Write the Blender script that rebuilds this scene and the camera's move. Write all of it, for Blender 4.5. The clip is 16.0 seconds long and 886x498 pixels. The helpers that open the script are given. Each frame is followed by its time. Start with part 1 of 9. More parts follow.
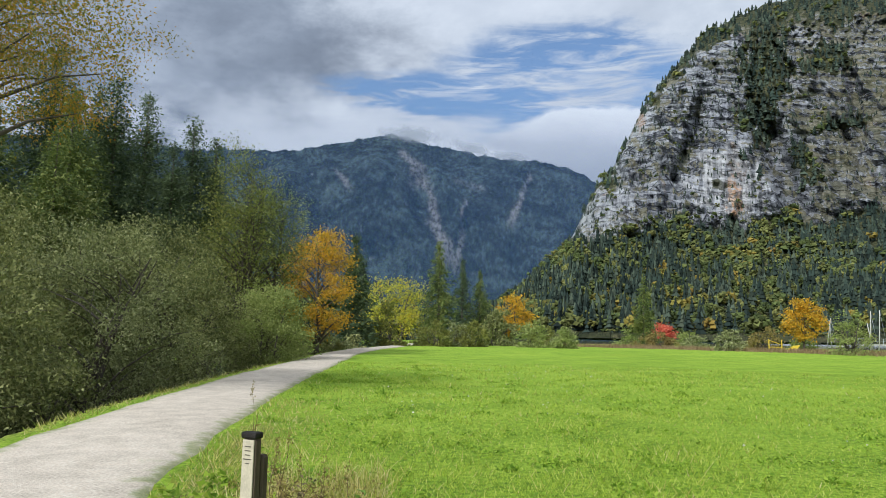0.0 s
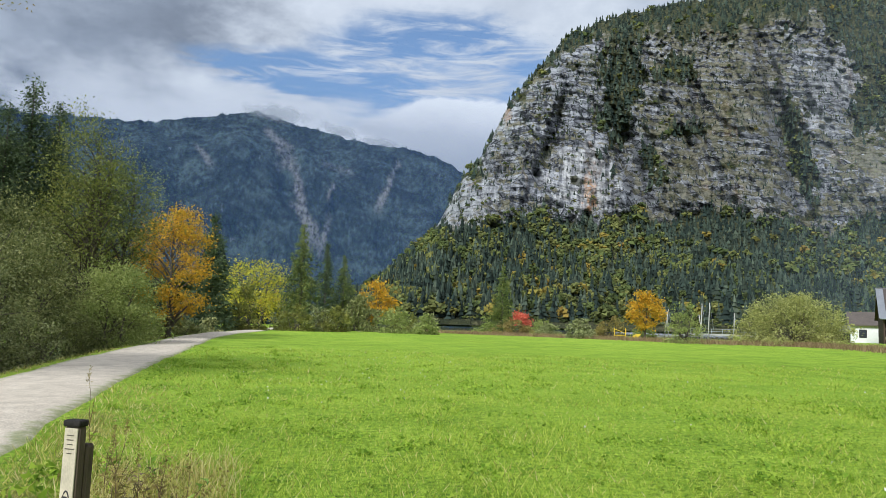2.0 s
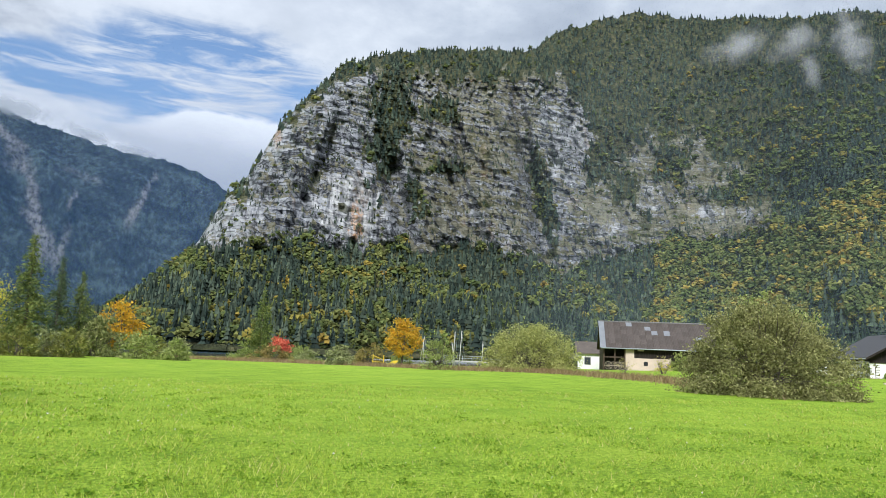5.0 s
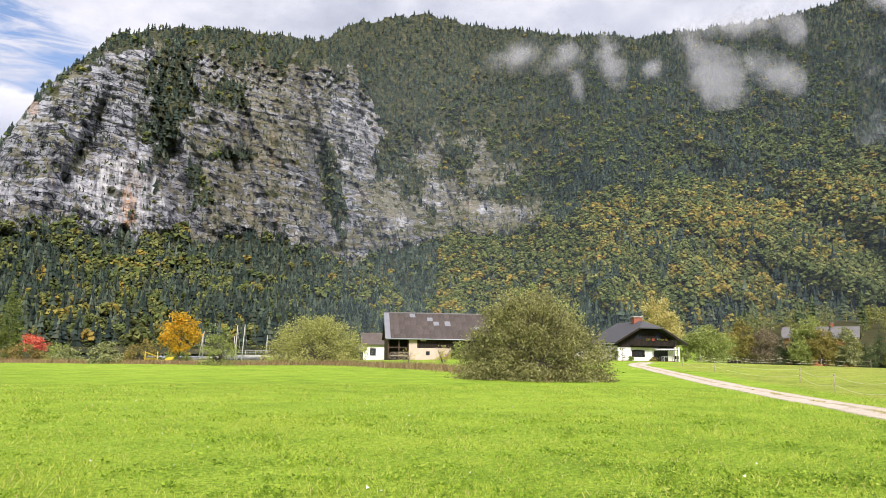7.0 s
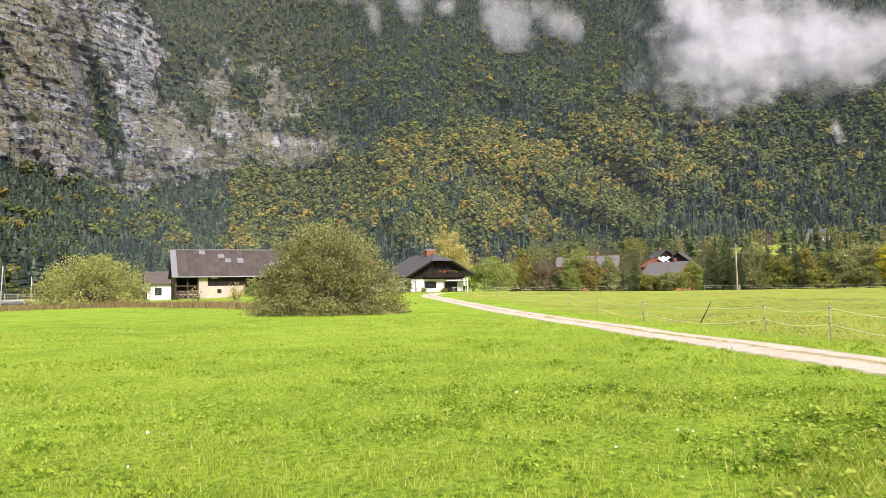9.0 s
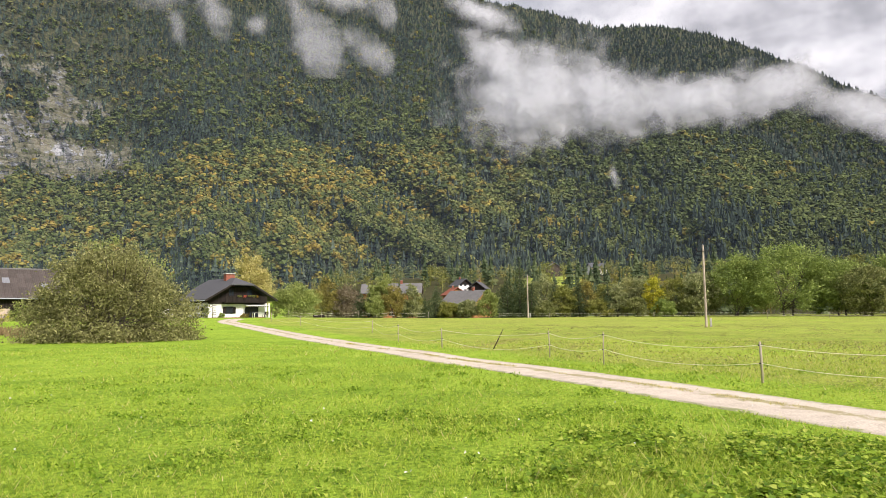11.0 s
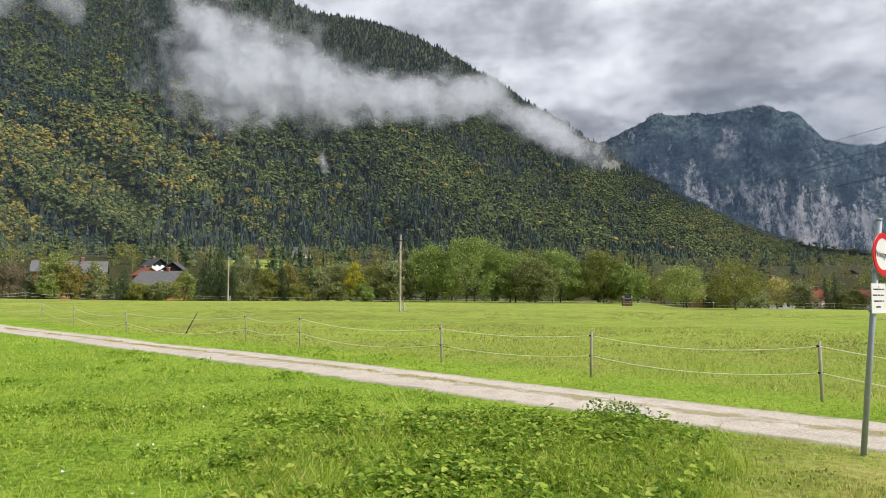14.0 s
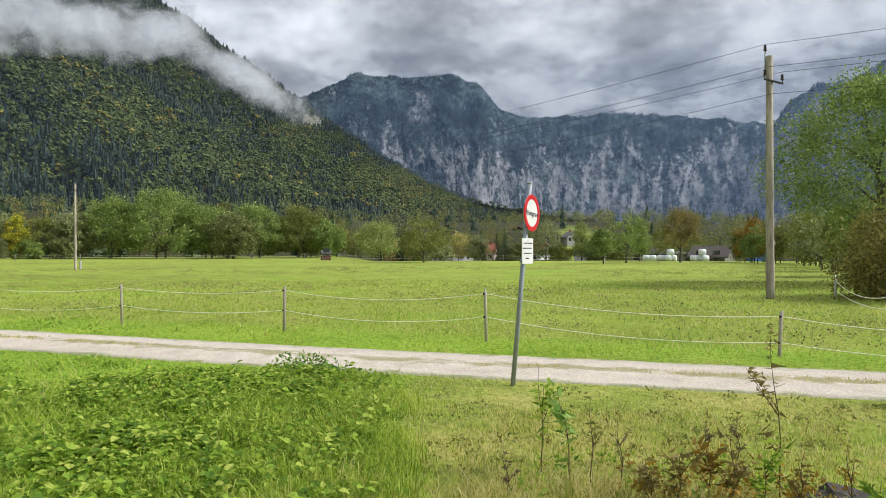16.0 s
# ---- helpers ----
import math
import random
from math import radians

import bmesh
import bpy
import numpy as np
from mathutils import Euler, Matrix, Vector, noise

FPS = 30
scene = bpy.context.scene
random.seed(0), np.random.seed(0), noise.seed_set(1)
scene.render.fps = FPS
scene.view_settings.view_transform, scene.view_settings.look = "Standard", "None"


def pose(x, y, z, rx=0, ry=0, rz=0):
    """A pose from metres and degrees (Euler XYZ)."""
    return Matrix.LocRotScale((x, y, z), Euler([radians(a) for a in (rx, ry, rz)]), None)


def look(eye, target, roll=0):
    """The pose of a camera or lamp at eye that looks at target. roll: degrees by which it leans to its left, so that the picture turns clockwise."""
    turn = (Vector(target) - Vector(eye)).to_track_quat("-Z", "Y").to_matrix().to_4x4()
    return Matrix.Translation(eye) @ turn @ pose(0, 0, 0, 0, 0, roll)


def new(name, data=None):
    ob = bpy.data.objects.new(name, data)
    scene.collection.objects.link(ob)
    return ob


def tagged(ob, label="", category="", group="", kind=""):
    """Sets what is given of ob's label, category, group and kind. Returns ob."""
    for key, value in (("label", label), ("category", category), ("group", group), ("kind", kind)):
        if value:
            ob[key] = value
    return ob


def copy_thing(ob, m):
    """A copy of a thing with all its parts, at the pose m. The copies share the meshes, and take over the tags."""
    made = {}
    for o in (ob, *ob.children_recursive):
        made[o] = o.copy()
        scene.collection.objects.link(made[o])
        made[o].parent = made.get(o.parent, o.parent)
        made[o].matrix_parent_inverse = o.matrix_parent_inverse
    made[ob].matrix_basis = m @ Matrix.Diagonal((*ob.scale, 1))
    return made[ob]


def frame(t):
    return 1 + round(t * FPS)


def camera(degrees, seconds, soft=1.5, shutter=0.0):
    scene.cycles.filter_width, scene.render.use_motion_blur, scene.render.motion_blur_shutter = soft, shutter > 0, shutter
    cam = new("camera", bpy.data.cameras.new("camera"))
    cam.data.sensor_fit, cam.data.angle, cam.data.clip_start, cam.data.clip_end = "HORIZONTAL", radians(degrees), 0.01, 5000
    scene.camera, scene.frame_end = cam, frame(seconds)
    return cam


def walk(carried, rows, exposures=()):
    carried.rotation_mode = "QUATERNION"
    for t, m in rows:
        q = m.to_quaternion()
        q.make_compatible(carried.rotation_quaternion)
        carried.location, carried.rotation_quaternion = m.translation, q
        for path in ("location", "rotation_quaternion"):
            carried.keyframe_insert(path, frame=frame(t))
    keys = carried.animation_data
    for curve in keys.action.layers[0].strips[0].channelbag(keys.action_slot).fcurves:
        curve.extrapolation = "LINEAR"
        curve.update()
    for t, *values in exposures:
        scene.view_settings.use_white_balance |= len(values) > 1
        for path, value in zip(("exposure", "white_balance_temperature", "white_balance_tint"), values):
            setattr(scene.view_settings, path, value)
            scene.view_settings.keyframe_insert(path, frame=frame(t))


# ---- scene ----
# a phone turned at arm's length: time, place, tilt, lean, bearing
cam = camera(64.2, 16.0, soft=0.7)
PATH = [
    (0.0, -0.004, 0.350, 1.75, 96.79, -1.12, 0.59),
    (0.5, 0.018, 0.350, 1.75, 96.83, -1.64, -3.15),
    (1.0, 0.035, 0.348, 1.75, 96.51, -1.81, -5.88),
    (1.5, 0.048, 0.347, 1.75, 96.14, -1.89, -8.12),
    (2.0, 0.062, 0.344, 1.75, 95.93, -1.92, -10.41),
    (2.5, 0.075, 0.342, 1.75, 95.91, -1.95, -12.64),
    (3.0, 0.087, 0.339, 1.75, 95.88, -2.11, -14.54),
    (5.5, 0.193, 0.292, 1.75, 99.61, -2.11, -33.73),
    (6.0, 0.212, 0.278, 1.75, 100.12, -1.81, -37.66),
    (6.5, 0.233, 0.262, 1.75, 99.68, -1.24, -41.86),
    (7.0, 0.253, 0.241, 1.75, 98.55, -0.72, -46.51),
    (7.5, 0.273, 0.219, 1.75, 97.13, -0.14, -51.29),
    (8.0, 0.288, 0.199, 1.75, 95.60, 0.45, -55.30),
    (10.5, 0.337, 0.093, 1.75, 93.64, 0.89, -74.38),
    (11.0, 0.343, 0.070, 1.75, 95.10, 0.61, -78.49),
    (11.5, 0.347, 0.046, 1.75, 95.89, 0.10, -82.51),
    (12.0, 0.350, 0.018, 1.75, 95.65, -0.28, -87.13),
    (12.5, 0.350, -0.008, 1.75, 95.00, -0.67, -91.31),
    (13.0, 0.349, -0.029, 1.75, 94.47, -0.71, -94.82),
    (13.5, 0.346, -0.050, 1.75, 94.13, -0.64, -98.30),
    (14.0, 0.342, -0.074, 1.75, 93.74, -0.26, -102.17),
    (14.5, 0.335, -0.101, 1.75, 93.13, 0.25, -106.83),
    (15.0, 0.324, -0.134, 1.75, 92.31, 0.45, -112.41),
    (15.5, 0.306, -0.169, 1.75, 91.33, 0.29, -118.93),
    (16.0, 0.283, -0.206, 1.75, 90.10, 0.18, -126.10),
]
walk(cam, [(t, pose(*p)) for t, *p in PATH], exposures=[(0.0, 0.62, 5750, 9), (3.0, 0.71, 5800, 9), (5.5, 0.90, 5900, 10), (7.0, 1.06, 6350, 19), (8.0, 1.17, 6500, 21), (10.5, 1.02, 6550, 19), (12.5, 0.83, 6400, 15), (14.0, 0.69, 6150, 13), (16.0, 0.71, 6000, 10)])


# ---- nodes: small helpers ----
def n_add(nt, kind, **props):
    nd = nt.nodes.new(kind)
    for k, v in props.items():
        if k == "ins":
            for key, val in v.items():
                s = nd.inputs[key]
                if isinstance(val, bpy.types.NodeSocket):
                    nt.links.new(val, s)
                else:
                    s.default_value = val
        elif k == "operation":
            nd.operation = v
        elif k == "blend_type":
            nd.blend_type = v
        elif k == "data_type":
            nd.data_type = v
        elif k == "interpolation_type":
            nd.interpolation_type = v
        elif k == "attribute_name":
            nd.attribute_name = v
        elif k == "feature":
            nd.feature = v
        elif k == "clamp":
            nd.use_clamp = v
    return nd


def n_math(nt, op, a, b=0.0, c=0.0, clamp=False):
    return n_add(nt, "ShaderNodeMath", operation=op, clamp=clamp, ins={0: a, 1: b, 2: c}).outputs[0]


def n_mix(nt, fac, a, b, blend="MIX"):
    nd = n_add(nt, "ShaderNodeMix", data_type="RGBA", blend_type=blend)
    for key, val in ((0, fac), (6, a), (7, b)):
        if isinstance(val, bpy.types.NodeSocket):
            nt.links.new(val, nd.inputs[key])
        else:
            nd.inputs[key].default_value = (*val, 1) if isinstance(val, tuple) and len(val) == 3 else val
    return nd.outputs[2]


def n_ramp(nt, fac, stops):
    nd = nt.nodes.new("ShaderNodeValToRGB")
    el = nd.color_ramp.elements
    while len(el) < len(stops):
        el.new(0.5)
    for e, (p, c) in zip(el, stops):
        e.position, e.color = p, ((c, c, c, 1) if isinstance(c, (int, float)) else (*c, 1))
    nt.links.new(fac, nd.inputs[0])
    return nd.outputs[0]


def n_step(nt, v, lo, hi):
    """A soft step from 0 at lo to 1 at hi."""
    nd = n_add(nt, "ShaderNodeMapRange", interpolation_type="SMOOTHSTEP", ins={0: v, 1: lo, 2: hi, 3: 0.0, 4: 1.0})
    return nd.outputs[0]


def n_noise(nt, vec, scale, detail=4.0, rough=0.55, distort=0.0):
    return n_add(nt, "ShaderNodeTexNoise", ins={"Vector": vec, "Scale": scale, "Detail": detail, "Roughness": rough, "Distortion": distort}).outputs[0]


def n_scale(nt, vec, s):
    return n_add(nt, "ShaderNodeVectorMath", operation="MULTIPLY", ins={0: vec, 1: s}).outputs[0]


# ---- world: a broken, mostly clouded sky ----
SUN_EL, SUN_AZ = 37.0, 217.0            # elevation, bearing clockwise from +y
world = bpy.data.worlds.new("sky")
scene.world = world
world.use_nodes = True
wt = world.node_tree
wt.nodes.clear()
w_sky = wt.nodes.new("ShaderNodeTexSky")
w_sky.sky_type, w_sky.sun_disc = "NISHITA", False
w_sky.sun_elevation, w_sky.sun_rotation = radians(SUN_EL), radians(SUN_AZ)
w_dir = wt.nodes.new("ShaderNodeTexCoord").outputs["Generated"]
w_xyz = n_add(wt, "ShaderNodeSeparateXYZ", ins={0: w_dir})
w_az = n_math(wt, "MULTIPLY", n_math(wt, "ARCTAN2", w_xyz.outputs[0], w_xyz.outputs[1]), 57.296)
w_el = n_math(wt, "MULTIPLY", n_math(wt, "ARCSINE", w_xyz.outputs[2]), 57.296)
w_den = n_math(wt, "ADD", n_math(wt, "MAXIMUM", w_xyz.outputs[2], 0.0), 0.13)
w_plane = n_add(wt, "ShaderNodeCombineXYZ", ins={0: n_math(wt, "DIVIDE", w_xyz.outputs[0], w_den), 1: n_math(wt, "DIVIDE", w_xyz.outputs[1], w_den), 2: 0.0}).outputs[0]
w_mid = n_noise(wt, w_plane, 1.9, 9.0, 0.58, 0.15)
w_streak = n_noise(wt, n_scale(wt, w_dir, (9.0, 9.0, 60.0)), 1.0, 8.0, 0.62, 0.6)
w_puff = n_noise(wt, n_scale(wt, w_dir, (1.0, 1.0, 1.8)), 6.0, 10.0, 0.6, 0.1)


def w_spot(az, el, ra, re, soft=0.55):
    """1 inside an ellipse of directions, 0 outside, with a ragged edge."""
    a = n_math(wt, "DIVIDE", n_math(wt, "SUBTRACT", w_az, az), ra)
    e = n_math(wt, "DIVIDE", n_math(wt, "SUBTRACT", w_el, el), re)
    r = n_math(wt, "SQRT", n_math(wt, "ADD", n_math(wt, "MULTIPLY", a, a), n_math(wt, "MULTIPLY", e, e)))
    r = n_math(wt, "ADD", r, n_math(wt, "MULTIPLY", n_math(wt, "SUBTRACT", w_puff, 0.5), 1.6))
    return n_step(wt, r, 1.0 + soft, 1.0 - soft)


w_gap = n_math(wt, "MAXIMUM", w_spot(-1.0, 19.0, 9.0, 1.7, 0.3), w_spot(9.5, 19.8, 9.5, 4.2, 0.3))
w_heap = w_spot(11.5, 14.6, 8.0, 3.2, 0.10)
w_thin = n_math(wt, "MULTIPLY", n_math(wt, "MULTIPLY", w_gap, n_step(wt, w_streak, 0.68, 0.42)), n_math(wt, "SUBTRACT", 1.0, w_heap))
w_lump = n_math(wt, "ADD", n_math(wt, "MULTIPLY", w_puff, 0.55), n_math(wt, "MULTIPLY", w_mid, 0.45))
w_cloud = n_ramp(wt, w_lump, [(0.34, (0.38, 0.42, 0.48)), (0.50, (0.545, 0.58, 0.63)), (0.62, (0.74, 0.76, 0.78))])
w_cloud = n_mix(wt, n_math(wt, "MULTIPLY", n_step(wt, w_az, 32.0, 8.0), 0.35), w_cloud, (1.0, 1.0, 1.0))
# a heavier deck to the north and east, with brighter rims low down
w_deck = n_ramp(wt, w_lump, [(0.38, (0.30, 0.315, 0.34)), (0.46, (0.46, 0.475, 0.50)), (0.53, (0.68, 0.695, 0.72)), (0.62, (0.98, 0.985, 0.99))])
w_cloud = n_mix(wt, n_step(wt, w_az, 74.0, 100.0), w_cloud, w_deck)
w_dark = w_spot(-24.0, 23.5, 17.0, 8.5, 0.4)
w_cloud = n_mix(wt, n_math(wt, "MULTIPLY", w_dark, 0.9), w_cloud, n_ramp(wt, w_lump, [(0.36, (0.17, 0.195, 0.24)), (0.48, (0.25, 0.285, 0.34)), (0.62, (0.42, 0.46, 0.52))]))
w_low = n_math(wt, "MULTIPLY", n_math(wt, "MULTIPLY", n_step(wt, w_el, 19.0, 14.0), n_step(wt, w_puff, 0.34, 0.54)), n_step(wt, w_az, 60.0, 30.0))
w_cloud = n_mix(wt, n_math(wt, "MULTIPLY", w_low, 0.6), w_cloud, (0.90, 0.91, 0.93))
# a bright heap of cloud beside the gap, shaded towards its base
w_cloud = n_mix(wt, n_math(wt, "MULTIPLY", w_heap, 0.9), w_cloud, n_ramp(wt, n_math(wt, "ADD", n_math(wt, "MULTIPLY", n_step(wt, w_el, 12.0, 18.5), 0.5), n_math(wt, "MULTIPLY", w_puff, 0.5)), [(0.25, (0.50, 0.53, 0.58)), (0.5, (0.66, 0.68, 0.72)), (0.72, (0.95, 0.96, 0.97))]))
# bright rims low over the eastern ridges
w_rim = n_math(wt, "MULTIPLY", n_math(wt, "MULTIPLY", n_step(wt, w_az, 96.0, 106.0), n_step(wt, w_el, 17.5, 12.5)), n_step(wt, w_puff, 0.44, 0.60))
w_cloud = n_mix(wt, n_math(wt, "MULTIPLY", w_rim, 0.8), w_cloud, (0.98, 0.98, 0.98))
w_blue = wt.nodes.new("ShaderNodeBackground")
wt.links.new(w_sky.outputs[0], w_blue.inputs[0])
w_blue.inputs[1].default_value = 0.085
w_white = wt.nodes.new("ShaderNodeBackground")
wt.links.new(w_cloud, w_white.inputs[0])
w_white.inputs[1].default_value = 0.62
w_mix = n_add(wt, "ShaderNodeMixShader", ins={0: w_thin, 1: w_white.outputs[0], 2: w_blue.outputs[0]})
wt.links.new(w_mix.outputs[0], wt.nodes.new("ShaderNodeOutputWorld").inputs[0])

# the sun, veiled by thin cloud
sun = new("sun", bpy.data.lights.new("sun", "SUN"))
sun.data.energy, sun.data.angle, sun.data.color = 2.6, radians(14.0), (1.0, 0.95, 0.86)
sun.matrix_world = look((0, 0, 0), (-math.sin(radians(SUN_AZ)) * math.cos(radians(SUN_EL)), -math.cos(radians(SUN_AZ)) * math.cos(radians(SUN_EL)), -math.sin(radians(SUN_EL))))
sun.location = (-120, -160, 150)


# ---- materials ----
def material(name, rough=0.8, metal=0.0):
    m = bpy.data.materials.new(name)
    m.use_nodes = True
    nt = m.node_tree
    b = nt.nodes["Principled BSDF"]
    b.inputs["Roughness"].default_value, b.inputs["Metallic"].default_value = rough, metal
    b.inputs["Specular IOR Level"].default_value = 0.3
    return m, nt, b


def n_place(nt):
    return nt.nodes.new("ShaderNodeNewGeometry").outputs["Position"]


def n_own(nt):
    return nt.nodes.new("ShaderNodeTexCoord").outputs["Object"]


def n_bump(nt, b, height, strength=0.5, dist=0.05):
    nd = n_add(nt, "ShaderNodeBump", ins={"Height": height, "Strength": strength, "Distance": dist})
    nt.links.new(nd.outputs[0], b.inputs["Normal"])
    return nd


def m_plain(name, colour, rough=0.7, metal=0.0, vary=0.25, scale=6.0, bump=0.0, stretch=(1, 1, 1)):
    """Paint, metal, wood or stone with grain and stains at two scales."""
    m, nt, b = material(name, rough, metal)
    p = n_scale(nt, n_own(nt), stretch)
    fine, wide = n_noise(nt, p, scale * 6, 6.0, 0.65), n_noise(nt, p, scale, 4.0)
    k = n_math(nt, "ADD", n_math(nt, "MULTIPLY", fine, 0.5), n_math(nt, "MULTIPLY", wide, 0.5))
    lo = tuple(c * (1 - vary) for c in colour)
    hi = tuple(min(1.0, c * (1 + vary)) for c in colour)
    col = n_ramp(nt, k, [(0.3, lo), (0.7, hi)])
    nt.links.new(col, b.inputs["Base Color"])
    nt.links.new(n_math(nt, "ADD", n_math(nt, "MULTIPLY", wide, 0.25), rough - 0.12), b.inputs["Roughness"])
    if bump:
        n_bump(nt, b, fine, bump, 0.02)
    return m


def m_leaf(name, stops, glow=0.32, spread=0.5, patch=0.35):
    """Foliage: every leaf or clump varies, and so do wider patches; light passes through."""
    m, nt, b = material(name, 0.6)
    b.inputs["Specular IOR Level"].default_value = 0.2
    rnd = nt.nodes.new("ShaderNodeNewGeometry").outputs["Random Per Island"]
    wide = n_noise(nt, n_place(nt), patch, 3.0)
    k = n_math(nt, "ADD", n_math(nt, "MULTIPLY", rnd, spread), n_math(nt, "MULTIPLY", wide, 1.0 - spread))
    col = n_ramp(nt, k, stops)
    nt.links.new(col, b.inputs["Base Color"])
    if glow:
        tr = n_add(nt, "ShaderNodeBsdfTranslucent", ins={0: col})
        mx = n_add(nt, "ShaderNodeMixShader", ins={0: glow, 1: b.outputs[0], 2: tr.outputs[0]})
        nt.links.new(mx.outputs[0], nt.nodes["Material Output"].inputs[0])
    return m


# ---- shapes: small helpers ----
def smooth(a, b, v):
    t = np.clip((np.asarray(v, float) - a) / (b - a), 0, 1)
    return t * t * (3 - 2 * t)


def lattice(ix, iy, iz, seed):
    h = (ix.astype(np.int64) * 73856093) ^ (iy.astype(np.int64) * 19349663) ^ (iz.astype(np.int64) * 83492791) ^ (seed * 2654435761)
    h = (h ^ (h >> 13)) * 1274126177 & 0x7FFFFFFF
    return ((h ^ (h >> 16)) & 0xFFFF) / 65535.0


def vnoise(x, y, z=0.0, seed=1):
    """Smooth value noise in 0..1."""
    x, y, z = np.broadcast_arrays(np.asarray(x, float), np.asarray(y, float), np.asarray(z, float))
    ix, iy, iz = np.floor(x), np.floor(y), np.floor(z)
    fx, fy, fz = x - ix, y - iy, z - iz
    fx, fy, fz = (f * f * (3 - 2 * f) for f in (fx, fy, fz))
    out = 0
    for dx in (0, 1):
        for dy in (0, 1):
            for dz in (0, 1):
                w = (fx if dx else 1 - fx) * (fy if dy else 1 - fy) * (fz if dz else 1 - fz)
                out = out + w * lattice(ix + dx, iy + dy, iz + dz, seed)
    return out


def fbm(x, y, z=0.0, octaves=4, seed=1, gain=0.5):
    out, amp, tot = 0, 1.0, 0
    for k in range(octaves):
        out = out + amp * vnoise(np.asarray(x) * 2.03 ** k, np.asarray(y) * 2.03 ** k, np.asarray(z) * 2.03 ** k, seed + k * 17)
        tot += amp
        amp *= gain
    return out / tot


def mesh_of(name, verts, faces, mat, soft=False):
    """A mesh from arrays: verts n x 3, faces m x 3 or m x 4."""
    verts, faces = np.asarray(verts, np.float32), np.asarray(faces, np.int32)
    me = bpy.data.meshes.new(name)
    k = faces.shape[1]
    me.vertices.add(len(verts))
    me.vertices.foreach_set("co", verts.ravel())
    me.loops.add(faces.size)
    me.loops.foreach_set("vertex_index", faces.ravel())
    me.polygons.add(len(faces))
    me.polygons.foreach_set("loop_start", np.arange(0, faces.size, k, dtype=np.int32))
    me.polygons.foreach_set("use_smooth", np.full(len(faces), soft))
    me.update(calc_edges=True)
    me.materials.append(mat)
    return me


def attr(me, name, values):
    a = me.attributes.new(name, "FLOAT", "POINT")
    a.data.foreach_set("value", np.asarray(values, np.float32).ravel())


def sheet(rows, cols, wrap=False):
    """Quads of a grid with that many rows and columns of points."""
    i = np.arange(rows * cols).reshape(rows, cols)
    if wrap:
        i = np.concatenate([i, i[:, :1]], 1)
    return np.stack([i[:-1, :-1], i[:-1, 1:], i[1:, 1:], i[1:, :-1]], -1).reshape(-1, 4)


def polar(az, d):
    a = np.radians(az)
    return np.sin(a) * d, np.cos(a) * d


def tubes(lines, sides=7):
    """One mesh's arrays of tapered tubes: lines of ((x, y, z, radius), ...)."""
    vs, fs, n = [], [], 0
    for ln in lines:
        p = np.array(ln, float)
        d = np.gradient(p[:, :3], axis=0)
        d[0], d[-1] = (d[1], d[-2]) if len(p) > 3 else (d[0], d[-1])
        d /= np.linalg.norm(d, axis=1)[:, None] + 1e-9
        ref = np.where(np.abs(d[:, 2:]) > 0.9, (1.0, 0, 0), (0, 0, 1.0))
        a = np.cross(d, ref)
        a /= np.linalg.norm(a, axis=1)[:, None]
        b = np.cross(d, a)
        t = np.arange(sides) / sides * 2 * np.pi
        ring = p[:, None, :3] + p[:, None, 3:] * (np.cos(t)[None, :, None] * a[:, None] + np.sin(t)[None, :, None] * b[:, None])
        vs.append(ring.reshape(-1, 3))
        fs.append(sheet(len(p), sides, True) + n)
        n += len(p) * sides
    return np.vstack(vs), np.vstack(fs)


def part(name, bm, mat, parent, label=""):
    me = bm
    if isinstance(bm, bmesh.types.BMesh):
        me = bpy.data.meshes.new(name)
        bm.to_mesh(me)
        bm.free()
        me.materials.append(mat)
    ob = new(name, me)
    ob.parent = parent
    if label:
        tagged(ob, label)
    return ob


def thing(name, m, label, category, group=""):
    ob = new(name)
    ob.empty_display_size = 0.2
    ob.matrix_world = m
    return tagged(ob, label, category, group)


# ---- the lie of the land ----
ROAD = [(-1.0, -14.0), (-2.6, -4.0), (-4.2, 6.0), (-5.2, 12.0), (-6.0, 20.0), (-7.0, 32.0), (-8.25, 52.0), (-8.4, 63.0), (-7.9, 76.0), (-6.9, 88.0), (-6.5, 100.0), (-4.0, 122.0), (4.0, 150.0)]
TRACK = [(-20.0, -26.4), (4.5, -9.95), (13.8, -3.3), (31.5, 8.7), (52.0, 23.4), (66.0, 33.6), (76.0, 41.0), (86.0, 45.0)]


def curve_points(ctrl, step):
    """Points along a smooth line through ctrl."""
    c = np.array(ctrl, float)
    c = np.vstack([2 * c[0] - c[1], c, 2 * c[-1] - c[-2]])
    out = []
    for i in range(1, len(c) - 2):
        n = max(2, int(np.linalg.norm(c[i + 1] - c[i]) / step))
        t = np.arange(n)[:, None] / n
        a, b, d, e = c[i - 1], c[i], c[i + 1], c[i + 2]
        out.append(0.5 * (2 * b + (d - a) * t + (2 * a - 5 * b + 4 * d - e) * t ** 2 + (3 * b - a - 3 * d + e) * t ** 3))
    out.append(c[-2:-1])
    return np.vstack(out)


def road_x(y):
    c = curve_points(ROAD, 2.0)
    return np.interp(y, c[:, 1], c[:, 0])


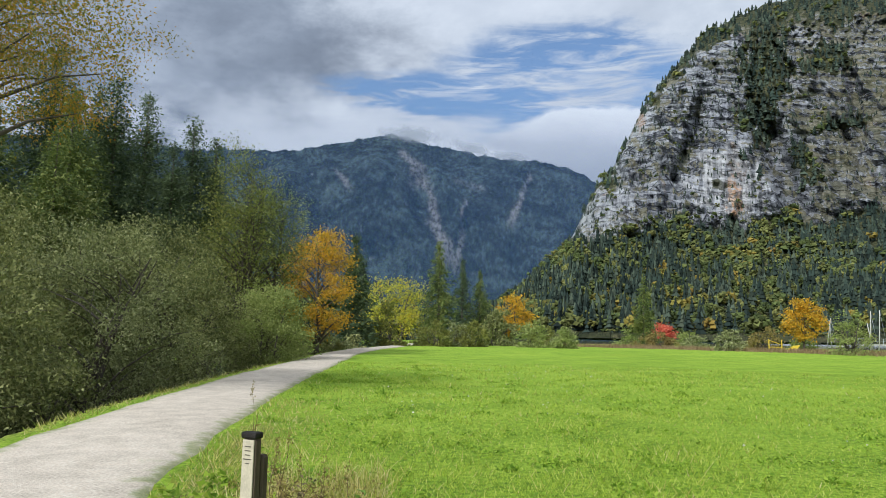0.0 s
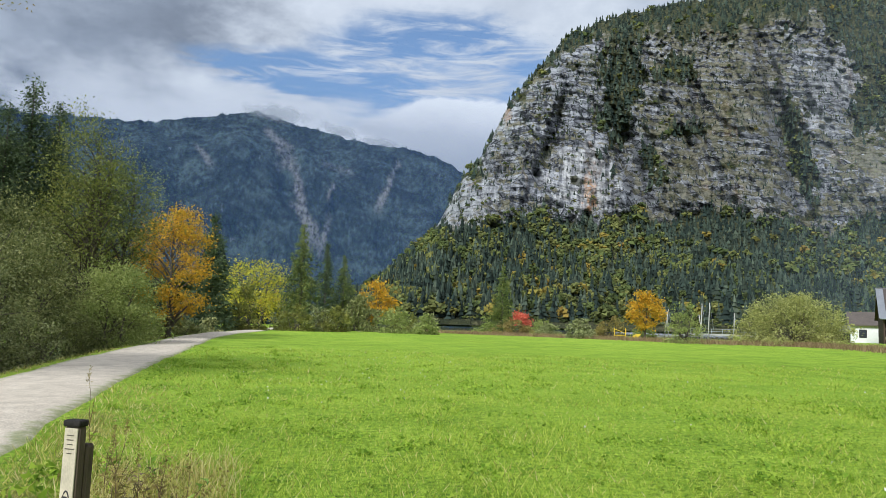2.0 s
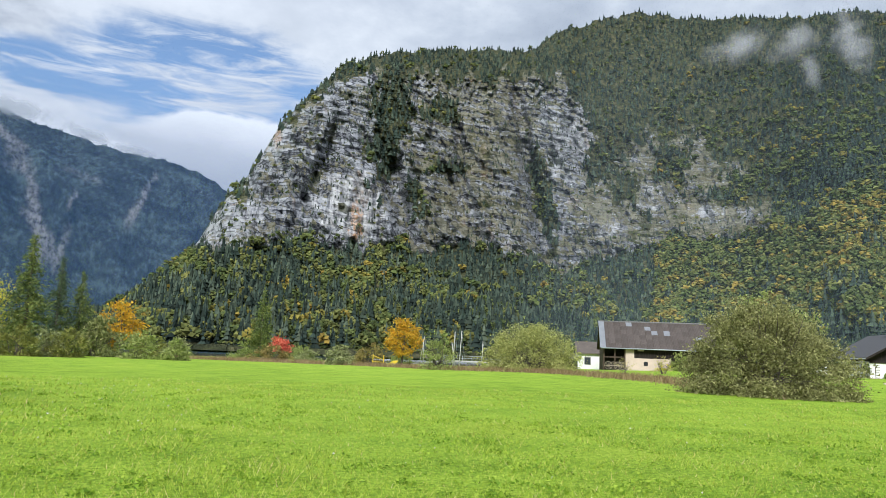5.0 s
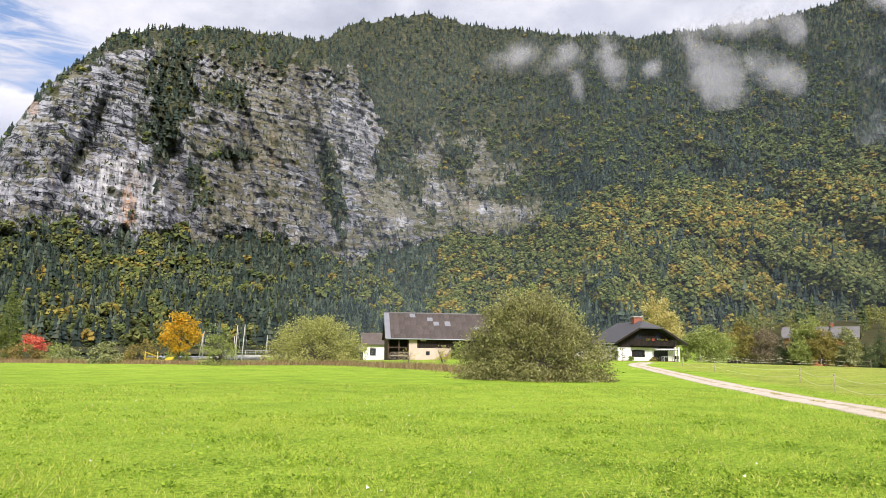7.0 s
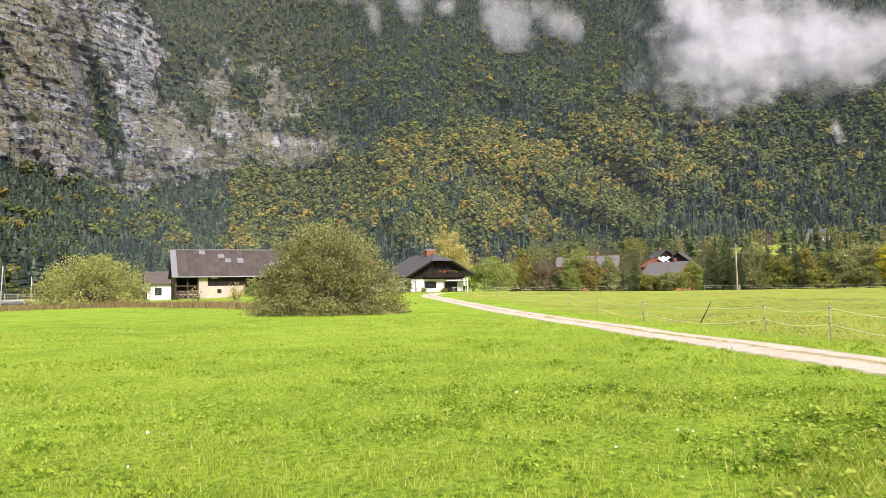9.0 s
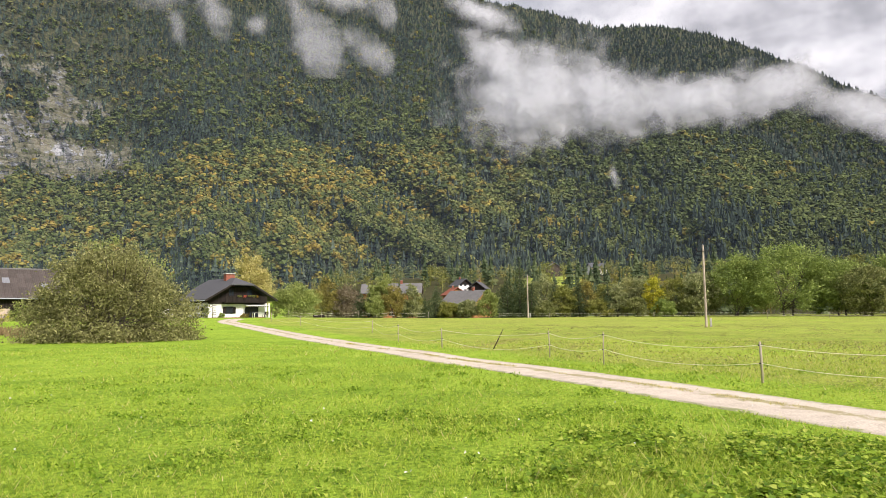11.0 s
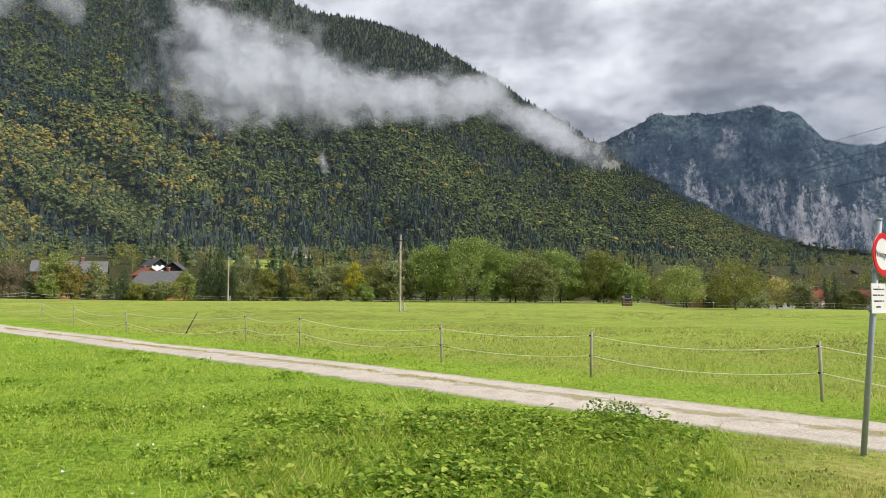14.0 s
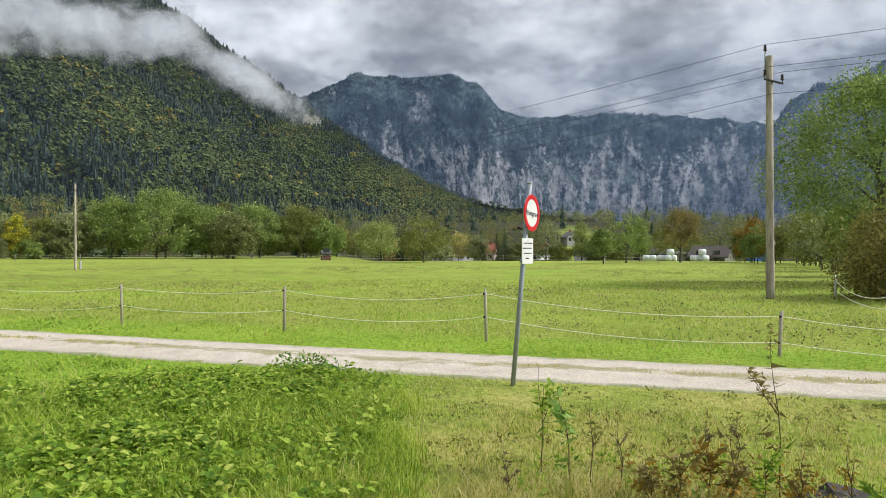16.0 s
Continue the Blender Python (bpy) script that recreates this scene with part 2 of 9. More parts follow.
def ground(x, y):
    """Height of the ground."""
    x, y = np.asarray(x, float), np.asarray(y, float)
    r = np.hypot(x, y)
    z = 1.15 * np.exp(-((x - 96) ** 2 + (y - 50) ** 2) / 42 ** 2) + 0.45 * np.exp(-((x - 82) ** 2 + (y - 88) ** 2) / 30 ** 2)
    z = z + 0.5 * smooth(95, 150, x) * smooth(60, -20, y)
    z = z + (fbm(x / 9, y / 9, 0, 3, 5) - 0.5) * 0.16 * smooth(3, 20, r)
    # the brook beside the road, in its bed
    w = road_x(y) - x
    bed = smooth(1.9, 3.4, w) * smooth(20, 15, w) * smooth(135, 95, y)
    z = z - 2.3 * bed + 0.5 * smooth(17, 40, w) * smooth(140, 100, y)
    # the lake's bed
    az = np.degrees(np.arctan2(x, y))
    lake = smooth(165, 200, r) * smooth(640, 560, r) * smooth(-20, -2, az) * smooth(36, 27, az)
    far = 75 * smooth(112, 122, az)
    z = z - 1.9 * smooth(112, 165, r) * smooth(117, 123, az) * smooth(170, 155, az)
    rise = 24 * smooth(180 + far, 470 + far, r) * smooth(58, 74, az) * smooth(165, 140, az) + 10 * smooth(230, 420, r) * smooth(140, 165, az)
    return z - 4.0 * lake + rise


# ---- ground materials ----
def m_meadow():
    m, nt, b = material("meadow", 0.9)
    b.inputs["Specular IOR Level"].default_value = 0.1
    p = n_place(nt)
    wide, mid = n_noise(nt, p, 0.045, 4.0), n_noise(nt, p, 0.5, 6.0, 0.65)
    fine = n_noise(nt, n_scale(nt, p, (1, 1, 0.3)), 9.0, 8.0, 0.75)
    k = n_math(nt, "ADD", n_math(nt, "MULTIPLY", fine, 0.66), n_math(nt, "ADD", n_math(nt, "MULTIPLY", mid, 0.22), n_math(nt, "MULTIPLY", wide, 0.12)))
    # the dark ends of these ramps paint in shade between the blades
    lush = n_ramp(nt, k, [(0.37, (0.045, 0.090, 0.012)), (0.455, (0.190, 0.315, 0.026)), (0.54, (0.345, 0.490, 0.048)), (0.66, (0.500, 0.580, 0.110))])
    dry = n_ramp(nt, k, [(0.36, (0.060, 0.066, 0.020)), (0.45, (0.225, 0.285, 0.046)), (0.56, (0.405, 0.455, 0.080)), (0.68, (0.55, 0.53, 0.16))])
    rank = n_ramp(nt, k, [(0.3, (0.10, 0.08, 0.035)), (0.5, (0.235, 0.165, 0.075)), (0.7, (0.36, 0.26, 0.13))])
    pas = n_add(nt, "ShaderNodeAttribute", attribute_name="pasture").outputs["Fac"]
    ran = n_add(nt, "ShaderNodeAttribute", attribute_name="rank").outputs["Fac"]
    pas = n_step(nt, n_math(nt, "ADD", pas, n_math(nt, "MULTIPLY", n_math(nt, "SUBTRACT", mid, 0.5), 1.3)), 0.25, 0.85)
    ran = n_step(nt, n_math(nt, "ADD", ran, n_math(nt, "MULTIPLY", n_math(nt, "SUBTRACT", mid, 0.5), 0.9)), 0.35, 0.65)
    patch = n_noise(nt, p, 0.22, 5.0, 0.6)
    lush = n_mix(nt, n_math(nt, "MULTIPLY", n_step(nt, patch, 0.50, 0.64), 0.45), lush, n_ramp(nt, k, [(0.38, (0.040, 0.090, 0.012)), (0.48, (0.190, 0.340, 0.026)), (0.60, (0.350, 0.500, 0.060))]))
    lush = n_mix(nt, n_math(nt, "MULTIPLY", n_step(nt, patch, 0.46, 0.34), 0.4), lush, n_ramp(nt, k, [(0.37, (0.090, 0.125, 0.014)), (0.47, (0.310, 0.400, 0.034)), (0.58, (0.470, 0.550, 0.080))]))
    herb = n_noise(nt, p, 0.16, 5.0, 0.6)
    spots = n_math(nt, "MULTIPLY", n_step(nt, n_noise(nt, p, 3.2, 5.0, 0.7), 0.51, 0.62), n_step(nt, herb, 0.44, 0.60))
    dry = n_mix(nt, n_math(nt, "MULTIPLY", spots, 0.75), dry, (0.17, 0.13, 0.065))
    turf = n_math(nt, "MULTIPLY", n_step(nt, n_noise(nt, p, 0.09, 4.0, 0.6), 0.52, 0.66), 0.55)
    wood = n_add(nt, "ShaderNodeAttribute", attribute_name="wood").outputs["Fac"]
    straw = n_ramp(nt, k, [(0.36, (0.120, 0.105, 0.035)), (0.45, (0.350, 0.335, 0.075)), (0.56, (0.560, 0.510, 0.150)), (0.68, (0.70, 0.60, 0.27))])
    withered = n_math(nt, "MULTIPLY", n_add(nt, "ShaderNodeAttribute", attribute_name="withered").outputs["Fac"], n_step(nt, mid, 0.40, 0.64))
    dry = n_mix(nt, withered, dry, straw)
    col = n_mix(nt, ran, n_mix(nt, n_math(nt, "MULTIPLY", pas, n_math(nt, "SUBTRACT", 1.0, turf)), lush, dry), rank)
    col = n_mix(nt, wood, col, n_ramp(nt, k, [(0.4, (0.030, 0.034, 0.014)), (0.6, (0.085, 0.080, 0.032))]))
    nt.links.new(col, b.inputs["Base Color"])
    n_bump(nt, b, n_math(nt, "ADD", fine, mid), 0.8, 0.10)
    return m


def m_gravel(name, light, dark, grassy=0.0):
    m, nt, b = material(name, 0.92)
    p = n_place(nt)
    stone = n_add(nt, "ShaderNodeTexVoronoi", ins={"Vector": p, "Scale": 28.0}).outputs["Distance"]
    fine, mid, wide = n_noise(nt, p, 34.0, 6.0, 0.7), n_noise(nt, p, 2.2, 6.0, 0.6), n_noise(nt, p, 0.35, 3.0)
    k = n_math(nt, "ADD", n_math(nt, "MULTIPLY", fine, 0.50), n_math(nt, "ADD", n_math(nt, "MULTIPLY", mid, 0.32), n_math(nt, "MULTIPLY", wide, 0.18)))
    col = n_mix(nt, 0.22, n_ramp(nt, k, [(0.36, dark), (0.54, light), (0.72, tuple(min(0.8, c * 1.25) for c in light))]), stone, "OVERLAY")
    across = n_add(nt, "ShaderNodeAttribute", attribute_name="across").outputs["Fac"]
    edge = n_math(nt, "ABSOLUTE", across)
    earth = n_step(nt, n_math(nt, "ADD", edge, n_math(nt, "MULTIPLY", n_math(nt, "SUBTRACT", mid, 0.5), 0.9)), 0.72, 1.0)
    green = n_ramp(nt, fine, [(0.3, (0.09, 0.13, 0.02)), (0.55, (0.17, 0.22, 0.04)), (0.7, (0.28, 0.27, 0.09))])
    col = n_mix(nt, n_math(nt, "MULTIPLY", earth, 0.75), col, green)
    if grassy:
        strip = n_step(nt, n_math(nt, "ADD", edge, n_math(nt, "MULTIPLY", n_math(nt, "SUBTRACT", mid, 0.5), 0.9)), 0.24, 0.06)
        strip = n_math(nt, "MULTIPLY", strip, n_step(nt, n_noise(nt, p, 0.7, 6.0, 0.7), 0.38, 0.50))
        strip = n_math(nt, "MULTIPLY", strip, grassy)
        tuft = n_ramp(nt, fine, [(0.35, (0.17, 0.145, 0.065)), (0.5, (0.33, 0.28, 0.13)), (0.65, (0.30, 0.33, 0.08))])
        col = n_mix(nt, strip, col, tuft)
    nt.links.new(col, b.inputs["Base Color"])
    n_bump(nt, b, n_math(nt, "ADD", fine, n_math(nt, "MULTIPLY", mid, 0.8)), 0.6, 0.02)
    return m


MAT_MEADOW = m_meadow()
MAT_ROAD = m_gravel("pale_gravel", (0.64, 0.56, 0.455), (0.36, 0.305, 0.235))
MAT_TRACK = m_gravel("track_gravel", (0.62, 0.54, 0.44), (0.40, 0.335, 0.26), 0.8)


def m_water():
    m, nt, b = material("dark_water", 0.06)
    b.inputs["Base Color"].default_value = (0.012, 0.018, 0.014, 1)
    b.inputs["Specular IOR Level"].default_value = 0.5
    n_bump(nt, b, n_noise(nt, n_place(nt), 1.6, 5.0), 0.10, 0.05)
    return m


MAT_WATER = m_water()

def dry_zone(x, y):
    """The unmown, drier corner between the camera and the gravel track."""
    a = np.degrees(np.arctan2(x, y)) + 16 * (fbm(x * 0.7, y * 0.7, 0, 3, 62) - 0.5)
    return smooth(117, 127, a) * smooth(176, 166, a) * smooth(14, 11, np.hypot(x, y)) * 0.9


# the ground: one sheet to the horizon, fine near the camera and coarse far off
g_rad = np.concatenate([[0.0], np.geomspace(1.0, 40, 110), np.geomspace(41.5, 240, 70), np.geomspace(250, 4900, 34)])
g_ang = np.concatenate([np.linspace(-38, 166, 290, endpoint=False), np.linspace(166, 322, 50, endpoint=False)])
gx, gy = polar(g_ang[None, :], g_rad[:, None])
gz = ground(gx, gy)
g_me = mesh_of("ground", np.stack([gx, gy, gz], -1).reshape(-1, 3), sheet(len(g_rad), len(g_ang), True)[:, ::-1], MAT_MEADOW, True)
trk = curve_points(TRACK, 2.0)
side = gy - np.interp(gx, trk[:, 0], trk[:, 1])
attr(g_me, "pasture", smooth(-2.6, -5.4, side) * smooth(-6, 6, gx) * 0.74 + dry_zone(gx, gy) + 0.85 * smooth(1.3, 2.0, road_x(gy) - gx) * smooth(9, 6, road_x(gy) - gx) * smooth(110, 90, gy) + 0.25 * smooth(60, 100, np.hypot(gx, gy)))
attr(g_me, "withered", dry_zone(gx, gy) * (side > 0))
belt = np.hypot(gx - 4, gy)
g_az = np.degrees(np.arctan2(gx, gy))
edge_d = np.interp(g_az, [8, 13, 18, 24, 29, 37, 44, 50, 56], [118, 116, 112, 101, 92, 88, 72, 58, 50])
attr(g_me, "rank", np.exp(-((belt - edge_d - 2) / (2.0 + edge_d * 0.035)) ** 2) * smooth(8, 13, g_az) * smooth(56, 50, g_az)
     + np.exp(-((gx - 40) / 14) ** 2 - ((gy - 5.0 + 0.1 * (gx - 40)) / 1.5) ** 2) * 0.52 + 0.5 * np.exp(-((gx + 1.7 + 0.12 * gy) / 0.7) ** 2) * smooth(2, 4, gy) * smooth(20, 12, gy))
glade = smooth(1.5, 0.9, np.hypot((g_az - 136.6) / 1.5, (np.hypot(gx, gy) - 330) / 90)) + smooth(1.3, 0.9, np.hypot((g_az - 87.5) / 2.2, (np.hypot(gx, gy) - 360) / 60))
attr(g_me, "wood", smooth(150, 175, np.hypot(gx, gy)) * smooth(64, 70, g_az) * np.clip(1 - glade, 0, 1))
tagged(new("ground", g_me), "mown bright green meadow of short grass", "ground", kind="structure")


def ribbon(name, ctrl, half, mat, crown, label, step=0.5, ruts=False):
    """A gravel way that lies on the ground along a line."""
    c = curve_points(ctrl, step)
    d = np.gradient(c, axis=0)
    d /= np.linalg.norm(d, axis=1)[:, None]
    nrm = np.stack([d[:, 1], -d[:, 0]], 1)
    u = np.linspace(-1, 1, 21)
    s = np.arange(len(c))
    wob = 1 + 0.10 * (fbm(s / 3.0, 0 * s, 0, 3, 31) - 0.5)[:, None] * np.sign(u)[None, :] * np.abs(u)[None, :]
    off = u[None, :] * half * wob + 0.25 * (fbm(s / 5.0, 0 * s + 9, 0, 3, 77) - 0.5)[:, None] * np.abs(u)[None, :] ** 3
    x, y = c[:, :1] + nrm[:, :1] * off, c[:, 1:] + nrm[:, 1:] * off
    lift = crown * (1 - np.abs(u) ** 2.5)
    if ruts:
        lift = lift - 0.022 * np.exp(-((np.abs(u) - 0.58) / 0.2) ** 2)
    z = ground(x, y) + 0.012 + lift[None, :] + 0.012 * (fbm(x * 2, y * 2, 0, 2, 3) - 0.5)
    z[:, 0] -= 0.05
    z[:, -1] -= 0.05
    me = mesh_of(name, np.stack([x, y, z], -1).reshape(-1, 3), sheet(len(c), len(u))[:, ::-1], mat, True)
    attr(me, "across", np.broadcast_to(u, x.shape))
    return tagged(new(name, me), label, "road", kind="structure")


ribbon("road", ROAD, 1.5, MAT_ROAD, 0.07, "pale gravel road curving along the brook")
ribbon("farm_track", TRACK, 1.18, MAT_TRACK, 0.03, "pale gravel track with a grassy middle strip", ruts=True)

# brook and lake
bk = curve_points([(p[0] - 9.6, p[1]) for p in ROAD[1:11]], 2.0)
bw = np.stack([np.stack([bk[:, 0] + o, bk[:, 1], 0 * bk[:, 0] - 1.25], -1) for o in (-8.5, 0, 6.5)], 1)
tagged(new("brook_water", mesh_of("brook_water", bw.reshape(-1, 3), sheet(len(bk), 3)[:, ::-1], MAT_WATER, True)), "still dark water of the shaded brook", "water", kind="structure")
lk_a, lk_r = np.linspace(-24, 38, 63), np.linspace(160, 640, 9)
lx, ly = polar(lk_a[None, :], lk_r[:, None])
tagged(new("lake_water", mesh_of("lake_water", np.stack([lx, ly, 0 * lx - 1.3], -1).reshape(-1, 3), sheet(9, 63)[:, ::-1], MAT_WATER, True)), "dark lake water below the wooded slope", "water", kind="structure")


# ---- mountains ----
def m_rock():
    """Layered grey limestone with ledges of grass and scrub, and wooded ground where the rock mask is low."""
    m, nt, b = material("limestone", 0.9)
    b.inputs["Specular IOR Level"].default_value = 0.15
    p = n_place(nt)
    geo = nt.nodes.new("ShaderNodeNewGeometry")
    warp = n_noise(nt, p, 0.011, 5.0, 0.6)
    ax = n_add(nt, "ShaderNodeSeparateXYZ", ins={0: p})
    strata = n_add(nt, "ShaderNodeAttribute", attribute_name="bed").outputs["Fac"]
    lift = n_math(nt, "ADD", strata, n_math(nt, "ADD", n_math(nt, "MULTIPLY", warp, 34.0), n_math(nt, "MULTIPLY", ax.outputs[0], 0.04)))
    lay = n_add(nt, "ShaderNodeCombineXYZ", ins={0: n_add(nt, "ShaderNodeAttribute", attribute_name="across").outputs["Fac"], 1: 0.0, 2: lift}).outputs[0]
    bed = n_noise(nt, n_scale(nt, lay, (0.005, 0.005, 0.15)), 1.0, 5.0, 0.70)
    across = n_add(nt, "ShaderNodeAttribute", attribute_name="across").outputs["Fac"]
    face = n_add(nt, "ShaderNodeCombineXYZ", ins={0: across, 1: 0.0, 2: strata}).outputs[0]
    crack = n_noise(nt, n_scale(nt, face, (0.085, 1.0, 0.014)), 1.0, 7.0, 0.66, 0.3)
    grain = n_noise(nt, p, 0.075, 9.0, 0.72)
    block = n_add(nt, "ShaderNodeTexVoronoi", ins={"Vector": n_scale(nt, lay, (0.045, 0.045, 0.11)), "Scale": 1.0})
    tone = n_add(nt, "ShaderNodeSeparateXYZ", ins={0: block.outputs["Color"]}).outputs[0]
    joint = n_add(nt, "ShaderNodeTexVoronoi", feature="DISTANCE_TO_EDGE", ins={"Vector": n_scale(nt, lay, (0.045, 0.045, 0.11)), "Scale": 1.0}).outputs["Distance"]
    k = n_math(nt, "ADD", n_math(nt, "MULTIPLY", bed, 0.27), n_math(nt, "ADD", n_math(nt, "MULTIPLY", crack, 0.33), n_math(nt, "MULTIPLY", grain, 0.40)))
    k = n_math(nt, "ADD", k, n_math(nt, "MULTIPLY", n_math(nt, "SUBTRACT", tone, 0.5), 0.13))
    k = n_math(nt, "SUBTRACT", k, n_math(nt, "MULTIPLY", n_step(nt, joint, 0.09, 0.0), 0.11))
    macro = n_noise(nt, n_scale(nt, face, (0.018, 1.0, 0.008)), 1.0, 4.0, 0.6)
    k = n_math(nt, "ADD", k, n_math(nt, "MULTIPLY", n_math(nt, "SUBTRACT", macro, 0.5), 0.24))
    stone = n_ramp(nt, k, [(0.39, (0.046, 0.050, 0.060)), (0.425, (0.152, 0.161, 0.182)), (0.465, (0.270, 0.283, 0.315)), (0.54, (0.440, 0.455, 0.492))])
    ochre = n_step(nt, n_noise(nt, n_scale(nt, p, (0.02, 0.02, 0.008)), 1.0, 4.0), 0.60, 0.72)
    stone = n_mix(nt, n_math(nt, "MULTIPLY", ochre, 0.5), stone, (0.40, 0.26, 0.14))
    bare = n_add(nt, "ShaderNodeAttribute", attribute_name="bright").outputs["Fac"]
    stone = n_mix(nt, n_math(nt, "MULTIPLY", bare, 0.72), stone, n_mix(nt, n_step(nt, n_math(nt, "ADD", n_math(nt, "MULTIPLY", crack, 0.6), n_math(nt, "MULTIPLY", bed, 0.4)), 0.42, 0.56), (0.32, 0.325, 0.345), (0.68, 0.675, 0.67)))
    stain = n_add(nt, "ShaderNodeAttribute", attribute_name="stain").outputs["Fac"]
    stone = n_mix(nt, n_math(nt, "MULTIPLY", stain, n_step(nt, grain, 0.35, 0.6)), stone, (0.55, 0.33, 0.19))
    flat = n_add(nt, "ShaderNodeSeparateXYZ", ins={0: geo.outputs["Normal"]}).outputs[2]
    ledge = n_math(nt, "ADD", flat, n_math(nt, "ADD", n_math(nt, "MULTIPLY", n_math(nt, "SUBTRACT", grain, 0.5), 2.2), n_math(nt, "MULTIPLY", n_math(nt, "SUBTRACT", n_noise(nt, n_scale(nt, p, (0.02, 0.02, 0.035)), 1.0, 4.0, 0.6), 0.5), 2.4)))
    turf = n_ramp(nt, grain, [(0.35, (0.050, 0.056, 0.022)), (0.52, (0.160, 0.150, 0.078)), (0.66, (0.27, 0.24, 0.15))])
    col = n_mix(nt, n_math(nt, "MULTIPLY", n_step(nt, n_math(nt, "SUBTRACT", n_math(nt, "ADD", ledge, n_add(nt, "ShaderNodeAttribute", attribute_name="turf").outputs["Fac"]), n_math(nt, "MULTIPLY", bare, 0.6)), 0.48, 0.70), 0.80), stone, turf)
    wood = n_add(nt, "ShaderNodeAttribute", attribute_name="wood").outputs["Fac"]
    soil = n_ramp(nt, grain, [(0.35, (0.026, 0.034, 0.018)), (0.52, (0.070, 0.076, 0.036)), (0.64, (0.150, 0.138, 0.070)), (0.74, (0.26, 0.25, 0.21))])
    wood = n_step(nt, n_math(nt, "ADD", wood, n_math(nt, "MULTIPLY", n_math(nt, "SUBTRACT", warp, 0.5), 0.8)), 0.35, 0.65)
    nt.links.new(n_mix(nt, wood, col, soil), b.inputs["Base Color"])
    n_bump(nt, b, n_math(nt, "ADD", k, n_math(nt, "MULTIPLY", bed, 0.5)), 1.0, 16.0)
    return m


MAT_ROCK = m_rock()

# the near mountain: bearing, crest elevation and crest distance, foot distance
CREST = np.array([(2, 0.8, 820, 640), (5.8, 3.6, 900, 600), (9.2, 6.9, 1000, 570), (11.7, 11.8, 1110, 560), (13.1, 13.5, 1160, 560), (15.1, 17.4, 1230, 560),
                  (17.3, 20.0, 1290, 560), (20.2, 22.8, 1380, 560), (24, 24.0, 1500, 560), (30, 24.6, 1640, 560), (36, 24.45, 1720, 560),
                  (38, 25.8, 1760, 560), (44.3, 27.0, 1820, 580), (48.3, 26.2, 1860, 610), (55, 25.4, 1900, 640), (62, 24.6, 2000, 650), (72, 24.5, 2150, 640),
                  (80, 24.8, 2250, 620), (86, 23.7, 2300, 610), (91.5, 21.9, 2330, 600), (97, 21.3, 2360, 600), (102, 19.6, 2400, 610),
                  (108, 16.1, 2450, 640), (115.5, 11.4, 2550, 650)])
CREST_END = np.array([(120.5, 8.1, 2620, 760), (124.5, 5.7, 2700, 900), (129, 3.8, 2800, 1100), (135, 2.7, 2900, 1300), (142, 1.8, 3000, 1500)])
CREST = np.vstack([CREST, CREST_END])
C_AZ = np.array([9.0, 13, 17, 21.3, 24.9, 28.6, 32.3, 36.9, 38.8, 41.5, 46, 47.8, 52, 55, 58])
C_BASE = np.array([6.6, 7.9, 9.0, 8.5, 9.0, 8.7, 9.5, 8.6, 7.5, 8.4, 9.2, 10.2, 9.8, 11.2, 11.5])
C_TOP = np.array([7.0, 13.5, 19.4, 22.2, 22.6, 22.5, 22.3, 22.4, 21.4, 18.0, 17.4, 18.6, 15.0, 12.2, 11.6])


def slope_ribs(az, el):
    """1 on the crests of the ribs that run down the long slope, 0 in the gullies."""
    w = (fbm(az / 8, el / 6, 0, 3, 27) - 0.5) * 0.8
    return vnoise((az + 1.7 * el) / 5.0 + w, el / 25 + 0 * az, 0, 28)


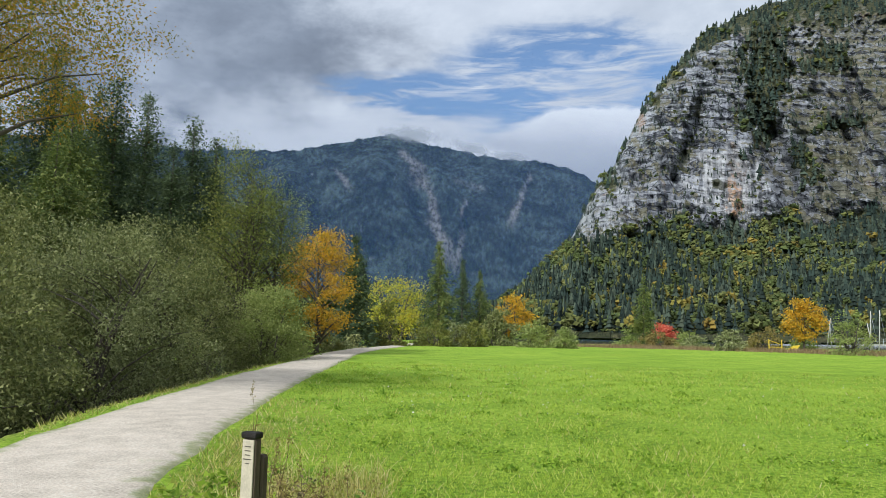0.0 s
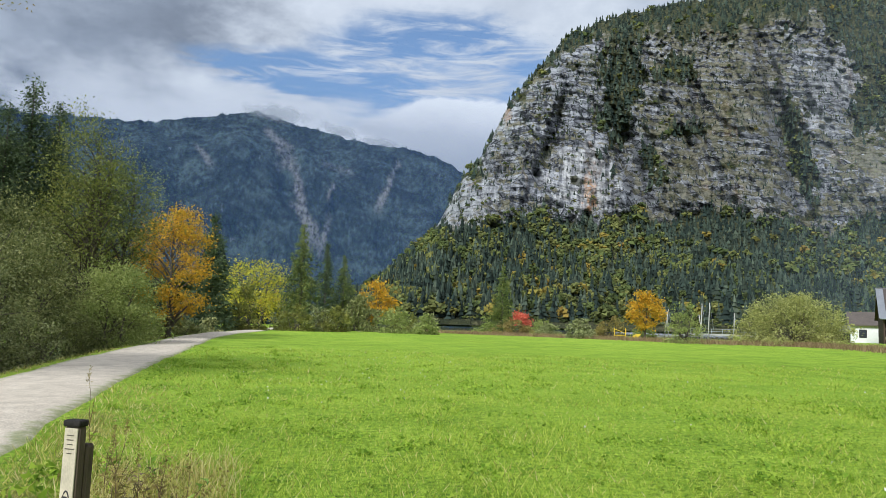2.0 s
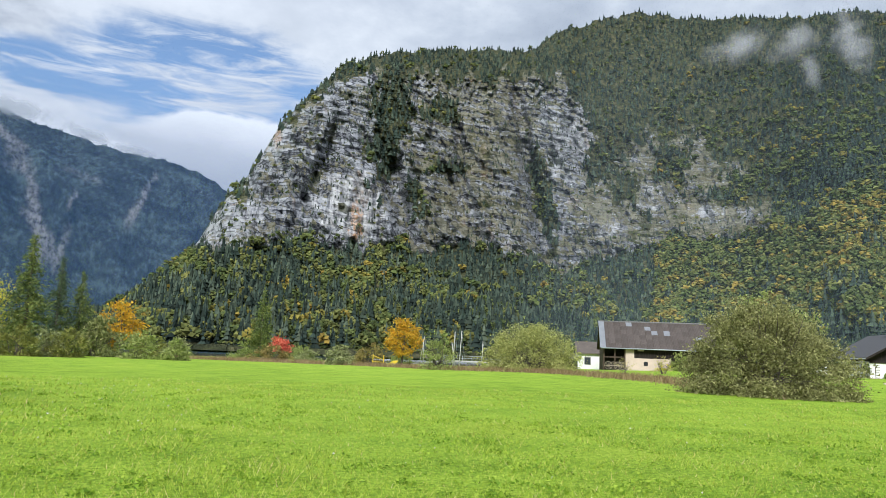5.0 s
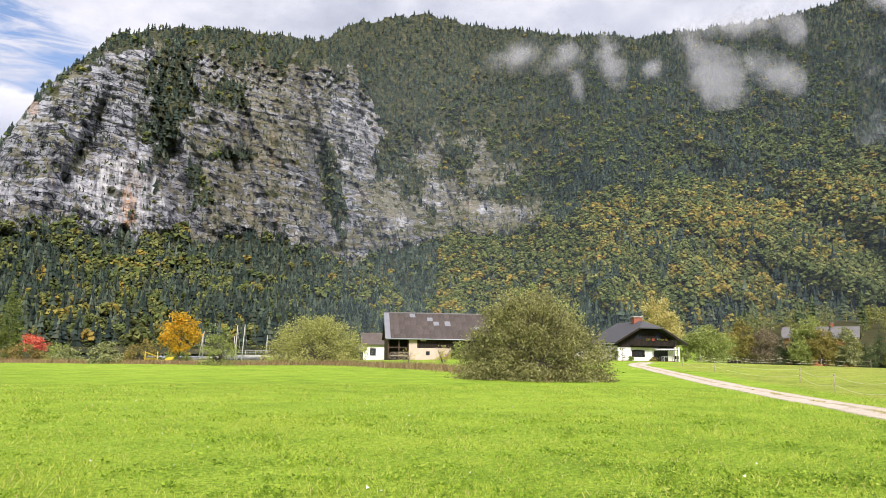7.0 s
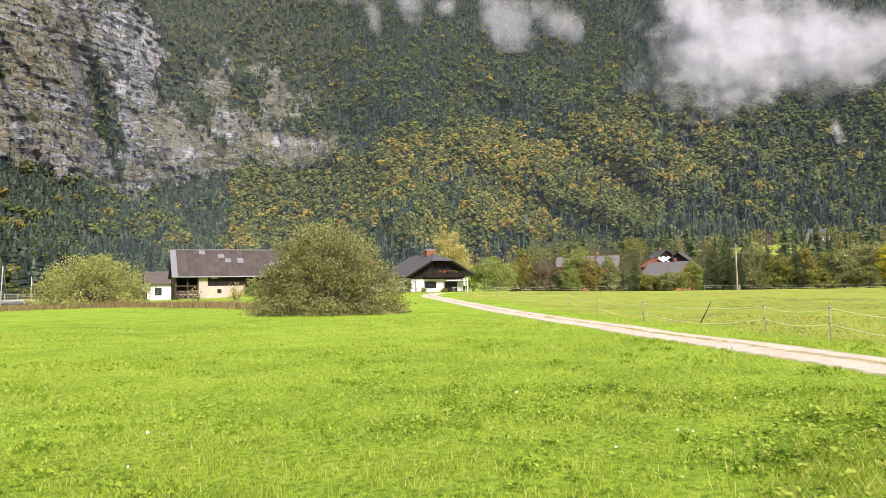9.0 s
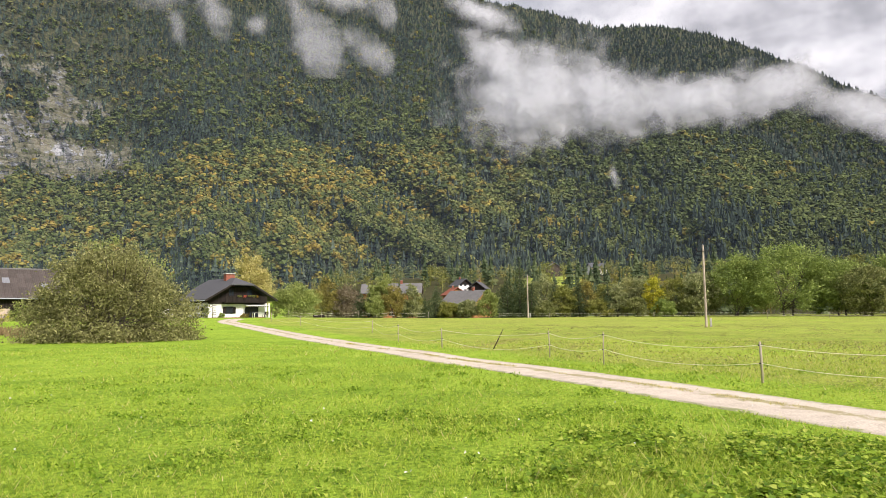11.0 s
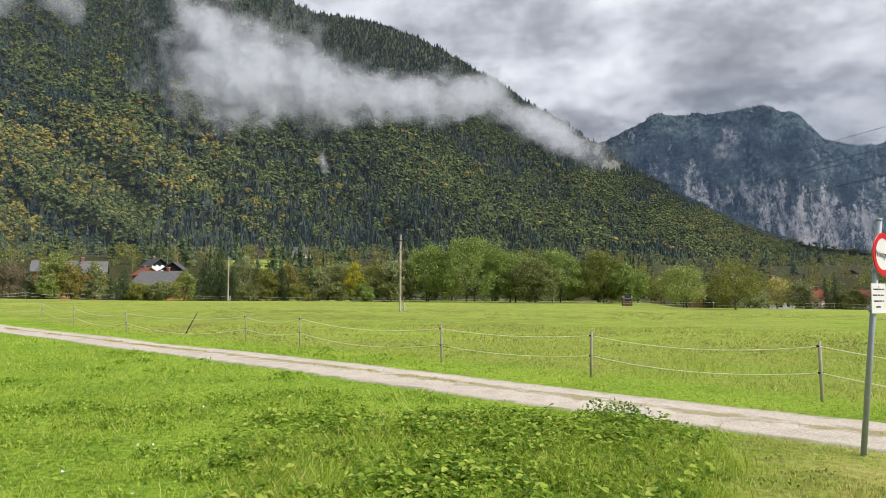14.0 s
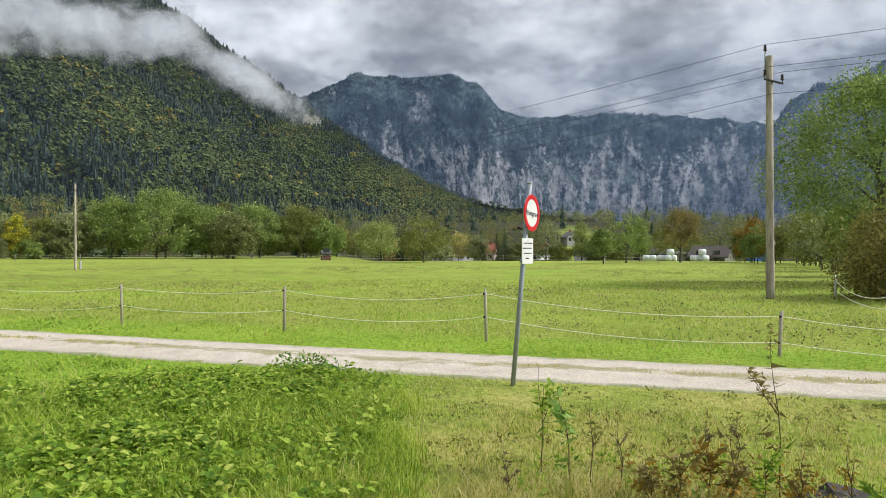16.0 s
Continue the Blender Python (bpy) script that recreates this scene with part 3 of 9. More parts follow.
def near_mountain(az, el):
    """Distance of the near mountain's face in a direction, and its masks: rock, bright wall, stain."""
    ce, cd, fd = (np.interp(az, CREST[:, 0], CREST[:, k]) for k in (1, 2, 3))
    jag = (fbm(az * 2.2, 0 * az, 0, 4, 11) - 0.5) * 0.5
    ce = ce + jag * smooth(1, 8, ce)
    is_cliff = smooth(8.6, 10.5, az) * smooth(62, 47, az)
    eb, et = np.interp(az, C_AZ, C_BASE), np.interp(az, C_AZ, C_TOP)
    et = np.minimum(et, ce - 0.2)
    db = fd + 0.46 * (cd - fd)
    dt = db + 190 + 0.10 * (cd - fd)
    # straight slope from foot to crest
    sl = cd * np.tan(np.radians(ce)) / (cd - fd)
    plain = fd * sl / np.maximum(sl - np.tan(np.radians(np.minimum(el, ce))), 0.05)
    e0 = np.clip(el / eb, 0, 1)
    e1 = np.clip((el - eb) / np.maximum(et - eb, 0.3), 0, 1)
    e2 = np.clip((el - et) / np.maximum(ce - et, 0.2), 0, 1)
    steep = fd + (db - fd) * e0 ** 0.8 + (dt - db) * e1 + (np.maximum(cd, dt + 60) - dt) * e2 ** 1.1
    d = plain + (steep - plain) * is_cliff
    x, y = az * 6.0, el * 6.0
    n1 = fbm(x / 14 + 0.25 * el, y / 42, 0, 4, 21)
    n2 = fbm(x / 5, y / 9, 0, 4, 22)
    n3 = fbm(x / 1.6, y / 1.6, 0, 3, 29)
    inside = smooth(8.6, 10.5, az) * smooth(57, 54, az) * smooth(-0.9, 0.5, el - eb + (n2 - 0.5) * 2.4) * smooth(1.6, -1.6, el - et + (n2 - 0.5) * 3.6 + (n3 - 0.5) * 3.6 + 0.3 * smooth(40, 46, az))

    def blob(a, e, ra, re, lean=0.0):
        q = np.hypot((az - a - lean * (el - e)) / ra, (el - e) / re) + (n2 - 0.5) * 1.7 + (n3 - 0.5) * 1.9
        return smooth(1.3, 0.7, q)
    scrub = np.maximum.reduce([blob(24.4, 18.4, 1.5, 4.2, 0.10), blob(42.0, 18.6, 1.7, 3.6, -0.15), blob(37.2, 13.5, 0.75, 3.6, -0.2),
                               blob(43.6, 13.6, 1.6, 1.5), blob(26.6, 12.6, 0.8, 1.6, -0.3), blob(47.5, 15.0, 1.4, 2.0), blob(51.5, 13.0, 2.2, 1.2), blob(45.8, 12.6, 0.6, 1.6, 0.3), blob(41.3, 15.6, 1.0, 2.0, -0.3), blob(28.6, 19.8, 1.6, 1.0), blob(29.5, 15.2, 1.4, 0.5)])
    scrub = np.maximum(scrub, 0.6 * smooth(0.59, 0.68, fbm(az / 1.3, el / 0.6, 0, 4, 66)) * smooth(0.30, 0.55, fbm(az / 5, el / 4, 0, 2, 67)))
    rock = inside * (1 - 0.92 * scrub)
    rock = np.maximum(rock, 0.9 * blob(115.3, 10.2, 0.8, 0.45) * (az > 100))
    walls = np.maximum.reduce([blob(46.2, 13.0, 1.4, 1.0), blob(50.6, 11.7, 2.0, 0.75), blob(39.9, 17.9, 1.0, 2.0), blob(42.8, 11.0, 1.5, 1.0)])
    rock = np.maximum(rock, 0.95 * walls)
    # ribs, gullies and beds of the face
    rib = (n1 - 0.5) * 115 + (1 - np.abs(2 * fbm(x / 7 + 0.4 * el, y / 26, 0, 3, 23) - 1)) * -45
    for a, e, ra, re, lean, depth in ((21.6, 12.0, 2.3, 3.6, 0.0, -45), (33.3, 16.0, 1.6, 6.5, -0.12, -60), (38.2, 17.6, 1.3, 3.2, -0.2, -55), (36.2, 15.0, 0.6, 7.5, -0.22, 110), (18.6, 13.5, 0.9, 5.0, 0.36, 62), (25.2, 12.5, 0.8, 4.5, -0.30, 95), (30.2, 16.5, 0.4, 4.0, -0.1, 55), (15.4, 13.0, 0.7, 4.0, 0.4, 22), (42.3, 10.5, 1.8, 2.2, 0.0, -40)):
        rib = rib + depth * np.exp(-np.abs((az - a - lean * (el - e)) / ra) ** 3 - ((el - e) / re) ** 2)
    calm = np.exp(-((az - 21.7) / 2.6) ** 2 - ((el - 11.5) / 2.8) ** 2)
    rib = rib * (1 - 0.75 * calm) - 30 * calm
    zz = d * np.tan(np.radians(el))
    bedz = zz / 17.0 + (n1 - 0.5) * 0.9 + az * 0.09
    step = (bedz - np.floor(bedz))
    beds = (smooth(0.0, 0.75, step) - step) * -15 + (fbm(x / 3.0, zz / 60, 0, 4, 24) - 0.5) * 42
    fade = smooth(0.0, 2.2, ce - el) * smooth(0.5, 6.0, el)
    d = d + (rib * (0.35 + 0.65 * inside) + beds * inside) * fade
    big = (fbm(az / 9 + 0.02 * el, el / 30, 0, 3, 25) - 0.5) * 130 * (1 - inside) * smooth(40, 62, az)
    gul = (slope_ribs(az, el) - 0.5) * -95 * smooth(52, 68, az)
    d = d + (big + gul) * fade
    bright = 1.2 * blob(21.7, 11.6, 2.4, 2.6) + 0.35 * blob(12.6, 10.5, 2.0, 2.6, 0.25) + 0.5 * walls + 0.45 * blob(38.3, 16.4, 0.7, 2.2)
    stain = blob(22.0, 10.9, 0.42, 1.7) + 0.6 * blob(15.2, 16.8, 0.25, 1.0)
    return d, rock, np.clip(bright, 0, 1), np.clip(stain, 0, 1), ce, zz


def mountain(name, a0, a1, da, rows, label):
    az = np.arange(a0, a1 + da / 2, da)
    v = np.linspace(0, 1, rows)
    A = np.broadcast_to(az[None, :], (rows, len(az))).copy()
    ce = near_mountain(az, 0 * az)[4]
    E = 0.10 + (ce[None, :] - 0.10) * v[:, None] ** 1.0
    d, rock, bright, stain, _, zz = near_mountain(A, E)
    x, y = polar(A, d)
    z = 1.75 + d * np.tan(np.radians(E)) - 2.5 * (v[:, None] < 1e-6)
    # the far side falls away behind the crest
    back = [(x[-1] * k, y[-1] * k, z[-1] * h) for k, h in ((1.06, 0.97), (1.35, 0.6))]
    x, y, z = (np.vstack([q, *[b[i][None] for b in back]]) for i, q in enumerate((x, y, z)))
    pad = lambda q: np.vstack([q, q[-1:], q[-1:]])
    me = mesh_of(name, np.stack([x, y, z], -1).reshape(-1, 3), sheet(rows + 2, len(az))[:, ::-1], MAT_ROCK, False)
    attr(me, "wood", 1 - pad(rock))
    attr(me, "bright", pad(bright))
    attr(me, "stain", pad(stain))
    attr(me, "bed", pad(zz))
    attr(me, "across", pad(A * 18.0))
    attr(me, "turf", pad(0.30 * smooth(38, 43, A) + 0.30 * smooth(25, 29, A) * smooth(37.5, 35, A) - 0.22 * smooth(26, 19, A)))
    return tagged(new(name, me), label, "mountain", kind="structure")


mountain("mountain_cliff", 2.0, 58.0, 0.11, 245, "layered grey limestone cliff above a wooded slope")
mountain("mountain_slope", 57.8, 142.0, 0.25, 110, "long steep mountainside under mixed autumn forest")


CRESTS = []


def far_ridge(name, ridge, foot, label, seed, mat, rows=60, da=0.14, rough=1.0, chutes=()):
    """A distant mountain: ridge of (bearing, elevation, distance), foot distance."""
    r = np.array(ridge, float)
    az = np.arange(r[0, 0], r[-1, 0] + da / 2, da)
    ce = np.interp(az, r[:, 0], r[:, 1]) + (fbm(az * 1.5, 0 * az, 0, 5, seed) - 0.5) * 0.5
    cd = np.interp(az, r[:, 0], r[:, 2])
    v = np.linspace(0, 1, rows)[:, None]
    E = 0.1 + (ce - 0.1)[None, :] * v
    A = np.broadcast_to(az[None, :], E.shape)
    d = foot + (cd[None, :] - foot) * v ** 0.9
    rid = 1 - np.abs(2 * fbm(A / 3.2 + 0.22 * E, E / 16, 0, 4, seed + 1) - 1)
    d = d + ((fbm(A / 7, E / 12, 0, 4, seed + 2) - 0.5) * 600 * min(1, rough + 0.2) - rid * 260 * rough + (fbm(A / 1.3, E / 2.0, 0, 4, seed + 3) - 0.5) * 240 * rough) * smooth(0, 2.5, ce[None, :] - E) * smooth(0.2, 2, E)
    x, y = polar(A, d)
    scr = np.zeros_like(A)
    for a0, e0, a1, e1, w in chutes:
        u = np.clip((e0 - E) / (e0 - e1), 0, 1)
        wob = (fbm(E / 1.2, 0 * E, a0, 3, seed + 5) - 0.5) * 1.2
        q = np.abs(A - a0 - (a1 - a0) * u - wob) / (w * (0.5 + 0.9 * u)) + (fbm(A * 3, E * 2, 0, 3, seed + 6) - 0.5) * 1.4
        scr = np.maximum(scr, smooth(1.2, 0.5, q) * smooth(e0 + 0.3, e0 - 0.2, E) * smooth(e1 - 0.6, e1 + 0.4, E))
    z = 1.75 + d * np.tan(np.radians(E)) - 20 * (v < 1e-6)
    x, y, z = (np.vstack([q, q[-1:] * k]) for q, k in ((x, 1.08), (y, 1.08), (z, 0.8)))
    me = mesh_of(name, np.stack([x, y, z], -1).reshape(-1, 3), sheet(rows + 1, len(az))[:, ::-1], mat, True)
    attr(me, "scree", np.vstack([scr, scr[-1:]]))
    attr(me, "across", np.vstack([A, A[-1:]]) * 65.0)
    CRESTS.append(np.stack([x[rows - 1], y[rows - 1], z[rows - 1]], -1))
    return tagged(new(name, me), label, "mountain", kind="structure")


def m_far(name, woods, stone, lo, hi, vert=0.0):
    """A far mountainside: forest with bare chutes, screes and walls."""
    m, nt, b = material(name, 0.95)
    b.inputs["Specular IOR Level"].default_value = 0.05
    p = n_place(nt)
    geo = nt.nodes.new("ShaderNodeNewGeometry")
    across = n_add(nt, "ShaderNodeAttribute", attribute_name="across").outputs["Fac"]
    up = n_add(nt, "ShaderNodeSeparateXYZ", ins={0: p}).outputs[2]
    face = n_add(nt, "ShaderNodeCombineXYZ", ins={0: across, 1: 0.0, 2: up}).outputs[0]
    tree = n_noise(nt, n_scale(nt, face, (0.05, 1.0, 0.035)), 1.0, 8.0, 0.8)
    wide = n_noise(nt, p, 0.006, 6.0, 0.62)
    chute = n_noise(nt, n_scale(nt, face, (0.013, 1.0, 0.004)), 1.0, 9.0, 0.74, 0.4)
    wall = n_noise(nt, n_scale(nt, face, (0.016, 1.0, 0.007) if vert else (0.009, 1.0, 0.011)), 1.0, 9.0, 0.76, 0.5)
    k = n_math(nt, "ADD", n_math(nt, "MULTIPLY", chute, 0.33), n_math(nt, "ADD", n_math(nt, "MULTIPLY", wall, 0.42), n_math(nt, "MULTIPLY", tree, 0.25)))
    if vert:
        low = n_step(nt, n_math(nt, "ADD", up, n_math(nt, "MULTIPLY", n_math(nt, "SUBTRACT", n_noise(nt, n_scale(nt, face, (0.004, 1.0, 0.003)), 1.0, 5.0, 0.6), 0.5), 900.0)), 680.0, 330.0)
        k = n_math(nt, "ADD", k, n_math(nt, "MULTIPLY", low, vert))
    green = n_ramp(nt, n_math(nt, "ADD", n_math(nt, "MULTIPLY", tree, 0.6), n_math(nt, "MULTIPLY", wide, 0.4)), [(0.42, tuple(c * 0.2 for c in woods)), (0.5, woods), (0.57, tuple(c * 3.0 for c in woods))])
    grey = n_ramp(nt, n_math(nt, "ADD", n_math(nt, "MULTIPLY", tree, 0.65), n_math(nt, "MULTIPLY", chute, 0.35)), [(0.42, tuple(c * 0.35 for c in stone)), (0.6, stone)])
    bare = n_step(nt, k, lo, hi)
    scree = n_add(nt, "ShaderNodeAttribute", attribute_name="scree").outputs["Fac"]
    bare = n_math(nt, "MAXIMUM", bare, n_math(nt, "MULTIPLY", scree, n_step(nt, tree, 0.36, 0.54)))
    nt.links.new(n_mix(nt, bare, green, grey), b.inputs["Base Color"])
    n_bump(nt, b, n_math(nt, "ADD", tree, k), 1.0, 10.0 if vert else 22.0)
    return m


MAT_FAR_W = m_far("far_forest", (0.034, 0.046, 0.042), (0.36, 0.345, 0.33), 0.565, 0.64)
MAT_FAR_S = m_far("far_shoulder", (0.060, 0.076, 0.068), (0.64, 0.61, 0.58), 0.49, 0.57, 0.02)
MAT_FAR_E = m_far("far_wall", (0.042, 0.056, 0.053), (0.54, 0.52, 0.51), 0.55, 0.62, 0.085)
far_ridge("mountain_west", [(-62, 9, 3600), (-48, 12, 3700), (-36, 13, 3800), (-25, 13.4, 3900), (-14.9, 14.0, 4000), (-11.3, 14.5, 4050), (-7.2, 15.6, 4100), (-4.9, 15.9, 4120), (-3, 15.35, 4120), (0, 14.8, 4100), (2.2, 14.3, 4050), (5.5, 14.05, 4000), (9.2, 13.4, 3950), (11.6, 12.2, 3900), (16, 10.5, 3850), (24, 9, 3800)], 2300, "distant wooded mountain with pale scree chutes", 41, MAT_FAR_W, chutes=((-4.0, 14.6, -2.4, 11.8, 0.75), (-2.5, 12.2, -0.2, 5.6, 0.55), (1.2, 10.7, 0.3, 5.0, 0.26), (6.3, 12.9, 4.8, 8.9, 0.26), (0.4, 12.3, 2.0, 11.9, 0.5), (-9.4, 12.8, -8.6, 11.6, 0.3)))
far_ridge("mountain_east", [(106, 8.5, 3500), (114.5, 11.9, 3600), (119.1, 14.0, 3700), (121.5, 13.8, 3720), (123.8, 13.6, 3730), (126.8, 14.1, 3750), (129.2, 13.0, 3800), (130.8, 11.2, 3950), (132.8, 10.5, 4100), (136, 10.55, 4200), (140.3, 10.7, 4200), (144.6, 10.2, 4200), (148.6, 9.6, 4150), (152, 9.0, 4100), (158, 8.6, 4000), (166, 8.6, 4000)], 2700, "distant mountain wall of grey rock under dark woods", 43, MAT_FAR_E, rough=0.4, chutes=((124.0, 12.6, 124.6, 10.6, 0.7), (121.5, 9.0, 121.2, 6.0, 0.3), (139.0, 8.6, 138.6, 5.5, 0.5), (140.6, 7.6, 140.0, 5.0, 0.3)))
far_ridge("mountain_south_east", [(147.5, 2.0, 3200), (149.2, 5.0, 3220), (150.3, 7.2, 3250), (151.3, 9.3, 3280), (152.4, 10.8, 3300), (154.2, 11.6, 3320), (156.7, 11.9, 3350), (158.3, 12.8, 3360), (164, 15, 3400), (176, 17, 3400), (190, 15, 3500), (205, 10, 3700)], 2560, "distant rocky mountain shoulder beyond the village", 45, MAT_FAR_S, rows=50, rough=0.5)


# ---- foliage ----
LEAF = {
    "willow": m_leaf("willow_leaf", [(0.2, (0.110, 0.130, 0.050)), (0.45, (0.235, 0.264, 0.105)), (0.6, (0.340, 0.360, 0.155)), (0.8, (0.520, 0.530, 0.270))]),
    "sallow": m_leaf("sallow_leaf", [(0.2, (0.150, 0.160, 0.055)), (0.5, (0.300, 0.315, 0.115)), (0.8, (0.500, 0.490, 0.220))]),
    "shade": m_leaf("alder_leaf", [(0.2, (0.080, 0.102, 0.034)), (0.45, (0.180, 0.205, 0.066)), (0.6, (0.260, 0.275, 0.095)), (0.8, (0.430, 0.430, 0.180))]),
    "olive": m_leaf("olive_leaf", [(0.2, (0.110, 0.128, 0.028)), (0.5, (0.220, 0.236, 0.055)), (0.8, (0.365, 0.345, 0.090))]),
    "light": m_leaf("light_green_leaf", [(0.2, (0.145, 0.190, 0.045)), (0.5, (0.281, 0.335, 0.091)), (0.8, (0.457, 0.487, 0.168))]),
    "brown": m_leaf("brown_green_leaf", [(0.2, (0.135, 0.114, 0.035)), (0.5, (0.270, 0.222, 0.066)), (0.8, (0.390, 0.300, 0.105))]),
    "orange": m_leaf("orange_leaf", [(0.2, (0.190, 0.190, 0.030)), (0.36, (0.480, 0.300, 0.025)), (0.52, (0.680, 0.360, 0.025)), (0.7, (0.700, 0.440, 0.035)), (0.85, (0.300, 0.280, 0.045))]),
    "yellow": m_leaf("yellow_leaf", [(0.2, (0.180, 0.210, 0.029)), (0.45, (0.430, 0.420, 0.038)), (0.65, (0.600, 0.540, 0.043)), (0.85, (0.600, 0.370, 0.035))]),
    "greybush": m_leaf("grey_olive_leaf", [(0.2, (0.095, 0.098, 0.036)), (0.45, (0.205, 0.205, 0.075)), (0.6, (0.300, 0.295, 0.115)), (0.8, (0.460, 0.450, 0.200))]),
    "spring": m_leaf("yellow_willow_leaf", [(0.2, (0.190, 0.205, 0.058)), (0.5, (0.360, 0.380, 0.110)), (0.8, (0.560, 0.555, 0.215))]),
    "dusky": m_leaf("dusky_brown_leaf", [(0.2, (0.120, 0.095, 0.060)), (0.5, (0.230, 0.185, 0.120)), (0.8, (0.340, 0.290, 0.190))], 0.25),
    "pale": m_leaf("pale_yellow_leaf", [(0.2, (0.290, 0.275, 0.087)), (0.5, (0.522, 0.464, 0.160)), (0.8, (0.681, 0.594, 0.261))]),
    "green": m_leaf("deep_green_leaf", [(0.2, (0.120, 0.172, 0.042)), (0.5, (0.245, 0.320, 0.080)), (0.8, (0.420, 0.490, 0.140))]),
    "lime": m_leaf("lime_leaf", [(0.2, (0.095, 0.120, 0.028)), (0.5, (0.195, 0.225, 0.050)), (0.8, (0.330, 0.330, 0.085))]),
    "turning": m_leaf("turning_maple_leaf", [(0.2, (0.130, 0.150, 0.026)), (0.42, (0.300, 0.270, 0.035)), (0.6, (0.470, 0.290, 0.030)), (0.8, (0.420, 0.200, 0.030))]),
    "hazel": m_leaf("hazel_leaf", [(0.2, (0.135, 0.122, 0.034)), (0.5, (0.285, 0.250, 0.066)), (0.8, (0.450, 0.375, 0.110))], 0.3),
    "rust": m_leaf("rusty_leaf", [(0.2, (0.160, 0.120, 0.020)), (0.45, (0.300, 0.200, 0.026)), (0.7, (0.420, 0.240, 0.030)), (0.85, (0.280, 0.130, 0.030))]),
    "red": m_leaf("red_leaf", [(0.2, (0.609, 0.109, 0.065)), (0.5, (0.750, 0.174, 0.109)), (0.8, (0.750, 0.304, 0.174))]),
    "spruce": m_leaf("spruce_needle", [(0.2, (0.037, 0.062, 0.029)), (0.5, (0.083, 0.119, 0.050)), (0.8, (0.154, 0.193, 0.083))], 0.3),
    "larch": m_leaf("larch_needle", [(0.2, (0.057, 0.089, 0.025)), (0.5, (0.128, 0.167, 0.042)), (0.8, (0.239, 0.263, 0.064))], 0.2),
}


# ---- far woods: whole stands, too many to count ----
def cone_tree(rng, tiers, sides):
    """A unit spruce: jagged skirts one above the other, height 1, reach about 0.13."""
    v, f = [], []
    slim = rng.uniform(0.75, 1.15)
    for k in range(tiers):
        z0 = 0.05 + 0.86 * k / tiers
        z1 = 1.0 if k == tiers - 1 else min(1.0, z0 + 1.25 / tiers)
        r = 0.18 * slim * (1 - k / (tiers + 0.3)) ** 0.85 * rng.uniform(0.85, 1.15)
        b = len(v)
        a = np.arange(sides) / sides * 2 * np.pi + rng.uniform(0, 6)
        rr = r * np.where(np.arange(sides) % 2, 0.62, 1.15) * rng.uniform(0.75, 1.2, sides)
        v += [(np.cos(q) * w, np.sin(q) * w, z0 + rng.uniform(-0.03, 0.03)) for q, w in zip(a, rr)] + [(rng.uniform(-0.01, 0.01), rng.uniform(-0.01, 0.01), z1)]
        f += [(b + i, b + (i + 1) % sides, b + sides) for i in range(sides)]
    return np.array(v), np.array(f)


OCTA_V = np.array([(1, 0, 0), (-1, 0, 0), (0, 1, 0), (0, -1, 0), (0, 0, 1), (0, 0, -1)], float)
OCTA_F = np.array([(0, 2, 4), (2, 1, 4), (1, 3, 4), (3, 0, 4), (2, 0, 5), (1, 2, 5), (3, 1, 5), (0, 3, 5)])


def ball_tree(rng, lumps, size, sprays):
    """A unit broadleaf crown on its ground: height 1, reach about 0.36, billows of leaf heaped over one another, with loose sprays."""
    v, f = [], []
    tall = rng.uniform(0.9, 1.12)
    for k in range(lumps):
        u = (k + 0.5) / lumps
        zz = 1.0 - 1.5 * u
        a = k * 2.4 + rng.uniform(-0.5, 0.5)
        q = np.array([np.cos(a) * math.sqrt(max(0, 1 - zz * zz)), np.sin(a) * math.sqrt(max(0, 1 - zz * zz)), zz])
        c = q * (0.22, 0.22, 0.25 * tall) * rng.uniform(0.8, 1.2) + (0, 0, 0.60)
        m = np.array(Matrix.Rotation(rng.uniform(0, 6.28), 3, Vector(rng.normal(size=3)).normalized()))
        r = size * rng.uniform(0.75, 1.25) * (1.1 - 0.25 * max(zz, 0))
        p = (OCTA_V * rng.uniform(0.8, 1.2, (6, 1))) @ m.T * r
        f.append(OCTA_F + 6 * k)
        v.append(p * (1, 1, 0.85) + c)
    q = rng.normal(size=(sprays, 3)) + (0, 0, 0.35)
    q /= np.linalg.norm(q, axis=1)[:, None]
    c = q * (0.36, 0.36, 0.40 * tall) * rng.uniform(0.75, 1.05, (sprays, 1)) + (0, 0, 0.58)
    t = np.stack([c + rng.normal(size=(sprays, 3)) * 0.05 for _ in range(3)], 1).reshape(-1, 3)
    f.append(np.arange(3 * sprays).reshape(-1, 3) + 6 * lumps)
    return np.vstack(v + [t]), np.vstack(f)


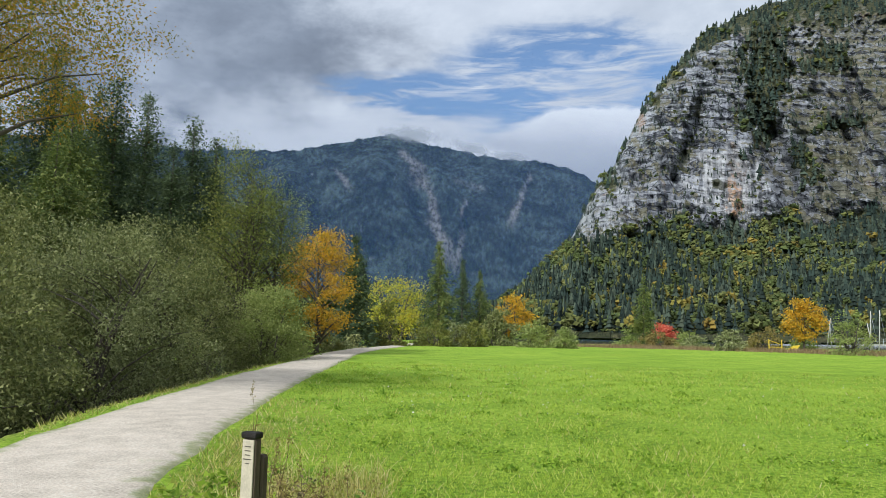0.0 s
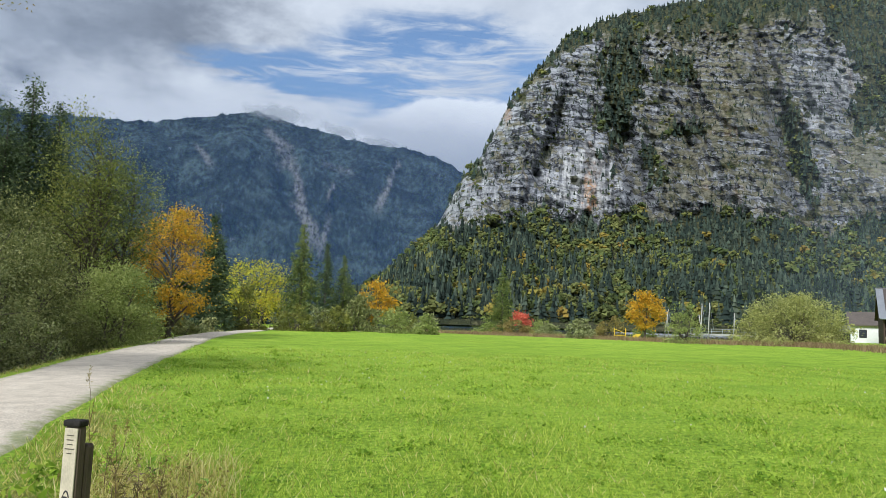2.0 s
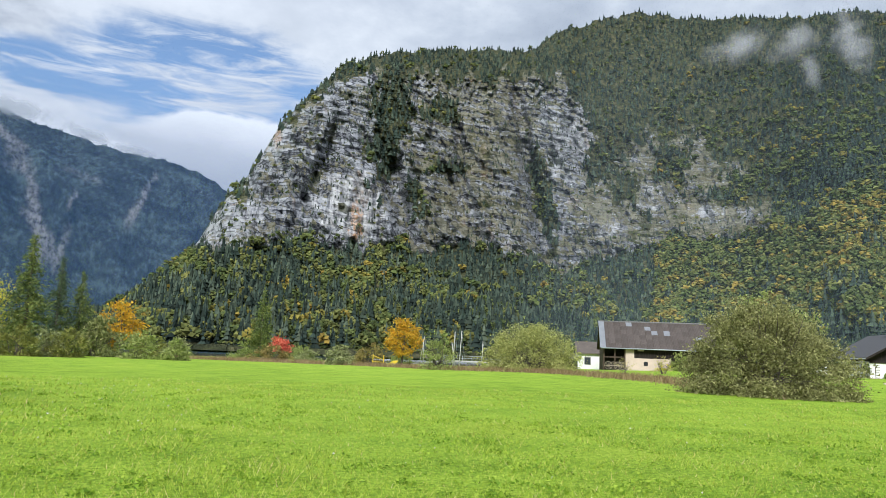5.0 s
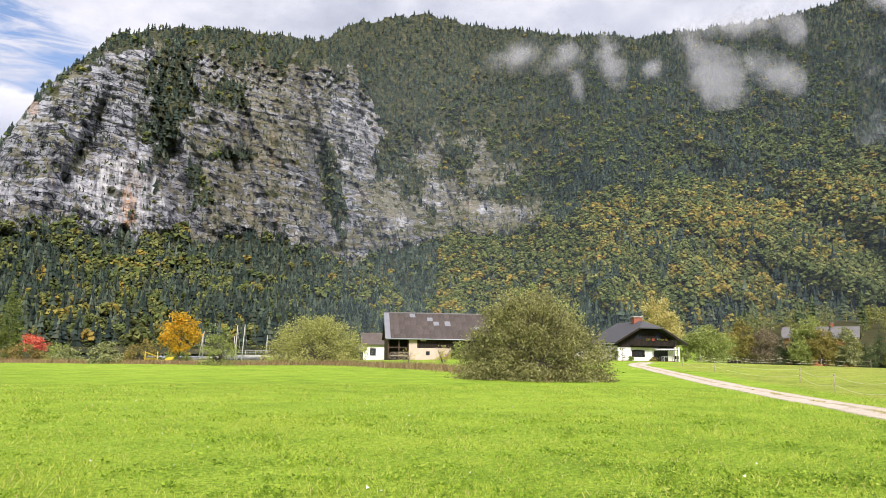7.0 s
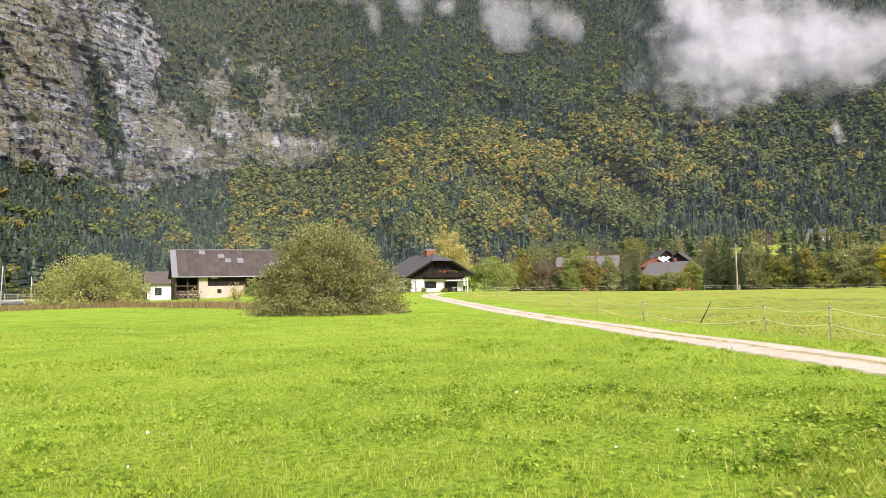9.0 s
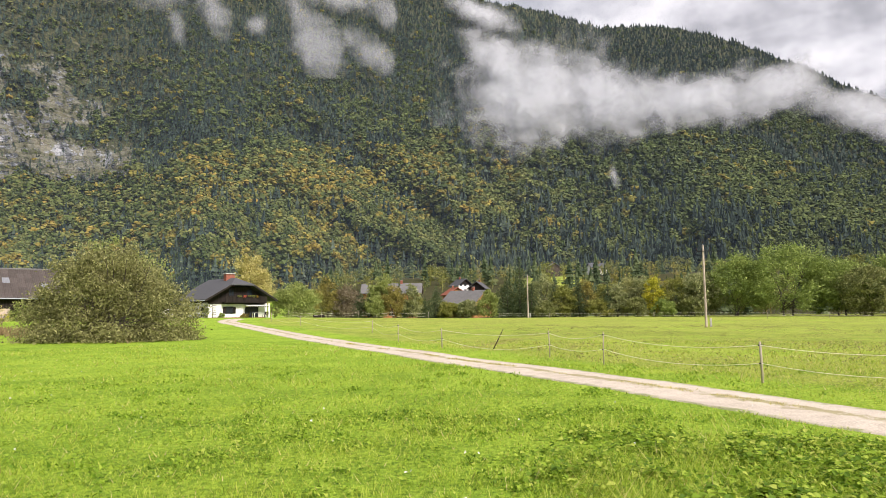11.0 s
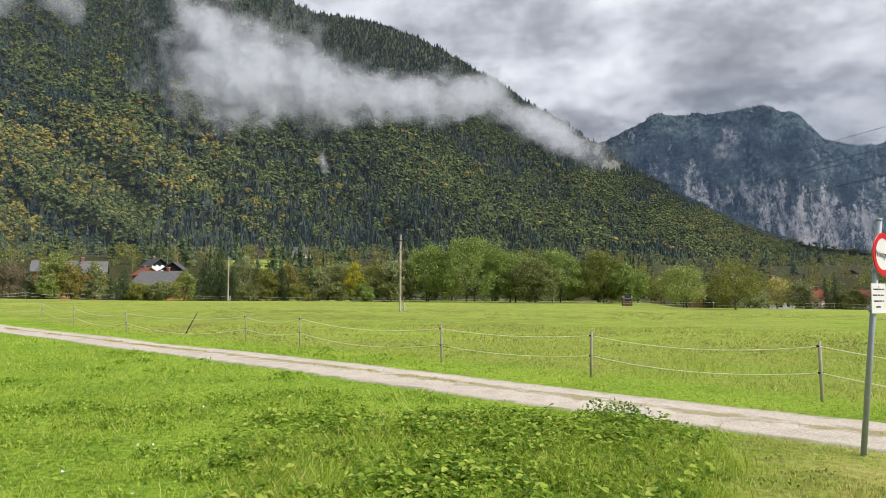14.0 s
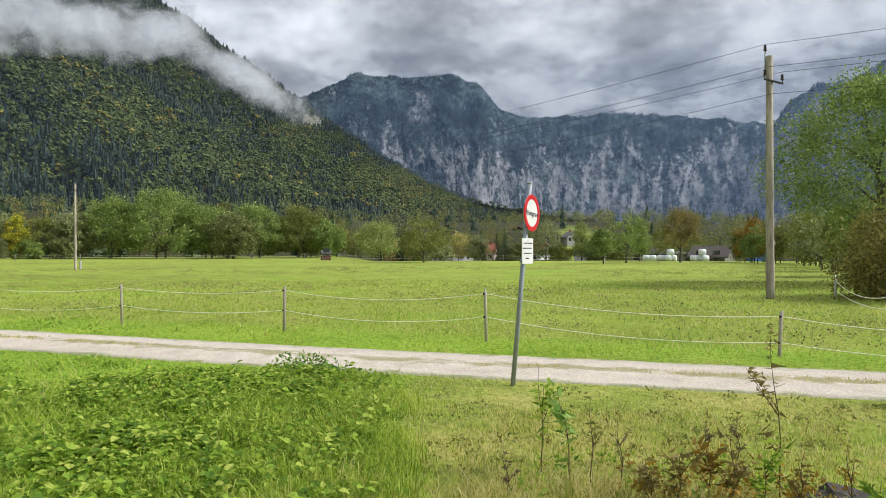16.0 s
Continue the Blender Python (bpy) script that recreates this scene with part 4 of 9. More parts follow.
def spray_tree(rng, clumps, per):
    """A unit broadleaf tree nearer by: a leaning stem and clumps of leaf sprays with gaps, height 1, reach about 0.36."""
    q = rng.normal(size=(clumps, 3))
    q /= np.linalg.norm(q, axis=1)[:, None]
    c = q * (0.27, 0.27, 0.36) * rng.uniform(0.3, 1.0, (clumps, 1)) ** 0.5 + (0, 0, 0.56)
    p = np.repeat(c, per, 0) + rng.normal(size=(clumps * per, 3)) * (0.055, 0.055, 0.04)
    t = np.stack([p + rng.normal(size=p.shape) * 0.028 for _ in range(3)], 1).reshape(-1, 3)
    sv, sf = tubes([[(0, 0, 0, 0.022), (0.01, 0, 0.4, 0.014), (0, 0.01, 0.85, 0.004)]], 3)
    sf = np.vstack([sf[:, :3], sf[:, (0, 2, 3)]])
    return np.vstack([t, sv]), np.vstack([np.arange(3 * clumps * per).reshape(-1, 3), sf + len(t)])


def stand(name, templates, spots, heights, widths, mat, label, rng, dull=0.0):
    """Many trees in one mesh."""
    vs, fs, tone, n = [], [], [], 0
    pick = rng.integers(0, len(templates), len(spots))
    yaw = rng.uniform(0, 2 * np.pi, len(spots))
    for k, (tv, tf) in enumerate(templates):
        s = np.nonzero(pick == k)[0]
        if not len(s):
            continue
        c, sn = np.cos(yaw[s])[:, None], np.sin(yaw[s])[:, None]
        wx, h = (heights[s] * widths[s])[:, None], heights[s][:, None]
        x = (tv[None, :, 0] * c - tv[None, :, 1] * sn) * wx + spots[s, :1]
        y = (tv[None, :, 0] * sn + tv[None, :, 1] * c) * wx + spots[s, 1:2]
        z = tv[None, :, 2] * h + spots[s, 2:3] - 0.5
        vs.append(np.stack([x, y, z], -1).reshape(-1, 3))
        fs.append((tf[None] + (np.arange(len(s)) * len(tv))[:, None, None] + n).reshape(-1, 3))
        n += len(s) * len(tv)
        tone.append(np.repeat(rng.uniform(0, 1, len(s)) * (1 - (dull[s] if np.ndim(dull) else dull)), len(tv)))
    me = mesh_of(name, np.vstack(vs), np.vstack(fs), mat)
    attr(me, "tone", np.concatenate(tone))
    return tagged(new(name, me), label, "forest", kind="stuff")


def m_woods(name, stops):
    """Far foliage: each tree has its own tone, each billow of it varies a little, and so do wider patches."""
    m, nt, b = material(name, 0.75)
    b.inputs["Specular IOR Level"].default_value = 0.1
    rnd = nt.nodes.new("ShaderNodeNewGeometry").outputs["Random Per Island"]
    tone = n_add(nt, "ShaderNodeAttribute", attribute_name="tone").outputs["Fac"]
    wide = n_noise(nt, n_place(nt), 0.006, 5.0, 0.65)
    k = n_math(nt, "ADD", n_math(nt, "MULTIPLY", tone, 0.64), n_math(nt, "MULTIPLY", wide, 0.36))
    lum = n_math(nt, "ADD", n_math(nt, "MULTIPLY", rnd, 0.9), 0.52)
    nt.links.new(n_mix(nt, 1.0, n_ramp(nt, k, stops), n_add(nt, "ShaderNodeCombineXYZ", ins={0: lum, 1: lum, 2: lum}).outputs[0], "MULTIPLY"), b.inputs["Base Color"])
    return m


MAT_CONIFER = m_woods("spruce_woods", [(0.10, (0.015, 0.026, 0.022)), (0.45, (0.034, 0.050, 0.039)), (0.75, (0.064, 0.084, 0.058)), (0.95, (0.110, 0.128, 0.084))])
MAT_BEECH = m_woods("beech_woods", [(0.10, (0.050, 0.070, 0.024)), (0.45, (0.086, 0.108, 0.034)), (0.75, (0.140, 0.150, 0.046)), (0.95, (0.205, 0.188, 0.058))])
MAT_AUTUMN = m_woods("autumn_woods", [(0.10, (0.105, 0.108, 0.028)), (0.5, (0.195, 0.168, 0.036)), (0.80, (0.255, 0.185, 0.040)), (0.95, (0.220, 0.130, 0.045))])

frng = np.random.default_rng(7)
CONES_NEAR = [cone_tree(np.random.default_rng(90 + k), 9, 9) for k in range(5)]
CONES_FINE, CONES = [cone_tree(frng, 5, 7) for _ in range(6)], [cone_tree(frng, 3, 5) for _ in range(6)]
BALLS_MID = [spray_tree(np.random.default_rng(80 + k), 18, 9) for k in range(6)]
BALLS_NEAR = [spray_tree(np.random.default_rng(70 + k), 30, 13) for k in range(6)]
BALLS_FINE, BALLS = [ball_tree(frng, 8, 0.17, 26) for _ in range(7)], [ball_tree(frng, 5, 0.20, 12) for _ in range(8)]


def one_per_cell(p, size):
    """Keeps the first place in each cell of a grid of that size."""
    c = np.floor(p / np.stack([size, size, size], -1)).astype(np.int64)
    key = (c[:, 0] * 73856093) ^ (c[:, 1] * 19349663) ^ (c[:, 2] * 83492791) ^ (np.round(size * 10).astype(np.int64) * 2654435761)
    return np.sort(np.unique(key, return_index=True)[1])


def wood_spots(n):
    """Places of trees over the near mountain, evenly close, sparse on rock."""
    az = frng.uniform(2.5, 141, n)
    ce = np.interp(az, CREST[:, 0], CREST[:, 1])
    el = 0.30 + (ce + 0.2 - 0.30) * frng.uniform(0, 1, n)
    d, rock, _, _, ce2, _ = near_mountain(az, el)
    x, y = polar(az, d)
    p = np.stack([x, y, 1.75 + d * np.tan(np.radians(el)) - 1.0], -1)
    thin = fbm(az / 0.9, el / 0.7, 0, 3, 65)
    high = smooth(11, 17, el)
    rocky = (az < 44) & (el > np.interp(az, C_AZ, C_BASE) + 0.6)
    keep = frng.uniform(0, 1, n) < np.where(rocky, 0.5, 1.0) * np.clip(1.0 - 0.97 * smooth(0.12, 0.55, rock) + 0.50 * smooth(0.50, 0.66, thin) * (0.35 + 0.65 * high) * (rock > 0.12), 0.0, 1.0)
    # open woods on stony ground beside the cliff
    stony = smooth(38, 42, az) * smooth(60, 52, az) * smooth(9, 11, el) * smooth(22, 19, el)
    keep &= frng.uniform(0, 1, n) > 0.72 * stony * smooth(0.62, 0.45, thin)
    keep &= el < ce2
    # an open, terraced clearing at the foot, and open ground round the village
    open_ = (el < 2.3) & (az > 17) & (az < 41) & (frng.uniform(0, 1, n) < 0.93)
    open_ |= (az > 78) & (el < 3.2 + 1.2 * vnoise(az / 2.5, 0 * az, 0, 9)) & (frng.uniform(0, 1, n) < 0.5)
    # the stony chute that comes down through the wood
    chute = np.abs(az - np.interp(el, [3.5, 5.0, 6.4, 8.0, 9.0], [39.3, 39.0, 38.8, 38.2, 38.0])) < 0.10 + 0.05 * (el > 6)
    keep &= ~open_ & ~(chute & (el > 3.2) & (el < 9.0))
    az, el, d, rock, p = az[keep], el[keep], d[keep], rock[keep], p[keep]
    k = one_per_cell(p, np.choose(np.digitize(d, (700, 900, 1200, 1600)), (6.5, 7.7, 9.4, 11.8, 14.2)))
    return az[k], el[k], d[k], rock[k], p[k]


w_a, w_e, w_d, w_r, w_p = wood_spots(260000)
mixn = fbm(w_a / 2.0, w_e / 1.5, 0, 3, 61)
fine_n = frng.uniform(0, 1, len(w_a))
cliff_base = np.interp(w_a, C_AZ, C_BASE)
rib_n = slope_ribs(w_a, w_e)
# broadleaf belt below this line, conifers above
belt_top = np.interp(w_a, [40, 48, 52, 57, 61, 66, 72, 78, 84, 90, 97, 104, 112, 118, 124, 132], [6.5, 8.6, 10.0, 11.8, 12.8, 12.4, 12.6, 15.2, 17.0, 16.2, 14.8, 14.0, 10.6, 8.0, 5.6, 3.5])
belt = smooth(1.0, -1.0, w_e - belt_top + (mixn - 0.5) * 4.0)
p_con = 0.97 - belt * np.where(w_a < 80, 0.82, 0.62)
p_con = np.where(w_a < 60, np.maximum(p_con, 0.72 * smooth(4.6, 2.6, w_e)), np.maximum(p_con, 0.80 * smooth(4.6, 2.6, w_e)))
p_con = np.where((w_a < 78) & (w_e > belt_top), p_con - 0.34 * smooth(24, 15, w_e), p_con)
p_con = np.where(w_a < 46, np.where(w_e < cliff_base + 0.5, 0.56 + 0.20 * smooth(4, 7.5, w_e) + 0.22 * smooth(23, 30, w_a), 0.95), p_con)
p_con = p_con + 0.24 * smooth(86, 96, w_a) * smooth(118, 109, w_a) - 0.14 * smooth(106, 114, w_a) * smooth(10, 7, w_e)
p_con = p_con + (rib_n - 0.5) * -0.9 * smooth(58, 66, w_a) * belt
is_con = fine_n < np.clip(p_con + (mixn - 0.5) * 1.3 * smooth(22, 14, w_e) * np.where(w_a > 78, smooth(2.5, 0.5, w_e - belt_top), 1.0), 0.03, 0.98)
p_aut = np.where(w_a < 48, 0.12, np.where(w_a > 82, 0.10, 0.16)) + 0.22 * smooth(49, 53, w_a) * smooth(80, 70, w_a) * belt + (fbm(w_a / 3, w_e / 2, 0, 3, 63) - 0.5) * 1.1
is_aut = ~is_con & (frng.uniform(0, 1, len(w_a)) < p_aut * (0.75 - 0.35 * smooth(84, 96, w_a)) * np.where((w_a < 46) & (w_e > cliff_base + 0.5), 0.2, 1.0))
h_con = frng.uniform(11, 21, len(w_a)) * np.where(w_r > 0.35, 0.45, 1.0) * np.where(w_d < 800, 1.22, 1.0)
h_leaf = frng.uniform(10.5, 16.5, len(w_a)) * np.where(w_r > 0.35, 0.5, 1.0)
near_w = w_d < 800
above = smooth(-2.0, 1.0, w_e - belt_top)
dull_w = (0.46 + 0.36 * above) * smooth(84, 96, w_a) * smooth(124, 116, w_a) + 0.40 * above * smooth(50, 58, w_a) * smooth(92, 84, w_a)
for sel, tpl, hh, wd, mat, nm, lab in (
        (is_con & near_w, CONES_FINE, h_con, 1.12, MAT_CONIFER, "spruce_forest", "dark green spruces on the lower mountain slope"),
        (is_con & ~near_w, CONES, h_con * 0.84, 1.60, MAT_CONIFER, "spruce_forest", "dark green spruces on the upper mountain slope"),
        (~is_con & ~is_aut & near_w, BALLS_FINE, h_leaf, 1.0, MAT_BEECH, "beech_forest", "olive green broadleaf trees on the lower slope"),
        (~is_con & ~is_aut & ~near_w, BALLS, h_leaf, 1.15, MAT_BEECH, "beech_forest", "olive green broadleaf trees on the upper slope"),
        (is_aut & near_w, BALLS_FINE, h_leaf, 1.0, MAT_AUTUMN, "autumn_forest", "yellow and orange autumn trees on the lower slope"),
        (is_aut & ~near_w, BALLS, h_leaf, 1.15, MAT_AUTUMN, "autumn_forest", "yellow and orange autumn trees on the upper slope")):
    s = np.nonzero(sel)[0]
    stand(nm, tpl, w_p[s], hh[s], frng.uniform(0.85, 1.2, len(s)) * wd, mat, lab, frng, dull_w[s])

# shrubs of the clearing
sh_a, sh_e = frng.uniform(12, 43, 1500), frng.uniform(0.25, 2.5, 1500)
sh_d = near_mountain(sh_a, sh_e)[0]
sx, sy = polar(sh_a, sh_d)
stand("shrub_slope", BALLS, np.stack([sx, sy, 1.75 + sh_d * np.tan(np.radians(sh_e)) - 0.8], -1), frng.uniform(2.0, 5.0, 1500), frng.uniform(1.3, 2.2, 1500), MAT_BEECH, "low olive shrubs on the cleared terraces", frng)

# woods behind the brook and along the far shore
bw_a, bw_d = frng.uniform(-75, -3, 1500), frng.uniform(150, 520, 1500)
bx, by = polar(bw_a, bw_d)
bz = ground(bx, by)
bs = np.stack([bx, by, bz], -1)
bc = frng.uniform(0, 1, 1500) < 0.55
stand("spruce_forest", CONES_FINE, bs[bc], frng.uniform(11, 20, bc.sum()), frng.uniform(0.9, 1.3, bc.sum()), MAT_CONIFER, "dark spruces behind the brook", frng)
stand("beech_forest", BALLS_FINE, bs[~bc], frng.uniform(8, 14, (~bc).sum()), frng.uniform(0.9, 1.3, (~bc).sum()), MAT_BEECH, "olive broadleaf trees behind the brook", frng)

# woods and orchards round the village
vg_a, vg_d = frng.uniform(68, 162, 1700), 165 + 435 * frng.uniform(0, 1, 1700) ** 1.15
ok = (vnoise(vg_a / 3, vg_d / 60, 0, 91) > 0.14) & ~((vg_a > 135) & (vg_a < 138.2) & (vg_d < 430)) & ~((vg_a > 126) & (vg_a < 136) & (vg_d < 290)) & ~((vg_a > 70) & (vg_a < 84) & (vg_d < 310))
vg_a, vg_d = vg_a[ok], vg_d[ok]
vx, vy = polar(vg_a, vg_d)
vs_ = np.stack([vx, vy, ground(vx, vy)], -1)
vk = frng.uniform(0, 1, len(vx))
vk = np.where((vg_a > 112) & (vk < 0.34) & (frng.uniform(0, 1, len(vx)) < np.where(vg_a > 124, 0.88, 0.5)), 0.5, vk)
hk = np.where(vg_d < 300, 0.62, 0.85)
vn = vg_d < 300
for sel, tpl, lo, hi, mat, nm, lab in ((vk < 0.34, CONES_NEAR, 11, 20, LEAF["spruce"], "spruce_forest", "dark spruces round the village"), ((vk >= 0.34) & (vk < 0.60) & ~vn, BALLS_MID, 8, 14, LEAF["olive"], "beech_forest", "olive broadleaf trees round the village"), ((vk >= 0.60) & (vk < 0.88) & ~vn, BALLS_MID, 8, 14, LEAF["shade"], "beech_forest", "dull green broadleaf trees round the village"), ((vk >= 0.88) & ~vn, BALLS_MID, 7, 12, LEAF["hazel"], "autumn_forest", "yellowing trees round the village"), ((vk >= 0.34) & (vk < 0.84) & vn, BALLS_NEAR, 8, 14, LEAF["olive"], "beech_forest", "olive broadleaf trees at the village's edge"), ((vk >= 0.84) & vn, BALLS_NEAR, 7, 12, LEAF["hazel"], "autumn_forest", "yellowing trees at the village's edge")):
    stand(nm, tpl, vs_[sel], frng.uniform(lo, hi, sel.sum()) * hk[sel], frng.uniform(0.9, 1.3, sel.sum()), mat, lab, frng)

# trees along the skylines of the distant mountains
for crest in CRESTS:
    m = 420
    k = frng.integers(0, len(crest) - 1, m)
    t = frng.uniform(0, 1, (m, 1))
    p = crest[k] * (1 - t) + crest[k + 1] * t
    stand("spruce_forest", CONES, p - (0, 0, 3.0), frng.uniform(9, 17, m), frng.uniform(0.9, 1.4, m), MAT_CONIFER, "distant spruces along the skyline", frng)


# ---- single trees and bushes ----
def leaves(pos, size, rng, out=None, droop=0.0, thin=0.5):
    """A pointed leaf or spray at every place."""
    n = len(pos)
    u = rng.normal(size=(n, 3))
    if out is not None:
        u = u + out * 0.9
    u[:, 2] -= droop
    u /= np.linalg.norm(u, axis=1)[:, None]
    w = np.cross(u, rng.normal(size=(n, 3)))
    w /= np.linalg.norm(w, axis=1)[:, None] + 1e-9
    s = (size * rng.uniform(0.6, 1.4, n))[:, None]
    k = rng.uniform(-0.15, 0.25, (n, 1))
    v = np.stack([pos + u * s, pos - u * s * (0.6 + k) + w * s * thin, pos - u * s * (0.6 - k) - w * s * thin], 1).reshape(-1, 3)
    return v, np.arange(3 * n).reshape(n, 3)


MAT_BARK = m_plain("grey_brown_bark", (0.10, 0.085, 0.07), 0.9, vary=0.5, scale=4, bump=0.6, stretch=(1, 1, 0.25))


def leafy(name, x, y, h, w, leaf, rng, label, clear=0.15, clumps=60, per=40, size=0.2, stems=1, gaps=0.35, droop=0.0, lean=0.0, bark=None, group="", limbs=12, tight=1.0, fine=2.0):
    """A broadleaf tree or bush: tapered trunk or stems with limbs, and a crown of many leaves in clumps."""
    bark = bark or MAT_BARK
    clear = -0.5 if stems > 3 and clear < 0.05 else clear
    fine = fine if math.hypot(x, y) < 70 else min(fine, 1.5)
    per, size = int(per * fine), size * fine ** -0.42
    z = float(ground(x, y))
    tree = thing(name, pose(x, y, z - 0.06), label, "bush" if "bush" in name or "shrub" in name or "willow_" in name else "tree", group)
    mid, half = h * (clear + 1) / 2, h * (1 - clear) / 2
    q = rng.normal(size=(clumps, 3))
    q /= np.linalg.norm(q, axis=1)[:, None]
    rough = 0.70 + 0.60 * fbm(q[:, 0] * 1.7 + 5, q[:, 1] * 1.7 + 3, q[:, 2] * 1.7 + rng.uniform(0, 50), 3, 3)
    rad = rng.uniform(0.12, 1.0, clumps) ** gaps * rough
    c = q * rad[:, None] * (w / 2, w / 2, half) * 0.92
    c[:, :2] *= (1.10 - 0.30 * np.clip(c[:, 2:] / half, -1, 1))
    c[:, 2] += mid
    c[:, 0] += lean * c[:, 2]
    c[:, 2] = np.maximum(c[:, 2], 0.25)
    lines = []
    top = c[:, 2].max()
    for s in range(stems):
        a, r0 = rng.uniform(0, 6.28), (0.0 if stems == 1 else 0.10 * w * rng.uniform(0.3, 1))
        reach = (0.06 if stems == 1 else 0.26) * w
        k = np.linspace(0, 1, 7)
        th = max(0.03, 0.022 * h) * (1.0 if stems == 1 else 0.6)
        lines.append(np.stack([np.cos(a) * (r0 + reach * k ** 1.4) + lean * h * k * 0.85 + 0.02 * w * np.sin(k * 7 + a), np.sin(a) * (r0 + reach * k ** 1.4) + 0.02 * w * np.cos(k * 6 + a), top * 0.86 * k, th * (1 - 0.86 * k)], 1))
    for i in rng.choice(clumps, min(limbs * stems, clumps), replace=False):
        st = lines[rng.integers(0, stems)]
        hz = np.clip(c[i, 2] - 0.35 * np.hypot(c[i, 0], c[i, 1]) - 0.08 * h, 0.08 * h, top * 0.8)
        p0 = np.array([np.interp(hz, st[:, 2], st[:, j]) for j in range(4)])
        k = np.linspace(0, 1, 4)[:, None]
        bend = np.array([0, 0, 0.12]) * np.linalg.norm(c[i] - p0[:3]) * np.sin(k * np.pi)
        lines.append(np.hstack([p0[:3] + (c[i] - p0[:3]) * k + bend, p0[3] * 0.55 * (1 - 0.85 * k)]))
    v, f = tubes(lines, 5)
    part("trunk", mesh_of("trunk", v, f, bark, True), bark, tree)
    reach = (0.085 * w + 0.055 * h) * tight
    n = clumps * per
    which = np.repeat(np.arange(clumps), per)
    off = rng.normal(size=(n, 3)) * (0.5, 0.5, 0.36) * reach * rng.uniform(0.6, 1.3, clumps)[which][:, None]
    pos = c[which] + off
    pos[:, 2] = np.maximum(pos[:, 2], 0.08)
    v, f = leaves(pos, size, rng, q[which], droop)
    part("crown", mesh_of("crown", v, f, LEAF[leaf]), LEAF[leaf], tree)
    return tree


def spruce(name, x, y, h, w, rng, label, leaf="spruce", whorls=24, clear=0.06, group="", per=9, droop=0.35):
    """A spruce or larch: straight trunk and whorls of drooping boughs."""
    z = float(ground(x, y))
    tree = thing(name, pose(x, y, z - 0.06), label, "tree", group)
    v, f = tubes([[(0, 0, 0, 0.016 * h), (0, 0, 0.4 * h, 0.011 * h), (0, 0, 0.8 * h, 0.005 * h), (0, 0, h, 0.01)]], 8)
    part("trunk", mesh_of("trunk", v, f, MAT_BARK, True), MAT_BARK, tree)
    pos, out = [], []
    for k in range(whorls):
        u = k / (whorls - 1)
        hz = h * (clear + (0.985 - clear) * u)
        r = w / 2 * ((1 - u) ** 0.8 * (0.55 + 0.45 * min(1, (u + 0.12) * 4)) + 0.02) * rng.uniform(0.8, 1.15)
        for j in range(per if u < 0.85 else 5):
            a, rr = rng.uniform(0, 6.28), r * rng.uniform(0.75, 1.4)
            d = np.array([np.cos(a), np.sin(a), 0])
            m = max(3, int(rr / (0.040 * h) * 2.6))
            t = np.linspace(0.12, 1, m)[:, None]
            p = d * rr * t + np.array([0, 0, 1]) * (hz - droop * rr * t ** 1.6 + 0.12 * rr * t ** 4)
            pos.append(p + rng.normal(size=p.shape) * 0.010 * h)
            out.append(np.broadcast_to(d, p.shape))
    pos, out = np.vstack(pos), np.vstack(out)
    near = math.hypot(x, y) < 72
    rep_ = 11 if near else 4
    pos = np.vstack([pos + rng.normal(size=pos.shape) * 0.013 * h for _ in range(rep_)])
    v, f = leaves(pos, (0.0068 if near else 0.0150) * h, rng, np.vstack([out] * rep_) * 2.0, 0.5, 0.34)
    part("crown", mesh_of("crown", v, f, LEAF[leaf]), LEAF[leaf], tree)
    return tree


trng = np.random.default_rng(11)
# the thicket along the brook: x, y, height, width
for x, y, h, w in ((-13.0, 17.5, 6.8, 6.4), (-15.5, 21.0, 8.0, 6.8), (-13.2, 25.0, 8.4, 6.6), (-14.4, 30.5, 9.2, 6.8), (-13.6, 36.0, 8.2, 6.0)):
    leafy("willow_tree", x, y, h, w, "shade" if trng.random() < 0.8 else "willow", trng, "grey-green willow leaning over the dark brook", 0.02, 190, 90, 0.066, 3, 0.34, 0.1, 0.05, fine=1.3, tight=0.72, group="willows along the brook")
for x, y, h, w in ((-12.3, 22.3, 3.4, 4.2), (-12.4, 28.0, 3.8, 4.2), (-11.9, 33.4, 4.2, 4.2), (-12.0, 40.0, 4.2, 4.4), (-12.3, 46.0, 4.6, 4.6), (-13.0, 53.0, 5.2, 5.0), (-13.6, 60.0, 5.2, 5.0)):
    leafy("willow_bush", x, y, h, w, "willow" if trng.random() < 0.35 else "shade", trng, "dense grey-green willow bush on the brook's bank", 0.0, 120, 70, 0.072, 5, 0.36, fine=1.3, tight=0.8, group="bushes along the brook")
for x, y, h, w in ((-17.2, 27.0, 9.8, 6.8), (-18.6, 34.0, 11.0, 7.4), (-17.0, 41.0, 10.8, 6.8), (-19.5, 20.0, 9.4, 7.4), (-22.0, 28.5, 11.0, 7.4), (-17.6, 47.0, 11.2, 6.8), (-21.0, 44.0, 11.6, 7.4), (-16.4, 56.0, 10.0, 6.0)):
    leafy("alder_tree", x, y, h, w, "shade", trng, "dark olive alder in the thicket behind the brook", 0.1, 80, 70, 0.115, 2, 0.45, group="alders behind the brook")
for x, y, h, w in ((-12.9, 49.4, 16.4, 6.0), (-14.2, 47.0, 17.2, 5.4), (-16.8, 53.5, 14.6, 5.6)):
    leafy("ash_tree", x, y, h, w, "lime", trng, "tall slender ash with thin olive foliage", 0.16, 170, 32, 0.115, 2, 0.6, limbs=50, tight=0.8, group="ash trees behind the brook")
